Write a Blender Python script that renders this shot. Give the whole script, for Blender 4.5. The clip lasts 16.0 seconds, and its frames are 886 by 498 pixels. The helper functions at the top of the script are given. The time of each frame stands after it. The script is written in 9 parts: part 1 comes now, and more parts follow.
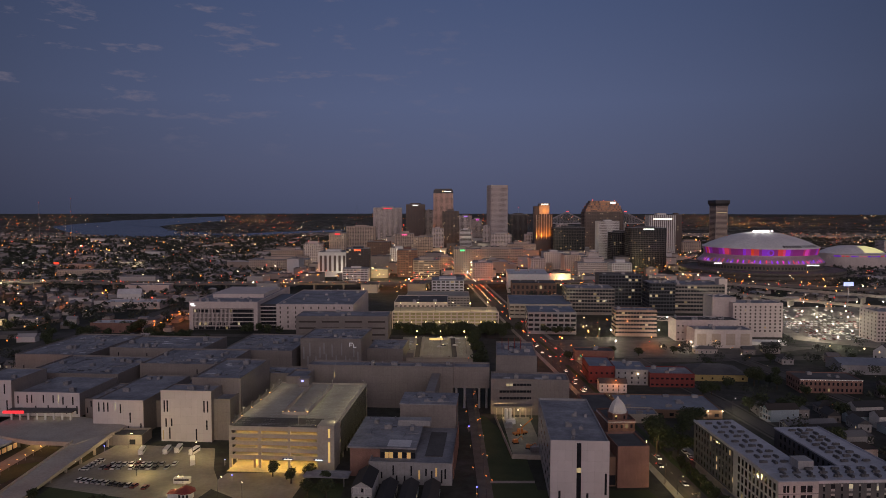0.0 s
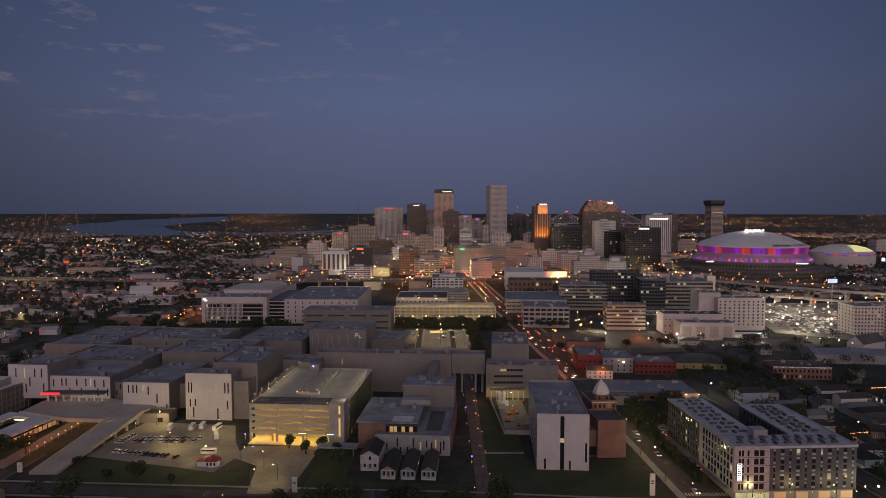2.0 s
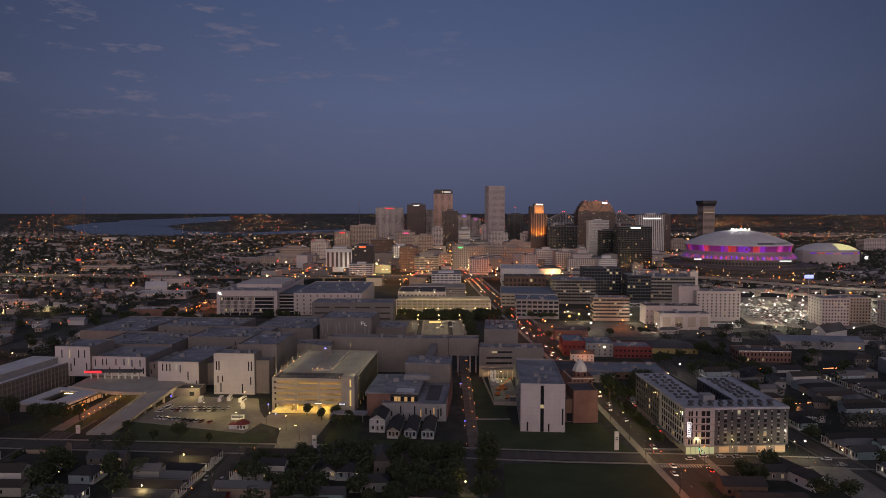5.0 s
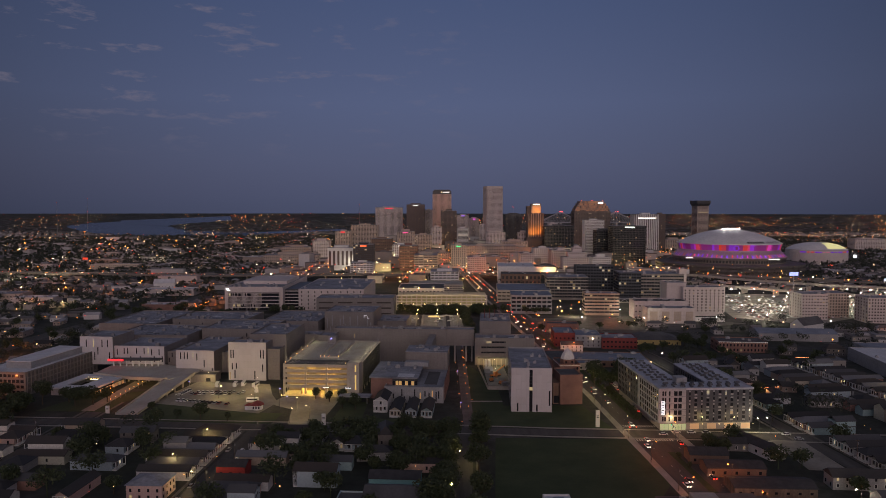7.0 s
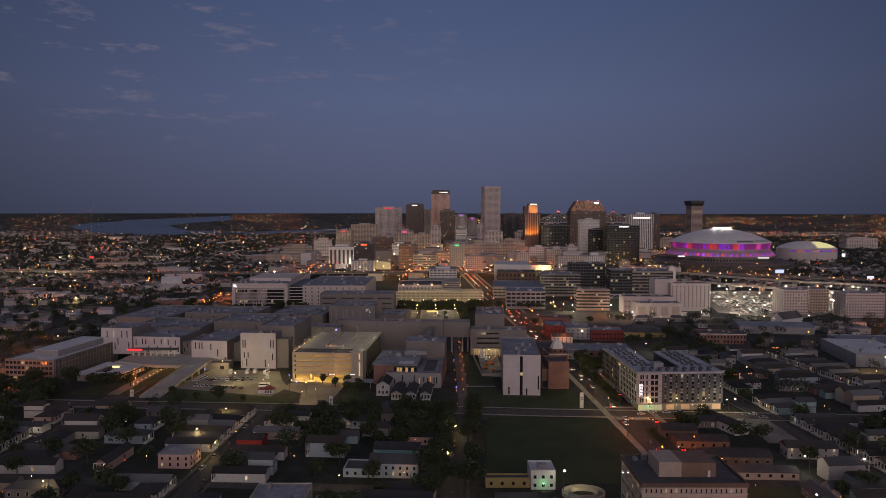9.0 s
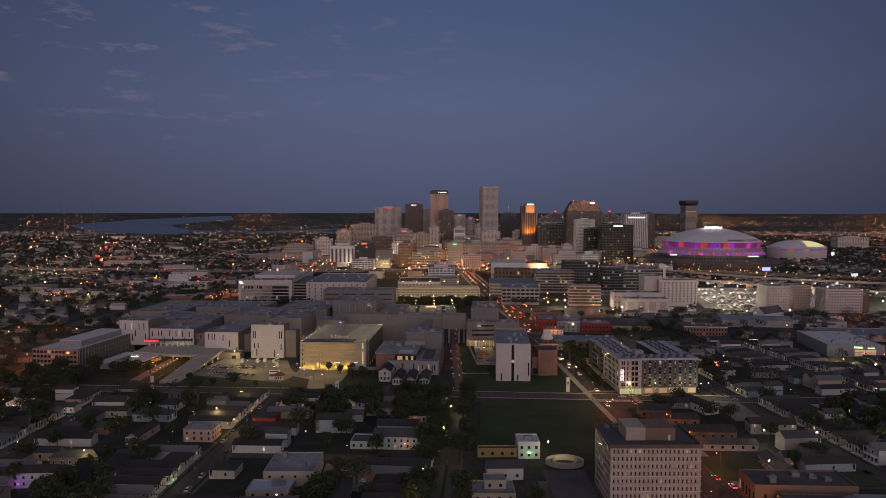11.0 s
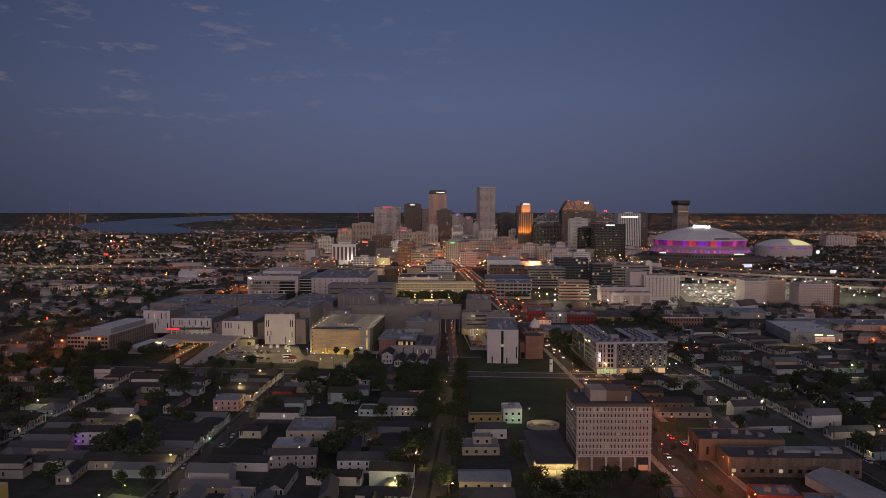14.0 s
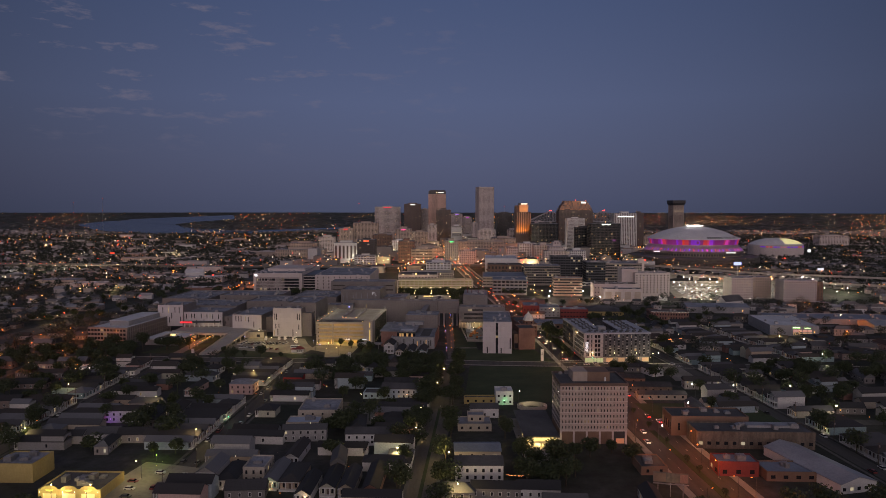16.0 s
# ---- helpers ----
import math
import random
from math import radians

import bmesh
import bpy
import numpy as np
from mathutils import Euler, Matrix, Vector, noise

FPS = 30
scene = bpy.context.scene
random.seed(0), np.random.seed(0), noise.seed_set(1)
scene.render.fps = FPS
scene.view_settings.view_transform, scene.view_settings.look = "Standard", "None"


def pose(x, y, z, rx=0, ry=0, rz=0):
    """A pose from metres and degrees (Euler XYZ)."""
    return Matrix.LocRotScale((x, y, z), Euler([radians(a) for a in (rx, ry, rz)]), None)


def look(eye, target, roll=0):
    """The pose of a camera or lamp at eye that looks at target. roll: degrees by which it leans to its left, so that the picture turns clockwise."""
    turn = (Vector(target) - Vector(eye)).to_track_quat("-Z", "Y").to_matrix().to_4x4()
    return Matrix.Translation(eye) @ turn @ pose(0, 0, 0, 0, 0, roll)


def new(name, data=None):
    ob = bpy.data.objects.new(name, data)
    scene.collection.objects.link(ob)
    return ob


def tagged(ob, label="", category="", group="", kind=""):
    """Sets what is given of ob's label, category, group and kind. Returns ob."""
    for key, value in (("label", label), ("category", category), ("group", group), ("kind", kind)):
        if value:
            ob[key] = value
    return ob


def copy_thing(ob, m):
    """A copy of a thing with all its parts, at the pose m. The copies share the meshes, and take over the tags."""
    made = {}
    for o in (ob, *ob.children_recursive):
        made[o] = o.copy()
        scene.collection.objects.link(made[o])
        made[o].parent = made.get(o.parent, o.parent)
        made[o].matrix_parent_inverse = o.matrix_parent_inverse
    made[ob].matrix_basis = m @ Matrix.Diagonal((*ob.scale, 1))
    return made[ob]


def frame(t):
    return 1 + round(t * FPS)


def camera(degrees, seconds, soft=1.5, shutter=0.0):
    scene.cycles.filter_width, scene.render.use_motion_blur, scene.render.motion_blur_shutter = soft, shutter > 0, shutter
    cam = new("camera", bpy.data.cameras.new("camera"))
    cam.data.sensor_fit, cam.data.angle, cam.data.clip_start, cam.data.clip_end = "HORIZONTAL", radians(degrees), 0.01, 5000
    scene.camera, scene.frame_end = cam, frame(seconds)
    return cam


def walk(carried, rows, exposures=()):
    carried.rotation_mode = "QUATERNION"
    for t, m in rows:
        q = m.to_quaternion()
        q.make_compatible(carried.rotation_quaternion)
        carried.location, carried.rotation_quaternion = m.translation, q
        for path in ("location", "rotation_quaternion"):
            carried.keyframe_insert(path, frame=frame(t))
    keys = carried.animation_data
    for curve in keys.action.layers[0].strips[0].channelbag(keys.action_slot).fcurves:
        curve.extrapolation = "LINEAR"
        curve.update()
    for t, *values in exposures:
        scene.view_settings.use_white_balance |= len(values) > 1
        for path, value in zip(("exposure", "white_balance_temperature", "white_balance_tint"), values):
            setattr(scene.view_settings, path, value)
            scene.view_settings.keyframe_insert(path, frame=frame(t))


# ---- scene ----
cam = camera(65.40, 16.0, soft=0.65)
PATH = [
    (0.0, look((-2.93, 0.75, 120.76), (-2.280, 100.588, 115.174), 0.06)),
    (1.0, look((-2.56, -17.25, 120.55), (-1.979, 82.590, 114.977), 0.06)),
    (2.0, look((-2.18, -35.24, 120.36), (-1.642, 64.602, 114.787), 0.06)),
    (3.0, look((-1.80, -53.22, 120.17), (-1.273, 46.624, 114.606), 0.06)),
    (4.0, look((-1.42, -71.19, 119.99), (-0.876, 28.657, 114.434), 0.06)),
    (5.0, look((-1.03, -89.14, 119.83), (-0.454, 10.699, 114.269), 0.06)),
    (6.0, look((-0.64, -107.09, 119.67), (-0.012, -7.247, 114.113), 0.06)),
    (7.0, look((-0.25, -125.03, 119.53), (0.447, -25.184, 113.964), 0.06)),
    (8.0, look((0.15, -142.95, 119.39), (0.918, -43.110, 113.824), 0.06)),
    (9.0, look((0.55, -160.87, 119.27), (1.397, -61.027, 113.693), 0.06)),
    (10.0, look((0.96, -178.77, 119.15), (1.882, -78.932, 113.569), 0.06)),
    (11.0, look((1.37, -196.67, 119.05), (2.367, -96.828, 113.453), 0.06)),
    (12.0, look((1.78, -214.55, 118.95), (2.849, -114.712, 113.346), 0.06)),
    (13.0, look((2.20, -232.42, 118.86), (3.324, -132.587, 113.247), 0.06)),
    (14.0, look((2.62, -250.29, 118.79), (3.787, -150.451, 113.156), 0.06)),
    (15.0, look((3.04, -268.14, 118.72), (4.237, -168.304, 113.074), 0.06)),
    (16.0, look((3.47, -285.98, 118.67), (4.667, -186.147, 112.999), 0.06)),
]
walk(cam, PATH)
EYE = (0.0, -120.0, 120.0)

# ---- sky and sun: dusk, the sun just down behind the camera ----
world = bpy.data.worlds.new("dusk_sky")
scene.world = world
world.use_nodes = True
wn, wl = world.node_tree.nodes, world.node_tree.links
wn.clear()


def wnode(kind, **values):
    n = wn.new(kind)
    for k, v in values.items():
        n.inputs[k].default_value = v
    return n


wout, wback = wnode("ShaderNodeOutputWorld"), wnode("ShaderNodeBackground")
nish = wn.new("ShaderNodeTexSky")
nish.sky_type, nish.sun_disc = "NISHITA", False
nish.sun_elevation, nish.sun_rotation = radians(1.0), radians(180)
wco = wn.new("ShaderNodeTexCoord")
wsep = wn.new("ShaderNodeSeparateXYZ")
wl.new(wco.outputs["Generated"], wsep.inputs[0])
# colour by height: a dusky violet band at the skyline, slate blue above
wramp = wn.new("ShaderNodeValToRGB")
el = wramp.color_ramp.elements
el[0].position, el[0].color = 0.0, (0.066, 0.077, 0.136, 1)
el[1].position, el[1].color = 1.0, (0.082, 0.090, 0.135, 1)
for p, c in ((0.02, (0.071, 0.084, 0.150, 1)), (0.07, (0.080, 0.096, 0.176, 1)), (0.15, (0.084, 0.107, 0.206, 1)), (0.30, (0.058, 0.083, 0.177, 1)), (0.45, (0.078, 0.088, 0.142, 1))):
    e = el.new(p)
    e.color = c
wl.new(wsep.outputs["Z"], wramp.inputs[0])
# the western afterglow, behind the camera
wglow = wn.new("ShaderNodeMapRange")
wglow.inputs["From Min"].default_value, wglow.inputs["From Max"].default_value = 0.1, -0.95
wl.new(wsep.outputs["Y"], wglow.inputs["Value"])
wlow = wn.new("ShaderNodeMapRange")
wlow.inputs["From Min"].default_value, wlow.inputs["From Max"].default_value = 0.75, 0.0
wl.new(wsep.outputs["Z"], wlow.inputs["Value"])
wmul = wn.new("ShaderNodeMath")
wmul.operation = "MULTIPLY"
wl.new(wglow.outputs[0], wmul.inputs[0])
wl.new(wlow.outputs[0], wmul.inputs[1])
wadd = wn.new("ShaderNodeMixRGB")
wadd.blend_type = "ADD"
wadd.inputs["Color2"].default_value = (0.66, 0.50, 0.48, 1)
wl.new(wmul.outputs[0], wadd.inputs["Fac"])
wl.new(wramp.outputs[0], wadd.inputs["Color1"])
# thin pinkish streaks of cloud
wmap = wn.new("ShaderNodeMapping")
wmap.inputs["Scale"].default_value = (9.0, 9.0, 34.0)
wmap.inputs["Location"].default_value = (0.3, 0.0, 0.6)
wl.new(wco.outputs["Generated"], wmap.inputs[0])
wnoi = wnode("ShaderNodeTexNoise", Scale=1.5, Detail=5.0, Roughness=0.6)
wl.new(wmap.outputs[0], wnoi.inputs["Vector"])
wcr = wn.new("ShaderNodeValToRGB")
wcr.color_ramp.elements[0].position, wcr.color_ramp.elements[1].position = 0.565, 0.72
wl.new(wnoi.outputs["Fac"], wcr.inputs[0])
wside = wn.new("ShaderNodeMapRange")
wside.inputs["From Min"].default_value, wside.inputs["From Max"].default_value = 0.12, -0.35
wside.inputs["To Max"].default_value = 0.8
wl.new(wsep.outputs["X"], wside.inputs["Value"])
wcm = wn.new("ShaderNodeMath")
wcm.operation = "MULTIPLY"
whigh = wn.new("ShaderNodeMapRange")
whigh.inputs["From Min"].default_value, whigh.inputs["From Max"].default_value = 0.07, 0.17
wl.new(wsep.outputs["Z"], whigh.inputs["Value"])
wch = wn.new("ShaderNodeMath")
wch.operation = "MULTIPLY"
wl.new(wcr.outputs[0], wch.inputs[0])
wl.new(whigh.outputs[0], wch.inputs[1])
wl.new(wch.outputs[0], wcm.inputs[0])
wl.new(wside.outputs[0], wcm.inputs[1])
wcl = wn.new("ShaderNodeMixRGB")
wcl.inputs["Color2"].default_value = (0.175, 0.15, 0.20, 1)
wl.new(wcm.outputs[0], wcl.inputs["Fac"])
wl.new(wadd.outputs[0], wcl.inputs["Color1"])
# the sky is brightest over the skyline's middle and falls off to both sides
wab = wn.new("ShaderNodeMath")
wab.operation = "MULTIPLY"
wl.new(wsep.outputs["X"], wab.inputs[0])
wl.new(wsep.outputs["X"], wab.inputs[1])
wfall = wn.new("ShaderNodeMapRange")
wfall.inputs["From Min"].default_value, wfall.inputs["From Max"].default_value = 0.0, 0.30
wfall.inputs["To Min"].default_value, wfall.inputs["To Max"].default_value = 1.0, 0.60
wl.new(wab.outputs[0], wfall.inputs["Value"])
wdim = wn.new("ShaderNodeMixRGB")
wdim.blend_type = "MULTIPLY"
wdim.inputs["Fac"].default_value = 1.0
wl.new(wramp.outputs[0], wdim.inputs["Color1"])
wl.new(wfall.outputs[0], wdim.inputs["Color2"])
wl.new(wdim.outputs[0], wadd.inputs["Color1"])
# a share of the clear-sky model keeps its tint in the zenith
wnis = wn.new("ShaderNodeMixRGB")
wnis.blend_type = "ADD"
wnis.inputs["Fac"].default_value = 0.004
wl.new(wcl.outputs[0], wnis.inputs["Color1"])
wl.new(nish.outputs[0], wnis.inputs["Color2"])
wl.new(wnis.outputs[0], wback.inputs["Color"])
wback.inputs["Strength"].default_value = 1.0
wl.new(wback.outputs[0], wout.inputs["Surface"])

sun = new("sun", bpy.data.lights.new("sun", "SUN"))
sun.data.energy, sun.data.angle, sun.data.color = 0.42, radians(40), (1.0, 0.76, 0.68)
sun.matrix_world = look((60, -400, 140), (0, 0, 0))
scene.view_settings.exposure = 0.0
rng = random.Random(7)


# ---- mesh tools ----
class Geo:
    """Collects vertices and faces of one part."""

    def __init__(self):
        self.v, self.f = [], []

    def face(self, *pts):
        n = len(self.v)
        self.v += pts
        self.f.append(tuple(range(n, n + len(pts))))
        return self

    def solid(self, low, high):
        """A closed body between two rings of equal length, listed counter-clockwise."""
        n, k = len(self.v), len(low)
        self.v += list(low) + list(high)
        self.f.append(tuple(range(n + k - 1, n - 1, -1)))
        self.f.append(tuple(range(n + k, n + 2 * k)))
        for i in range(k):
            j = (i + 1) % k
            self.f.append((n + i, n + j, n + k + j, n + k + i))
        return self

    def prism(self, poly, z0, z1):
        return self.solid([(x, y, z0) for x, y in poly], [(x, y, z1) for x, y in poly])

    def box(self, x0, x1, y0, y1, z0, z1):
        return self.prism([(x0, y0), (x1, y0), (x1, y1), (x0, y1)], z0, z1)

    def taper(self, x0, x1, y0, y1, z0, z1, d):
        return self.solid([(x0, y0, z0), (x1, y0, z0), (x1, y1, z0), (x0, y1, z0)],
                          [(x0 + d, y0 + d, z1), (x1 - d, y0 + d, z1), (x1 - d, y1 - d, z1), (x0 + d, y1 - d, z1)])

    def cyl(self, x, y, r, z0, z1, n=10, r2=None):
        r2 = r if r2 is None else r2
        ring = [(math.cos(2 * math.pi * i / n), math.sin(2 * math.pi * i / n)) for i in range(n)]
        return self.solid([(x + r * c, y + r * s, z0) for c, s in ring], [(x + r2 * c, y + r2 * s, z1) for c, s in ring])

    def rod(self, a, b, r, n=5):
        a, b = Vector(a), Vector(b)
        q = (b - a).to_track_quat("Z", "Y")
        ring = [q @ Vector((r * math.cos(2 * math.pi * i / n), r * math.sin(2 * math.pi * i / n), 0)) for i in range(n)]
        return self.solid([tuple(a + p) for p in ring], [tuple(b + p) for p in ring])

    def beam(self, a, b, w, h):
        """A box along a to b, w wide and h high, its top at the ends' height."""
        a, b = Vector(a), Vector(b)
        d = (b - a).to_2d().normalized()
        s = Vector((-d.y, d.x, 0)) * (w / 2)
        dn = Vector((0, 0, h))
        lo = [a - s - dn, b - s - dn, b + s - dn, a + s - dn]
        return self.solid([tuple(p) for p in lo], [tuple(p + dn) for p in lo])

    def lathe(self, prof, n=48, cx=0.0, cy=0.0, sy=1.0):
        k = len(self.v)
        for r, z in prof:
            self.v += [(cx + r * math.cos(2 * math.pi * i / n), cy + sy * r * math.sin(2 * math.pi * i / n), z) for i in range(n)]
        for a in range(len(prof) - 1):
            for i in range(n):
                j = (i + 1) % n
                self.f.append((k + a * n + i, k + a * n + j, k + (a + 1) * n + j, k + (a + 1) * n + i))
        return self

    def gable(self, x0, x1, y0, y1, z, rise, over=0.4, thick=0.18):
        """A gable roof with its ridge along x."""
        ym, e = (y0 + y1) / 2, over
        s = rise / ((y1 - y0) / 2)
        for ya, yb in ((y0 - e, ym), (y1 + e, ym)):
            za = z - e * s
            pts = [(x0 - e, ya, za), (x1 + e, ya, za), (x1 + e, yb, z + rise), (x0 - e, yb, z + rise)]
            if ya > yb:
                pts = pts[::-1]
            self.solid(pts, [(a, b, c + thick) for a, b, c in pts])
        return self

    def hip(self, x0, x1, y0, y1, z, rise, over=0.4):
        x0, x1, y0, y1 = x0 - over, x1 + over, y0 - over, y1 + over
        m, ym = min((x1 - x0) / 2 - 0.05, (y1 - y0) / 2), (y0 + y1) / 2
        a, b = (x0 + m, ym, z + rise), (x1 - m, ym, z + rise)
        p = [(x0, y0, z), (x1, y0, z), (x1, y1, z), (x0, y1, z)]
        self.face(p[0], p[1], b, a).face(p[2], p[3], a, b).face(p[1], p[2], b).face(p[3], p[0], a).face(*p[::-1])
        return self

    def gem(self, x, y, z, r):
        """A small eight-sided bead."""
        n = len(self.v)
        self.v += [(x + r, y, z), (x, y + r, z), (x - r, y, z), (x, y - r, z), (x, y, z + r), (x, y, z - r)]
        for i in range(4):
            j = (i + 1) % 4
            self.f += [(n + i, n + j, n + 4), (n + j, n + i, n + 5)]
        return self

    def turned(self, x, y, z, rot, other):
        """Adds another Geo, turned about z and moved."""
        c, s, n = math.cos(radians(rot)), math.sin(radians(rot)), len(self.v)
        self.v += [(x + c * a - s * b, y + s * a + c * b, z + d) for a, b, d in other.v]
        self.f += [tuple(i + n for i in f) for f in other.f]
        return self

    def mesh(self, name, mat, smooth=False):
        me = bpy.data.meshes.new(name)
        me.from_pydata(self.v, [], self.f)
        me.materials.append(mat)
        if smooth:
            me.polygons.foreach_set("use_smooth", [True] * len(me.polygons))
        return me


def part(name, geo, mat, parent=None, label="", smooth=False, at=None):
    """One mesh object; geo may be a Geo or a mesh that is shared."""
    ob = new(name, geo.mesh(name, mat, smooth) if isinstance(geo, Geo) else geo)
    ob.parent = parent
    if at is not None:
        ob.matrix_basis = at
    return tagged(ob, label)


def thing(name, label, category, x=0.0, y=0.0, z=0.0, rot=0.0, group="", kind=""):
    ob = new(name)
    ob.matrix_basis = pose(x, y, z, 0, 0, rot)
    return tagged(ob, label, category, group, kind)


def setting(name, geo, mat, label, category, smooth=False, kind="structure"):
    return tagged(part(name, geo, mat, smooth=smooth), label, category, "", kind)


_shared = {}


def shared(key, make, mat):
    """A mesh made once and used by many pieces."""
    if key not in _shared:
        _shared[key] = make().mesh(key[0], mat)
    return _shared[key]


# ---- materials ----
def material(name, build):
    m = bpy.data.materials.new(name)
    m.use_nodes = True
    nt = m.node_tree
    bsdf = nt.nodes["Principled BSDF"]
    build(nt, bsdf)
    return m


def tex(nt, kind, coord="Object", scale=1.0, **inputs):
    co = nt.nodes.new("ShaderNodeTexCoord")
    mp = nt.nodes.new("ShaderNodeMapping")
    mp.inputs["Scale"].default_value = scale if isinstance(scale, tuple) else (scale,) * 3
    nt.links.new(co.outputs[coord], mp.inputs[0])
    n = nt.nodes.new(kind)
    for k, v in inputs.items():
        n.inputs[k].default_value = v
    nt.links.new(mp.outputs[0], n.inputs["Vector"])
    return n


def ramp(nt, src, stops, mode="LINEAR"):
    r = nt.nodes.new("ShaderNodeValToRGB")
    r.color_ramp.interpolation = mode
    e = r.color_ramp.elements
    while len(e) < len(stops):
        e.new(0.5)
    for k, (p, c) in zip(e, stops):
        k.position, k.color = p, (*c, 1) if len(c) == 3 else c
    nt.links.new(src, r.inputs[0])
    return r


def mix(nt, kind, fac, a, b):
    n = nt.nodes.new("ShaderNodeMixRGB")
    n.blend_type = kind
    for sock, v in (("Fac", fac), ("Color1", a), ("Color2", b)):
        if isinstance(v, (int, float)):
            n.inputs[sock].default_value = v
        elif isinstance(v, tuple):
            n.inputs[sock].default_value = (*v, 1) if len(v) == 3 else v
        else:
            nt.links.new(v, n.inputs[sock])
    return n


def surface(name, a, b, big=0.06, fine=1.2, rough=0.85, metal=0.0, streak=None, bump=0.3, joints=None, jitter=0.0, grain=0.2):
    """Two tones mixed by large stains and a fine grain; streak: stretch of the stains; joints: (width, height, depth) of panel joints."""

    def build(nt, bsdf):
        co = "Object"
        n1 = tex(nt, "ShaderNodeTexNoise", co, streak or big, Scale=1.0, Detail=5.0, Roughness=0.6)
        n2 = tex(nt, "ShaderNodeTexNoise", co, fine, Scale=1.0, Detail=4.0, Roughness=0.7)
        c = ramp(nt, n1.outputs["Fac"], [(0.32, a), (0.68, b)])
        g = ramp(nt, n2.outputs["Fac"], [(0.25, (1 - grain,) * 3), (0.75, (1 + grain * 0.5,) * 3)])
        out = mix(nt, "MULTIPLY", 1.0, c.outputs[0], g.outputs[0]).outputs[0]
        if joints:
            br = tex(nt, "ShaderNodeTexBrick", co, 1.0, Scale=1.0)
            br.offset, br.inputs["Mortar Size"].default_value = 0.0, joints[2]
            br.inputs["Brick Width"].default_value, br.inputs["Row Height"].default_value = joints[0], joints[1]
            br.inputs["Color1"].default_value, br.inputs["Color2"].default_value = (1, 1, 1, 1), (0.93, 0.93, 0.93, 1)
            br.inputs["Mortar"].default_value = (0.62, 0.62, 0.62, 1)
            cx = nt.nodes.new("ShaderNodeCombineXYZ")
            sp = nt.nodes.new("ShaderNodeSeparateXYZ")
            ad = nt.nodes.new("ShaderNodeMath")
            tc = nt.nodes.new("ShaderNodeTexCoord")
            nt.links.new(tc.outputs["Object"], sp.inputs[0])
            nt.links.new(sp.outputs["X"], ad.inputs[0])
            nt.links.new(sp.outputs["Y"], ad.inputs[1])
            nt.links.new(ad.outputs[0], cx.inputs["X"])
            nt.links.new(sp.outputs["Z"], cx.inputs["Y"])
            nt.links.new(cx.outputs[0], br.inputs["Vector"])
            out = mix(nt, "MULTIPLY", 1.0, out, br.outputs["Color"]).outputs[0]
        if jitter:
            oi = nt.nodes.new("ShaderNodeObjectInfo")
            r = ramp(nt, oi.outputs["Random"], [(0.0, (1 - jitter,) * 3), (1.0, (1 + jitter * 0.6,) * 3)])
            out = mix(nt, "MULTIPLY", 1.0, out, r.outputs[0]).outputs[0]
        nt.links.new(out, bsdf.inputs["Base Color"])
        bsdf.inputs["Roughness"].default_value, bsdf.inputs["Metallic"].default_value = rough, metal
        if bump:
            bp = nt.nodes.new("ShaderNodeBump")
            bp.inputs["Strength"].default_value, bp.inputs["Distance"].default_value = bump, 0.08
            nt.links.new(n2.outputs["Fac"], bp.inputs["Height"])
            nt.links.new(bp.outputs[0], bsdf.inputs["Normal"])

    return material(name, build)


def palette(name, colours, rough=0.8, source="object", fine=1.5):
    """One colour of a list for each object or island, with grain."""

    def build(nt, bsdf):
        if source == "object":
            r = nt.nodes.new("ShaderNodeObjectInfo").outputs["Random"]
        else:
            r = nt.nodes.new("ShaderNodeNewGeometry").outputs["Random Per Island"]
        k = len(colours)
        c = ramp(nt, r, [(i / k, col) for i, col in enumerate(colours)], "CONSTANT")
        n = tex(nt, "ShaderNodeTexNoise", "Object", fine, Scale=1.0, Detail=4.0, Roughness=0.7)
        g = ramp(nt, n.outputs["Fac"], [(0.25, (0.7,) * 3), (0.75, (1.1,) * 3)])
        nt.links.new(mix(nt, "MULTIPLY", 1.0, c.outputs[0], g.outputs[0]).outputs[0], bsdf.inputs["Base Color"])
        bsdf.inputs["Roughness"].default_value = rough

    return material(name, build)


def glass(name, lit=0.1, tone=(0.02, 0.022, 0.028), glow=((1.0, 0.72, 0.36), (1.0, 0.86, 0.62)), power=0.8, source="object", rough=0.12):
    """Window glass, dark and glossy; a share of the panes has a lamp on behind it."""

    def build(nt, bsdf):
        if source == "object":
            r = nt.nodes.new("ShaderNodeObjectInfo").outputs["Random"]
        else:
            r = nt.nodes.new("ShaderNodeNewGeometry").outputs["Random Per Island"]
        bsdf.inputs["Base Color"].default_value = (*tone, 1)
        bsdf.inputs["Roughness"].default_value = rough
        on = ramp(nt, r, [(0.0, (1, 1, 1)), (lit, (0, 0, 0))], "CONSTANT")
        w = nt.nodes.new("ShaderNodeTexWhiteNoise")
        w.noise_dimensions = "1D"
        nt.links.new(r, w.inputs["W"])
        c = ramp(nt, w.outputs["Value"], [(0.0, tuple(0.25 * v for v in glow[0])), (0.5, glow[0]), (1.0, glow[1])])
        nt.links.new(mix(nt, "MULTIPLY", 1.0, c.outputs[0], on.outputs[0]).outputs[0], bsdf.inputs["Emission Color"])
        bsdf.inputs["Emission Strength"].default_value = power

    m = material(name, build)
    m.cycles.emission_sampling = "NONE"
    return m


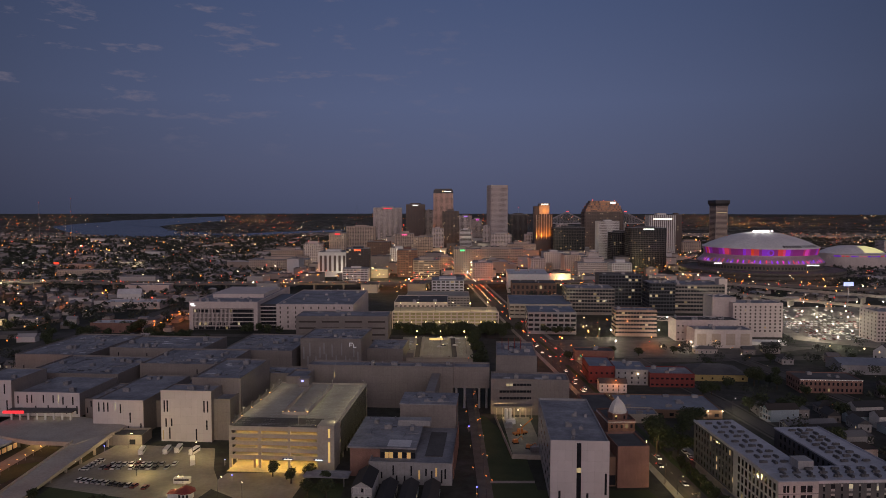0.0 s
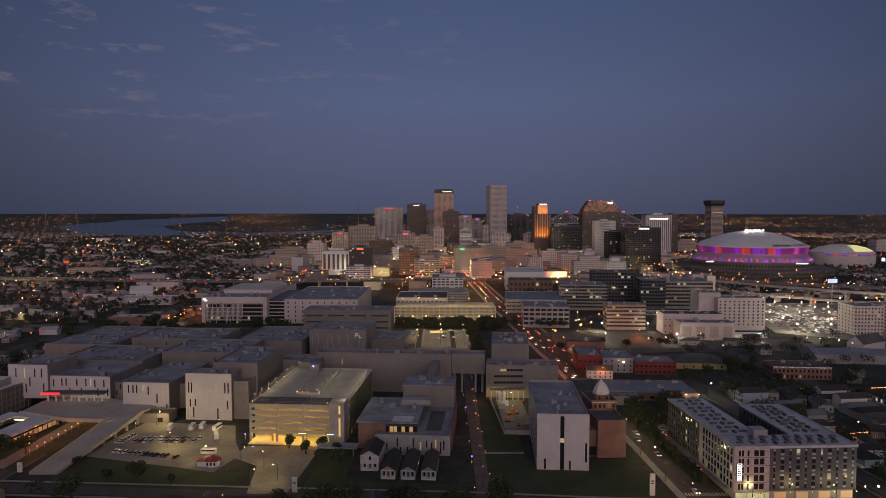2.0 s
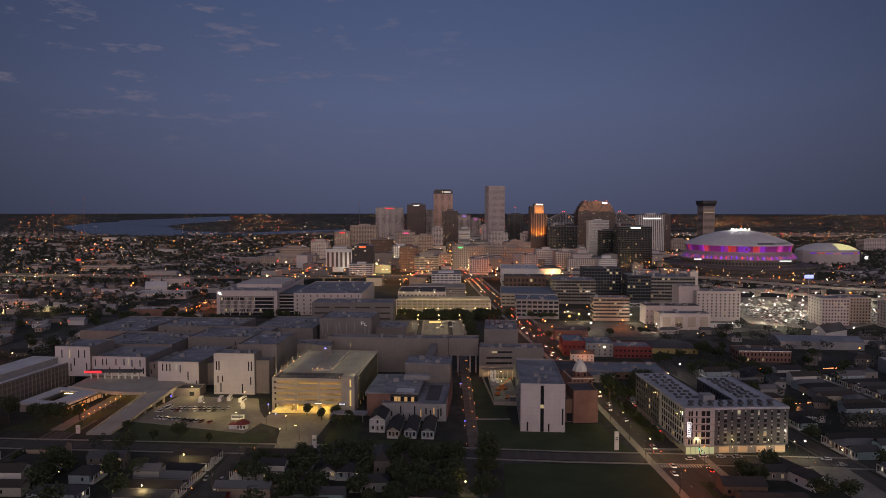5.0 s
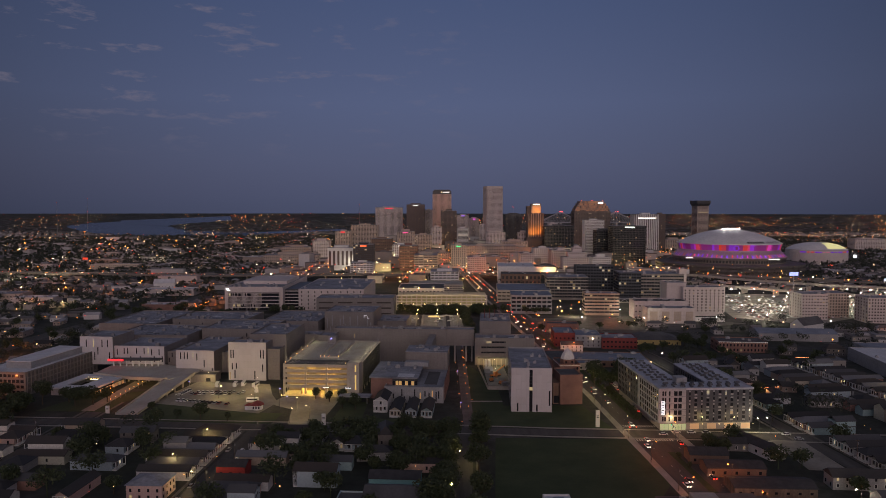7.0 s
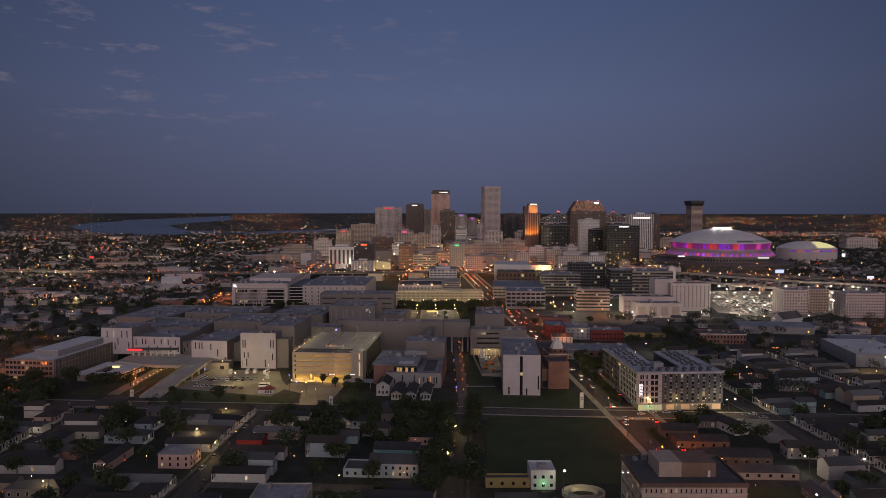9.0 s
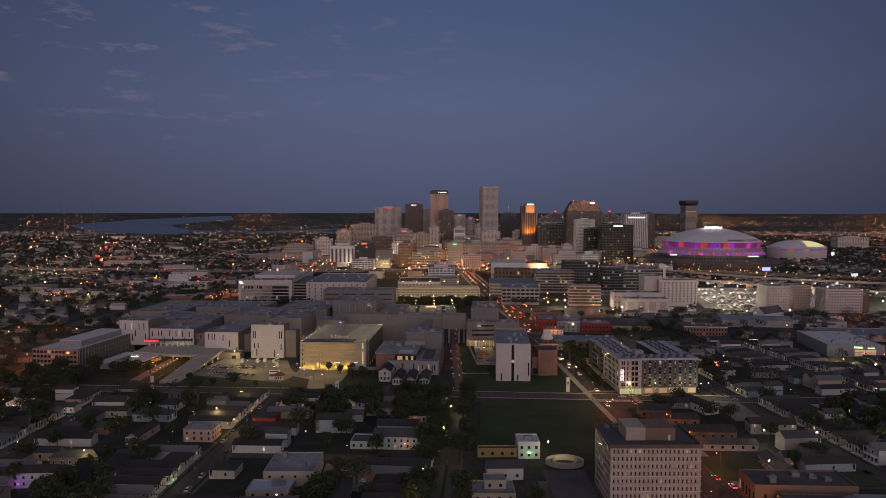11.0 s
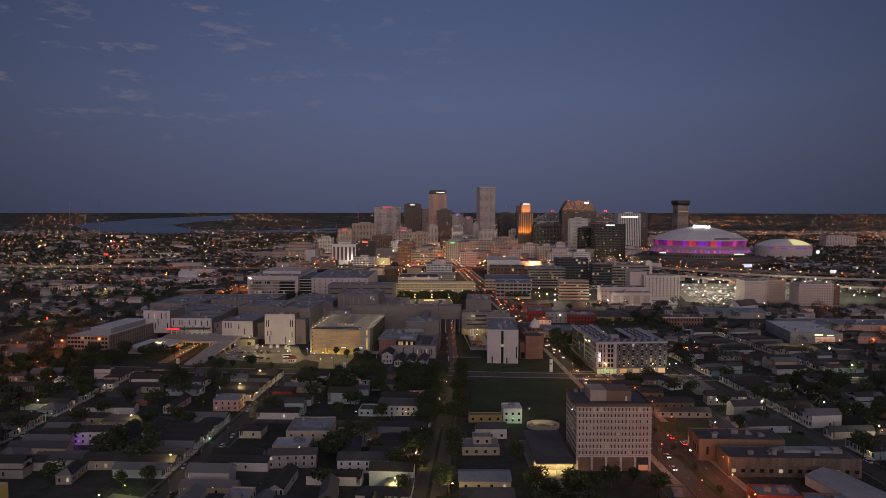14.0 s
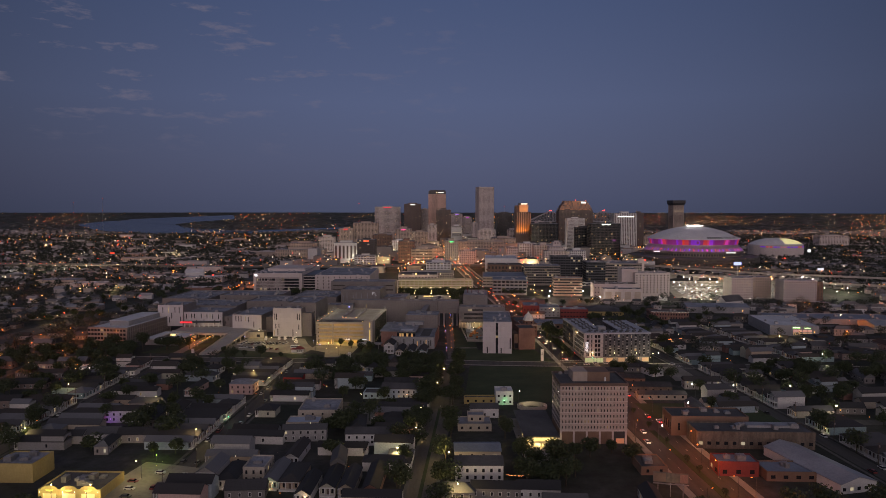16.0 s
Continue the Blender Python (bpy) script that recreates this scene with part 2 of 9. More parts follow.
def lamp_glow(name, colour, power, sample=False):
    def build(nt, bsdf):
        bsdf.inputs["Base Color"].default_value = (*colour, 1)
        bsdf.inputs["Emission Color"].default_value = (*colour, 1)
        bsdf.inputs["Emission Strength"].default_value = power

    m = material(name, build)
    if not sample:
        m.cycles.emission_sampling = "NONE"
    return m


def glow_palette(name, colours, power):
    def build(nt, bsdf):
        r = nt.nodes.new("ShaderNodeNewGeometry").outputs["Random Per Island"]
        k = len(colours)
        c = ramp(nt, r, [(i / k, col) for i, col in enumerate(colours)], "CONSTANT")
        nt.links.new(c.outputs[0], bsdf.inputs["Emission Color"])
        nt.links.new(c.outputs[0], bsdf.inputs["Base Color"])
        bsdf.inputs["Emission Strength"].default_value = power

    m = material(name, build)
    m.cycles.emission_sampling = "NONE"
    return m


M_PANEL = surface("white_wall_panels", (0.52, 0.50, 0.52), (0.59, 0.565, 0.585), 0.05, 0.5, 0.7, joints=(3.0, 4.5, 0.02), grain=0.06, bump=0.05)
M_TAUPE = surface("taupe_metal_cladding", (0.20, 0.18, 0.175), (0.25, 0.23, 0.22), 0.05, 0.9, 0.6, joints=(2.4, 5.0, 0.03))
M_CONC = surface("pale_concrete", (0.36, 0.33, 0.29), (0.46, 0.43, 0.38), 0.07, 0.9, 0.9)
M_DECK = surface("parking_deck_concrete", (0.30, 0.28, 0.24), (0.42, 0.40, 0.35), 0.05, 0.7, 0.9)
M_ROOF = surface("grey_roof_membrane", (0.15, 0.157, 0.185), (0.34, 0.35, 0.39), 0.07, 0.5, 0.75, grain=0.35)
M_ROOFD = surface("dark_roof_gravel", (0.06, 0.06, 0.065), (0.12, 0.12, 0.125), 0.06, 0.9, 0.95)
M_ROOFW = surface("white_roof_coating", (0.50, 0.51, 0.54), (0.66, 0.67, 0.70), 0.07, 0.7, 0.8)
M_BRICK = surface("red_brick", (0.21, 0.118, 0.098), (0.31, 0.18, 0.15), 0.12, 1.8, 0.9, joints=(0.6, 0.3, 0.02))
M_BRICKB = surface("brown_brick", (0.17, 0.11, 0.08), (0.24, 0.16, 0.12), 0.1, 1.8, 0.9)
M_STONE = surface("pale_stone_cladding", (0.54, 0.48, 0.46), (0.64, 0.57, 0.55), 0.04, 0.5, 0.8)
M_TAN = surface("tan_masonry", (0.40, 0.33, 0.28), (0.50, 0.42, 0.36), 0.04, 0.5, 0.85)
M_GRANITE = surface("pinkish_brown_granite", (0.60, 0.38, 0.30), (0.68, 0.44, 0.35), 0.03, 0.4, 0.6)
M_DARK = surface("dark_curtain_wall", (0.035, 0.036, 0.04), (0.06, 0.06, 0.066), 0.04, 0.5, 0.4)
M_DKBROWN = surface("dark_brown_cladding", (0.09, 0.065, 0.055), (0.13, 0.095, 0.08), 0.04, 0.5, 0.6)
M_RED = surface("red_render", (0.17, 0.034, 0.032), (0.23, 0.050, 0.046), 0.1, 1.0, 0.8)
M_ASPH = surface("asphalt", (0.06, 0.058, 0.055), (0.10, 0.096, 0.09), 0.05, 0.8, 0.9, streak=(0.25, 0.02, 0.1))
M_LOT = surface("worn_concrete_paving", (0.20, 0.185, 0.16), (0.30, 0.28, 0.245), 0.06, 0.5, 0.9)
M_WALKD = surface("worn_dark_pavement", (0.09, 0.085, 0.078), (0.15, 0.142, 0.13), 0.12, 1.2, 0.9)
M_CONCD = surface("grimy_road_concrete", (0.15, 0.135, 0.12), (0.22, 0.20, 0.18), 0.05, 0.7, 0.9)
M_WALK = surface("concrete_pavement", (0.24, 0.225, 0.205), (0.34, 0.32, 0.295), 0.12, 1.2, 0.9)
M_GRASS = surface("mown_grass", (0.025, 0.045, 0.014), (0.055, 0.075, 0.03), 0.05, 0.9, 0.95, bump=0.6)
M_PAINT = surface("road_paint", (0.55, 0.53, 0.48), (0.7, 0.68, 0.62), 0.3, 3.0, 0.8)
M_STEEL = surface("galvanised_steel", (0.28, 0.28, 0.29), (0.40, 0.40, 0.42), 0.8, 5.0, 0.45, 0.8)
M_BLACK = surface("black_rubber", (0.012, 0.012, 0.012), (0.03, 0.03, 0.03), 1.0, 6.0, 0.8)
M_WOOD = surface("weathered_pole_wood", (0.08, 0.06, 0.045), (0.13, 0.10, 0.075), 0.6, 4.0, 0.9)
M_BARK = surface("tree_bark", (0.05, 0.04, 0.03), (0.09, 0.075, 0.055), 0.8, 4.0, 0.95)
M_PLAIN = surface("light_grey_cladding", (0.27, 0.275, 0.29), (0.34, 0.345, 0.36), 0.08, 0.8, 0.7, joints=(2.0, 3.2, 0.02))
M_CHAR = surface("charcoal_cladding", (0.062, 0.068, 0.084), (0.092, 0.098, 0.115), 0.08, 0.8, 0.7, joints=(2.0, 3.2, 0.02))
M_WIN = glass("window_glass", 0.07, power=0.4)
# The next three: a warm base tone stands in for the reflected afterglow.
M_WINF = glass("window_glass_far", 0.06, (0.085, 0.075, 0.072), source="island", power=0.5)
M_WINB = glass("window_glass_busy", 0.08, (0.10, 0.09, 0.085), source="island", power=0.6, glow=((1.0, 0.74, 0.40), (0.95, 0.95, 0.75)))
M_WIND = glass("window_glass_dim", 0.015, (0.13, 0.105, 0.10), source="island", power=0.4)
M_WINK = glass("window_glass_black", 0.035, (0.022, 0.026, 0.030), source="island", power=0.35, rough=0.08)
M_WINO = glass("office_window_glass", 0.09, (0.028, 0.032, 0.038), source="island", power=0.45, rough=0.08)
M_WHITE = surface("white_paint", (0.62, 0.62, 0.62), (0.74, 0.74, 0.73), 0.3, 2.0, 0.6)


# ---- ground, river and roads ----
def far(x, y, up=0.0):
    """A place of the plain; past 3.2 km the plain is drawn in and lifted so that its skyline stays where the eye sees it."""
    dx, dy = x - EYE[0], y - EYE[1]
    d = math.hypot(dx, dy)
    if d <= 3200:
        return (x, y, up)
    r = 3200 + 1500 * (1 - 3200 / d)
    return (EYE[0] + dx * r / d, EYE[1] + dy * r / d, EYE[2] * (1 - r / d) + up * r / d)


def build_ground(nt, bsdf):
    n1 = tex(nt, "ShaderNodeTexNoise", "Object", 0.012, Scale=1.0, Detail=6.0, Roughness=0.65)
    n2 = tex(nt, "ShaderNodeTexNoise", "Object", 0.15, Scale=1.0, Detail=6.0, Roughness=0.7)
    v = tex(nt, "ShaderNodeTexVoronoi", "Object", 0.05, Scale=1.0)
    a = ramp(nt, n1.outputs["Fac"], [(0.35, (0.018, 0.025, 0.015)), (0.5, (0.032, 0.036, 0.028)), (0.62, (0.062, 0.061, 0.060))])
    b = ramp(nt, n2.outputs["Fac"], [(0.3, (0.5,) * 3), (0.72, (1.5,) * 3)])
    c = ramp(nt, v.outputs["Distance"], [(0.0, (0.8,) * 3), (1.0, (1.15,) * 3)])
    m = mix(nt, "MULTIPLY", 1.0, a.outputs[0], b.outputs[0])
    nt.links.new(mix(nt, "MULTIPLY", 1.0, m.outputs[0], c.outputs[0]).outputs[0], bsdf.inputs["Base Color"])
    bsdf.inputs["Roughness"].default_value = 0.95
    bp = nt.nodes.new("ShaderNodeBump")
    bp.inputs["Strength"].default_value, bp.inputs["Distance"].default_value = 0.5, 0.3
    nt.links.new(n2.outputs["Fac"], bp.inputs["Height"])
    nt.links.new(bp.outputs[0], bsdf.inputs["Normal"])


M_GROUND = material("yards_and_earth", build_ground)
g = Geo()
RINGS = [0.5] + [100 * i for i in range(1, 33)] + [3400, 3700, 4100, 4600, 5300, 6300, 7800, 10000, 14000, 20000, 27000]
SPOKES = 120
for d in RINGS:
    g.v += [far(EYE[0] + d * math.cos(2 * math.pi * i / SPOKES), EYE[1] + d * math.sin(2 * math.pi * i / SPOKES)) for i in range(SPOKES)]
for a in range(len(RINGS) - 1):
    for i in range(SPOKES):
        j = (i + 1) % SPOKES
        g.f.append((a * SPOKES + i, (a + 1) * SPOKES + i, (a + 1) * SPOKES + j, a * SPOKES + j))
g.f.append(tuple(range(SPOKES)))
setting("ground", g, M_GROUND, "flat dark city ground of yards, earth and worn paving", "ground", smooth=True)


def build_water(nt, bsdf):
    n = tex(nt, "ShaderNodeTexNoise", "Object", (0.01, 0.03, 0.02), Scale=1.0, Detail=4.0)
    c = ramp(nt, n.outputs["Fac"], [(0.3, (0.05, 0.055, 0.075)), (0.7, (0.075, 0.08, 0.10))])
    nt.links.new(c.outputs[0], bsdf.inputs["Base Color"])
    bsdf.inputs["Roughness"].default_value = 0.25
    bp = nt.nodes.new("ShaderNodeBump")
    bp.inputs["Strength"].default_value, bp.inputs["Distance"].default_value = 0.3, 1.0
    nt.links.new(n.outputs["Fac"], bp.inputs["Height"])
    nt.links.new(bp.outputs[0], bsdf.inputs["Normal"])


M_WATER = material("river_water", build_water)
# near bank and far bank of the bend, from its left end on, and the reach behind the point
NEAR_BANK = [(-2540, 4620), (-1860, 3530), (-1460, 3090), (-1140, 2910), (-880, 2860), (-810, 3240), (-710, 3640), (-540, 3940)]
FAR_BANK = [(-2810, 5100), (-3160, 6170), (-3330, 7070), (-2130, 5320), (-1600, 4130), (-1070, 3460), (-770, 3990), (-590, 4290)]
NEAR_REACH = [(-3010, 6460), (-2060, 5130), (-2270, 6220), (-2400, 7910)]
FAR_REACH = [(-3650, 7820), (-3830, 9650), (-4030, 11590), (-4190, 13810)]
g = Geo()
for near, away in ((NEAR_BANK, FAR_BANK), (NEAR_REACH, FAR_REACH)):
    k0 = len(g.v)
    for i in range(len(near)):
        for k in range(7):
            x = near[i][0] + (away[i][0] - near[i][0]) * k / 6
            y = near[i][1] + (away[i][1] - near[i][1]) * k / 6
            g.v.append(far(x, y, 1.5))
    for i in range(len(near) - 1):
        for k in range(6):
            g.f.append((k0 + i * 7 + k, k0 + (i + 1) * 7 + k, k0 + (i + 1) * 7 + k + 1, k0 + i * 7 + k + 1))


def in_river(x, y):
    """Whether a far place lies on the water, by its bearing and distance."""
    for near, away in ((NEAR_BANK, FAR_BANK), (NEAR_REACH, FAR_REACH)):
        for i in range(len(near) - 1):
            quad = [near[i], near[i + 1], away[i + 1], away[i]]
            turns = [(q[0] - p[0]) * (y - p[1]) - (q[1] - p[1]) * (x - p[0]) > 0 for p, q in zip(quad, quad[1:] + quad[:1])]
            if all(turns) or not any(turns):
                return True
    return False


setting("water", g, M_WATER, "wide slate-blue river in a bend", "river", smooth=True)


def strip(pts, width, z, thick=0.05):
    """A band along a line of points, with thickness."""
    g = Geo()
    side = []
    for i, (x, y) in enumerate(pts):
        a, b = pts[max(i - 1, 0)], pts[min(i + 1, len(pts) - 1)]
        d = Vector((b[0] - a[0], b[1] - a[1])).normalized()
        side.append((-d.y * width / 2, d.x * width / 2))
    for i in range(len(pts) - 1):
        q = [(pts[i][0] - side[i][0], pts[i][1] - side[i][1]), (pts[i + 1][0] - side[i + 1][0], pts[i + 1][1] - side[i + 1][1]),
             (pts[i + 1][0] + side[i + 1][0], pts[i + 1][1] + side[i + 1][1]), (pts[i][0] + side[i][0], pts[i][1] + side[i][1])]
        g.prism(q, z - thick, z)
    return g


def shifted(pts, off):
    """The same line, moved sideways to its right."""
    out = []
    for i, (x, y) in enumerate(pts):
        a, b = pts[max(i - 1, 0)], pts[min(i + 1, len(pts) - 1)]
        d = Vector((b[0] - a[0], b[1] - a[1])).normalized()
        out.append((x + d.y * off, y - d.x * off))
    return out


def along(pts, step, start=0.0):
    """Places every step metres along a line, each with its direction in degrees."""
    out, left = [], start
    for (xa, ya), (xb, yb) in zip(pts, pts[1:]):
        n = math.hypot(xb - xa, yb - ya)
        while left < n:
            out.append((xa + (xb - xa) * left / n, ya + (yb - ya) * left / n, math.degrees(math.atan2(yb - ya, xb - xa))))
            left += step
        left -= n
    return out


AVENUE = [(128, -180), (124.5, -20), (121, 62), (111, 316), (101, 480), (86, 690), (72, 900), (30, 1690)]
BANKS = [(-14, -180), (-2, 5), (11, 179), (14.5, 250)]
BANKS_SOUTH = [(-14, -180), (-2, 5), (6.5, 120)]
WEST = [(-124, -180), (-111, 30), (-99, 246)]
WESTER = [(-224, -180), (-212, 30), (-203, 300)]
WESTEST = [(-322, -180), (-310, 30), (-296, 620)]
CANAL = [(-430, -180), (-405, 250), (-350, 700), (-250, 1200), (-120, 1800)]
CROSS_A = [(-700, 292), (-450, 276), (-131, 255), (14, 246), (61, 241), (107, 238), (200, 231), (700, 195)]
CROSS_B = [(-700, 170), (-450, 158), (-113, 136), (8, 126)]
CROSS_D = [(118, 100), (300, 88), (700, 60)]
CROSS_E = [(-700, 24), (-330, 2), (-113, -20), (-2, -27), (126, -36), (400, -58), (800, -90)]
EAST = [(212, -180), (204, 60), (192, 231), (176, 420), (150, 600)]
EASTER = [(302, -180), (294, 60), (282, 231), (262, 420), (236, 600)]
EASTEST = [(400, -180), (392, 60), (380, 231), (352, 500)]
CROSS_F = [(96, 545), (250, 556), (500, 570), (900, 590)]
CROSS_G = [(105, 432), (250, 424), (500, 405), (900, 380)]
CROSS_H = [(-700, 680), (-400, 672), (-120, 660), (88, 655), (200, 640), (420, 700)]
M_ASPHW = surface("worn_pale_asphalt", (0.052, 0.049, 0.046), (0.088, 0.082, 0.075), 0.05, 0.8, 0.9, streak=(0.25, 0.02, 0.1))
setting("road_1", strip(AVENUE, 23, 0.10), M_ASPHW, "broad asphalt avenue with worn lane marks", "road")
road_names = [(BANKS, 9), (WEST, 9), (WESTER, 9), (WESTEST, 10), (CANAL, 26), (CROSS_A, 10), (CROSS_B, 8), (CROSS_D, 9), (CROSS_E, 9), (EAST, 9), (EASTER, 9), (EASTEST, 9), (CROSS_F, 14), (CROSS_G, 9), (CROSS_H, 14)]
for i, (line, w) in enumerate(road_names):
    setting("road_%d" % (i + 2), strip(line, w, 0.06 + 0.0025 * i), M_ASPH, "narrow asphalt street with worn patches", "road")
setting("road_wide", strip(BANKS_SOUTH, 15, 0.112), surface("pale_worn_asphalt", (0.10, 0.09, 0.075), (0.15, 0.135, 0.115), 0.06, 0.8, 0.9, streak=(0.3, 0.03, 0.1)), "wide pale street with a narrow median", "road")
setting("median_south", strip(BANKS_SOUTH, 1.6, 0.2, 0.1), M_GRASS, "narrow grass median in a street", "median")
k = 1
for line, w in [(AVENUE, 23), (BANKS, 9), (WEST, 9), (WESTER, 9), (EAST, 9), (EASTER, 9), (CROSS_A, 10)]:
    for s in (-1, 1):
        setting("pavement_%d" % k, strip(shifted(line, s * (w / 2 + 2.2)), 1.5 if w < 20 else 3.6, 0.16 + 0.003 * k, 0.2), M_WALK if w > 20 or line is CROSS_A else M_WALKD, "concrete pavement with a raised kerb", "pavement")
        k += 1
# planted strip down the middle of the avenue, in stretches between crossings
for i, (a, b) in enumerate([(-150, 82), (118, 215), (258, 425), (440, 535), (560, 640)]):
    line = [(x, y) for x, y, _ in along(AVENUE, 6) if a < y < b]
    setting("median_%d" % (i + 1), strip(line, 3.2, 0.24, 0.22), M_GRASS, "raised grass median between the lanes", "median")
g = Geo()
for off in (-6.6, 6.6):
    for x, y, r in along(shifted(AVENUE, off), 12):
        if y < 700 and not 225 < y < 250:
            g.turned(x, y, 0, r, Geo().box(-1.3, 1.3, -0.06, 0.06, 0.1, 0.115))
for s in (-1, 1):
    for i in range(9):
        g.turned(111.5 + s * 1.3 * i, 228, 0, 0, Geo().box(-0.3, 0.3, -1.6, 1.6, 0.1, 0.115))
        g.turned(110.5 + s * 1.3 * i, 251, 0, 0, Geo().box(-0.3, 0.3, -1.6, 1.6, 0.1, 0.115))
setting("lane_marking", g, M_PAINT, "faded white lane dashes and crossing bars", "marking", kind="stuff")
g = Geo()
for line in (BANKS,):
    for x, y, r in along(line, 6):
        if y < 126:
            g.turned(x, y, 0, r, Geo().box(-1.2, 1.2, -0.07, 0.07, 0.07, 0.085))
setting("centre_line", g, M_PAINT, "faded centre dashes of a side street", "marking", kind="stuff")


def patch(name, poly, z, mat, label, category):
    return setting(name, Geo().prism(poly, z - 0.06, z), mat, label, category)


patch("lawn_1", [(22, 136), (80, 133), (103, 172), (98, 229), (30, 232)], 0.127, M_GRASS, "large unlit grass field beside the avenue", "lawn")
patch("lawn_2", [(20, 252), (40, 250), (40, 345), (24, 400), (20, 400)], 0.133, M_GRASS, "long lawn with straight paths", "lawn")
patch("lawn_3", [(36, 249), (96, 246), (88, 292), (36, 292)], 0.139, M_GRASS, "lawn in front of a tall white building", "lawn")
patch("lawn_4", [(-40, 252), (-62, 254), (-58, 300), (-44, 300), (-44, 266), (8, 262), (8, 250)], 0.145, M_GRASS, "grass by a garage drive", "lawn")
patch("lawn_5", [(-172, 262), (-94, 256), (-92, 276), (-128, 281), (-172, 300)], 0.151, M_GRASS, "grass verge beside a parking lot", "lawn")
patch("lawn_6", [(-240, 282), (-196, 279), (-196, 300), (-186, 330), (-230, 312)], 0.157, M_GRASS, "grass round a hospital forecourt", "lawn")
patch("parking_lot_1", [(-178, 298), (-128, 283), (-106, 276), (-100, 300), (-108, 318), (-116, 345), (-168, 352)], 0.163, M_LOT, "floodlit concrete parking lot", "parking lot")
patch("drive_1", [(-84, 252), (-67, 252), (-62, 312), (-100, 312), (-104, 296), (-88, 284)], 0.169, M_LOT, "concrete drive to a parking garage", "drive")
patch("yard_1", [(34, 330), (50, 330), (50, 398), (34, 398)], 0.175, M_LOT, "concrete work yard behind hoardings", "yard")
patch("walk_1", [(14, 250), (20, 250), (24, 640), (16, 640)], 0.181, M_WALKD, "straight dark paved walk between lawns", "path")
patch("walk_2", [(20, 300), (40, 300), (40, 302.5), (20, 302.5)], 0.187, M_WALK, "narrow concrete path across a lawn", "path")
patch("parking_lot_2", [(330, 640), (395, 590), (560, 700), (560, 860), (380, 860)], 0.193, M_LOT, "vast floodlit parking lot", "parking lot")
patch("lot_3", [(128, 100), (198, 92), (196, 130), (126, 130)], 0.199, M_GRASS, "rough grass lot", "lawn")
patch("lot_4", [(46, 20), (66, 20), (66, 100), (46, 100)], 0.205, M_LOT, "dark car park beside an office block", "parking lot")
patch("lot_5", [(171, 186), (189, 184), (189, 226), (173, 228)], 0.211, M_LOT, "concrete yard with parked vehicles", "lot")
patch("lot_6", [(-140, -12), (-112, -20), (-104, 26), (-132, 34)], 0.217, M_LOT, "concrete lot beside a corner store", "lot")
patch("lot_7", [(-50, 90), (-22, 90), (-22, 122), (-50, 122)], 0.223, M_LOT, "small concrete yard", "lot")
patch("drive_2", [(-213, 282), (-205, 281), (-204, 352), (-212, 352)], 0.241, M_LOT, "concrete drive under a forecourt", "drive")
patch("playing_field", [(-790, 985), (-665, 985), (-655, 1055), (-780, 1055)], 0.235, M_GRASS, "floodlit green playing field", "field")
patch("lot_8", [(110, 560), (240, 560), (330, 600), (230, 640), (98, 640)], 0.229, M_WALKD, "bare lots with patchy paving", "lot")


# ---- buildings: shared pieces ----
def pane(parent, x, y, z, w, h, face="s", mat=None, name="window", proud=0.06):
    """A window piece on a wall: s and n walls run along x, e and w walls along y; x, y, z is its lower middle."""
    mat = mat or M_WIN
    key = (name, round(w, 2), round(h, 2), mat.name)
    me = shared(key, lambda: Geo().box(-w / 2, w / 2, -proud, 0.25, 0, h), mat)
    return part(name, me, mat, parent, at=pose(x, y, z, 0, 0, {"s": 0, "e": 90, "n": 180, "w": -90}[face]))


def shell(th, x0, x1, y0, y1, h, wall, roof, z0=0.0, parapet=0.9, name="wall", t=0.4):
    """Four thick walls with a parapet and a roof slab inside them."""
    g = Geo()
    out = [(x0, y0), (x1, y0), (x1, y1), (x0, y1)]
    inn = [(x0 + t, y0 + t), (x1 - t, y0 + t), (x1 - t, y1 - t), (x0 + t, y1 - t)]
    g.v = [(x, y, z) for z in (z0, z0 + h) for ring in (out, inn) for x, y in ring]
    for i in range(4):
        j = (i + 1) % 4
        g.f += [(i, j, 8 + j, 8 + i), (4 + j, 4 + i, 12 + i, 12 + j), (8 + i, 8 + j, 12 + j, 12 + i), (j, i, 4 + i, 4 + j)]
    w = part(name, g, wall, th)
    part("roof", Geo().box(x0 + t, x1 - t, y0 + t, y1 - t, z0 + h - parapet - 0.4, z0 + h - parapet), roof, th)
    return w


def roof_units(th, x0, x1, y0, y1, z, n, seed, size=(1.5, 4.0), mat=None):
    r = random.Random(seed)
    for _ in range(n):
        w, d, h = r.uniform(*size), r.uniform(*size), r.uniform(0.9, 2.4)
        x, y = r.uniform(x0 + w, x1 - w), r.uniform(y0 + d, y1 - d)
        g = Geo().box(x - w / 2, x + w / 2, y - d / 2, y + d / 2, z, z + h).cyl(x, y, min(w, d) * 0.32, z + h, z + h + 0.3, 8)
        part("roof_unit", g, mat or M_STEEL, th)


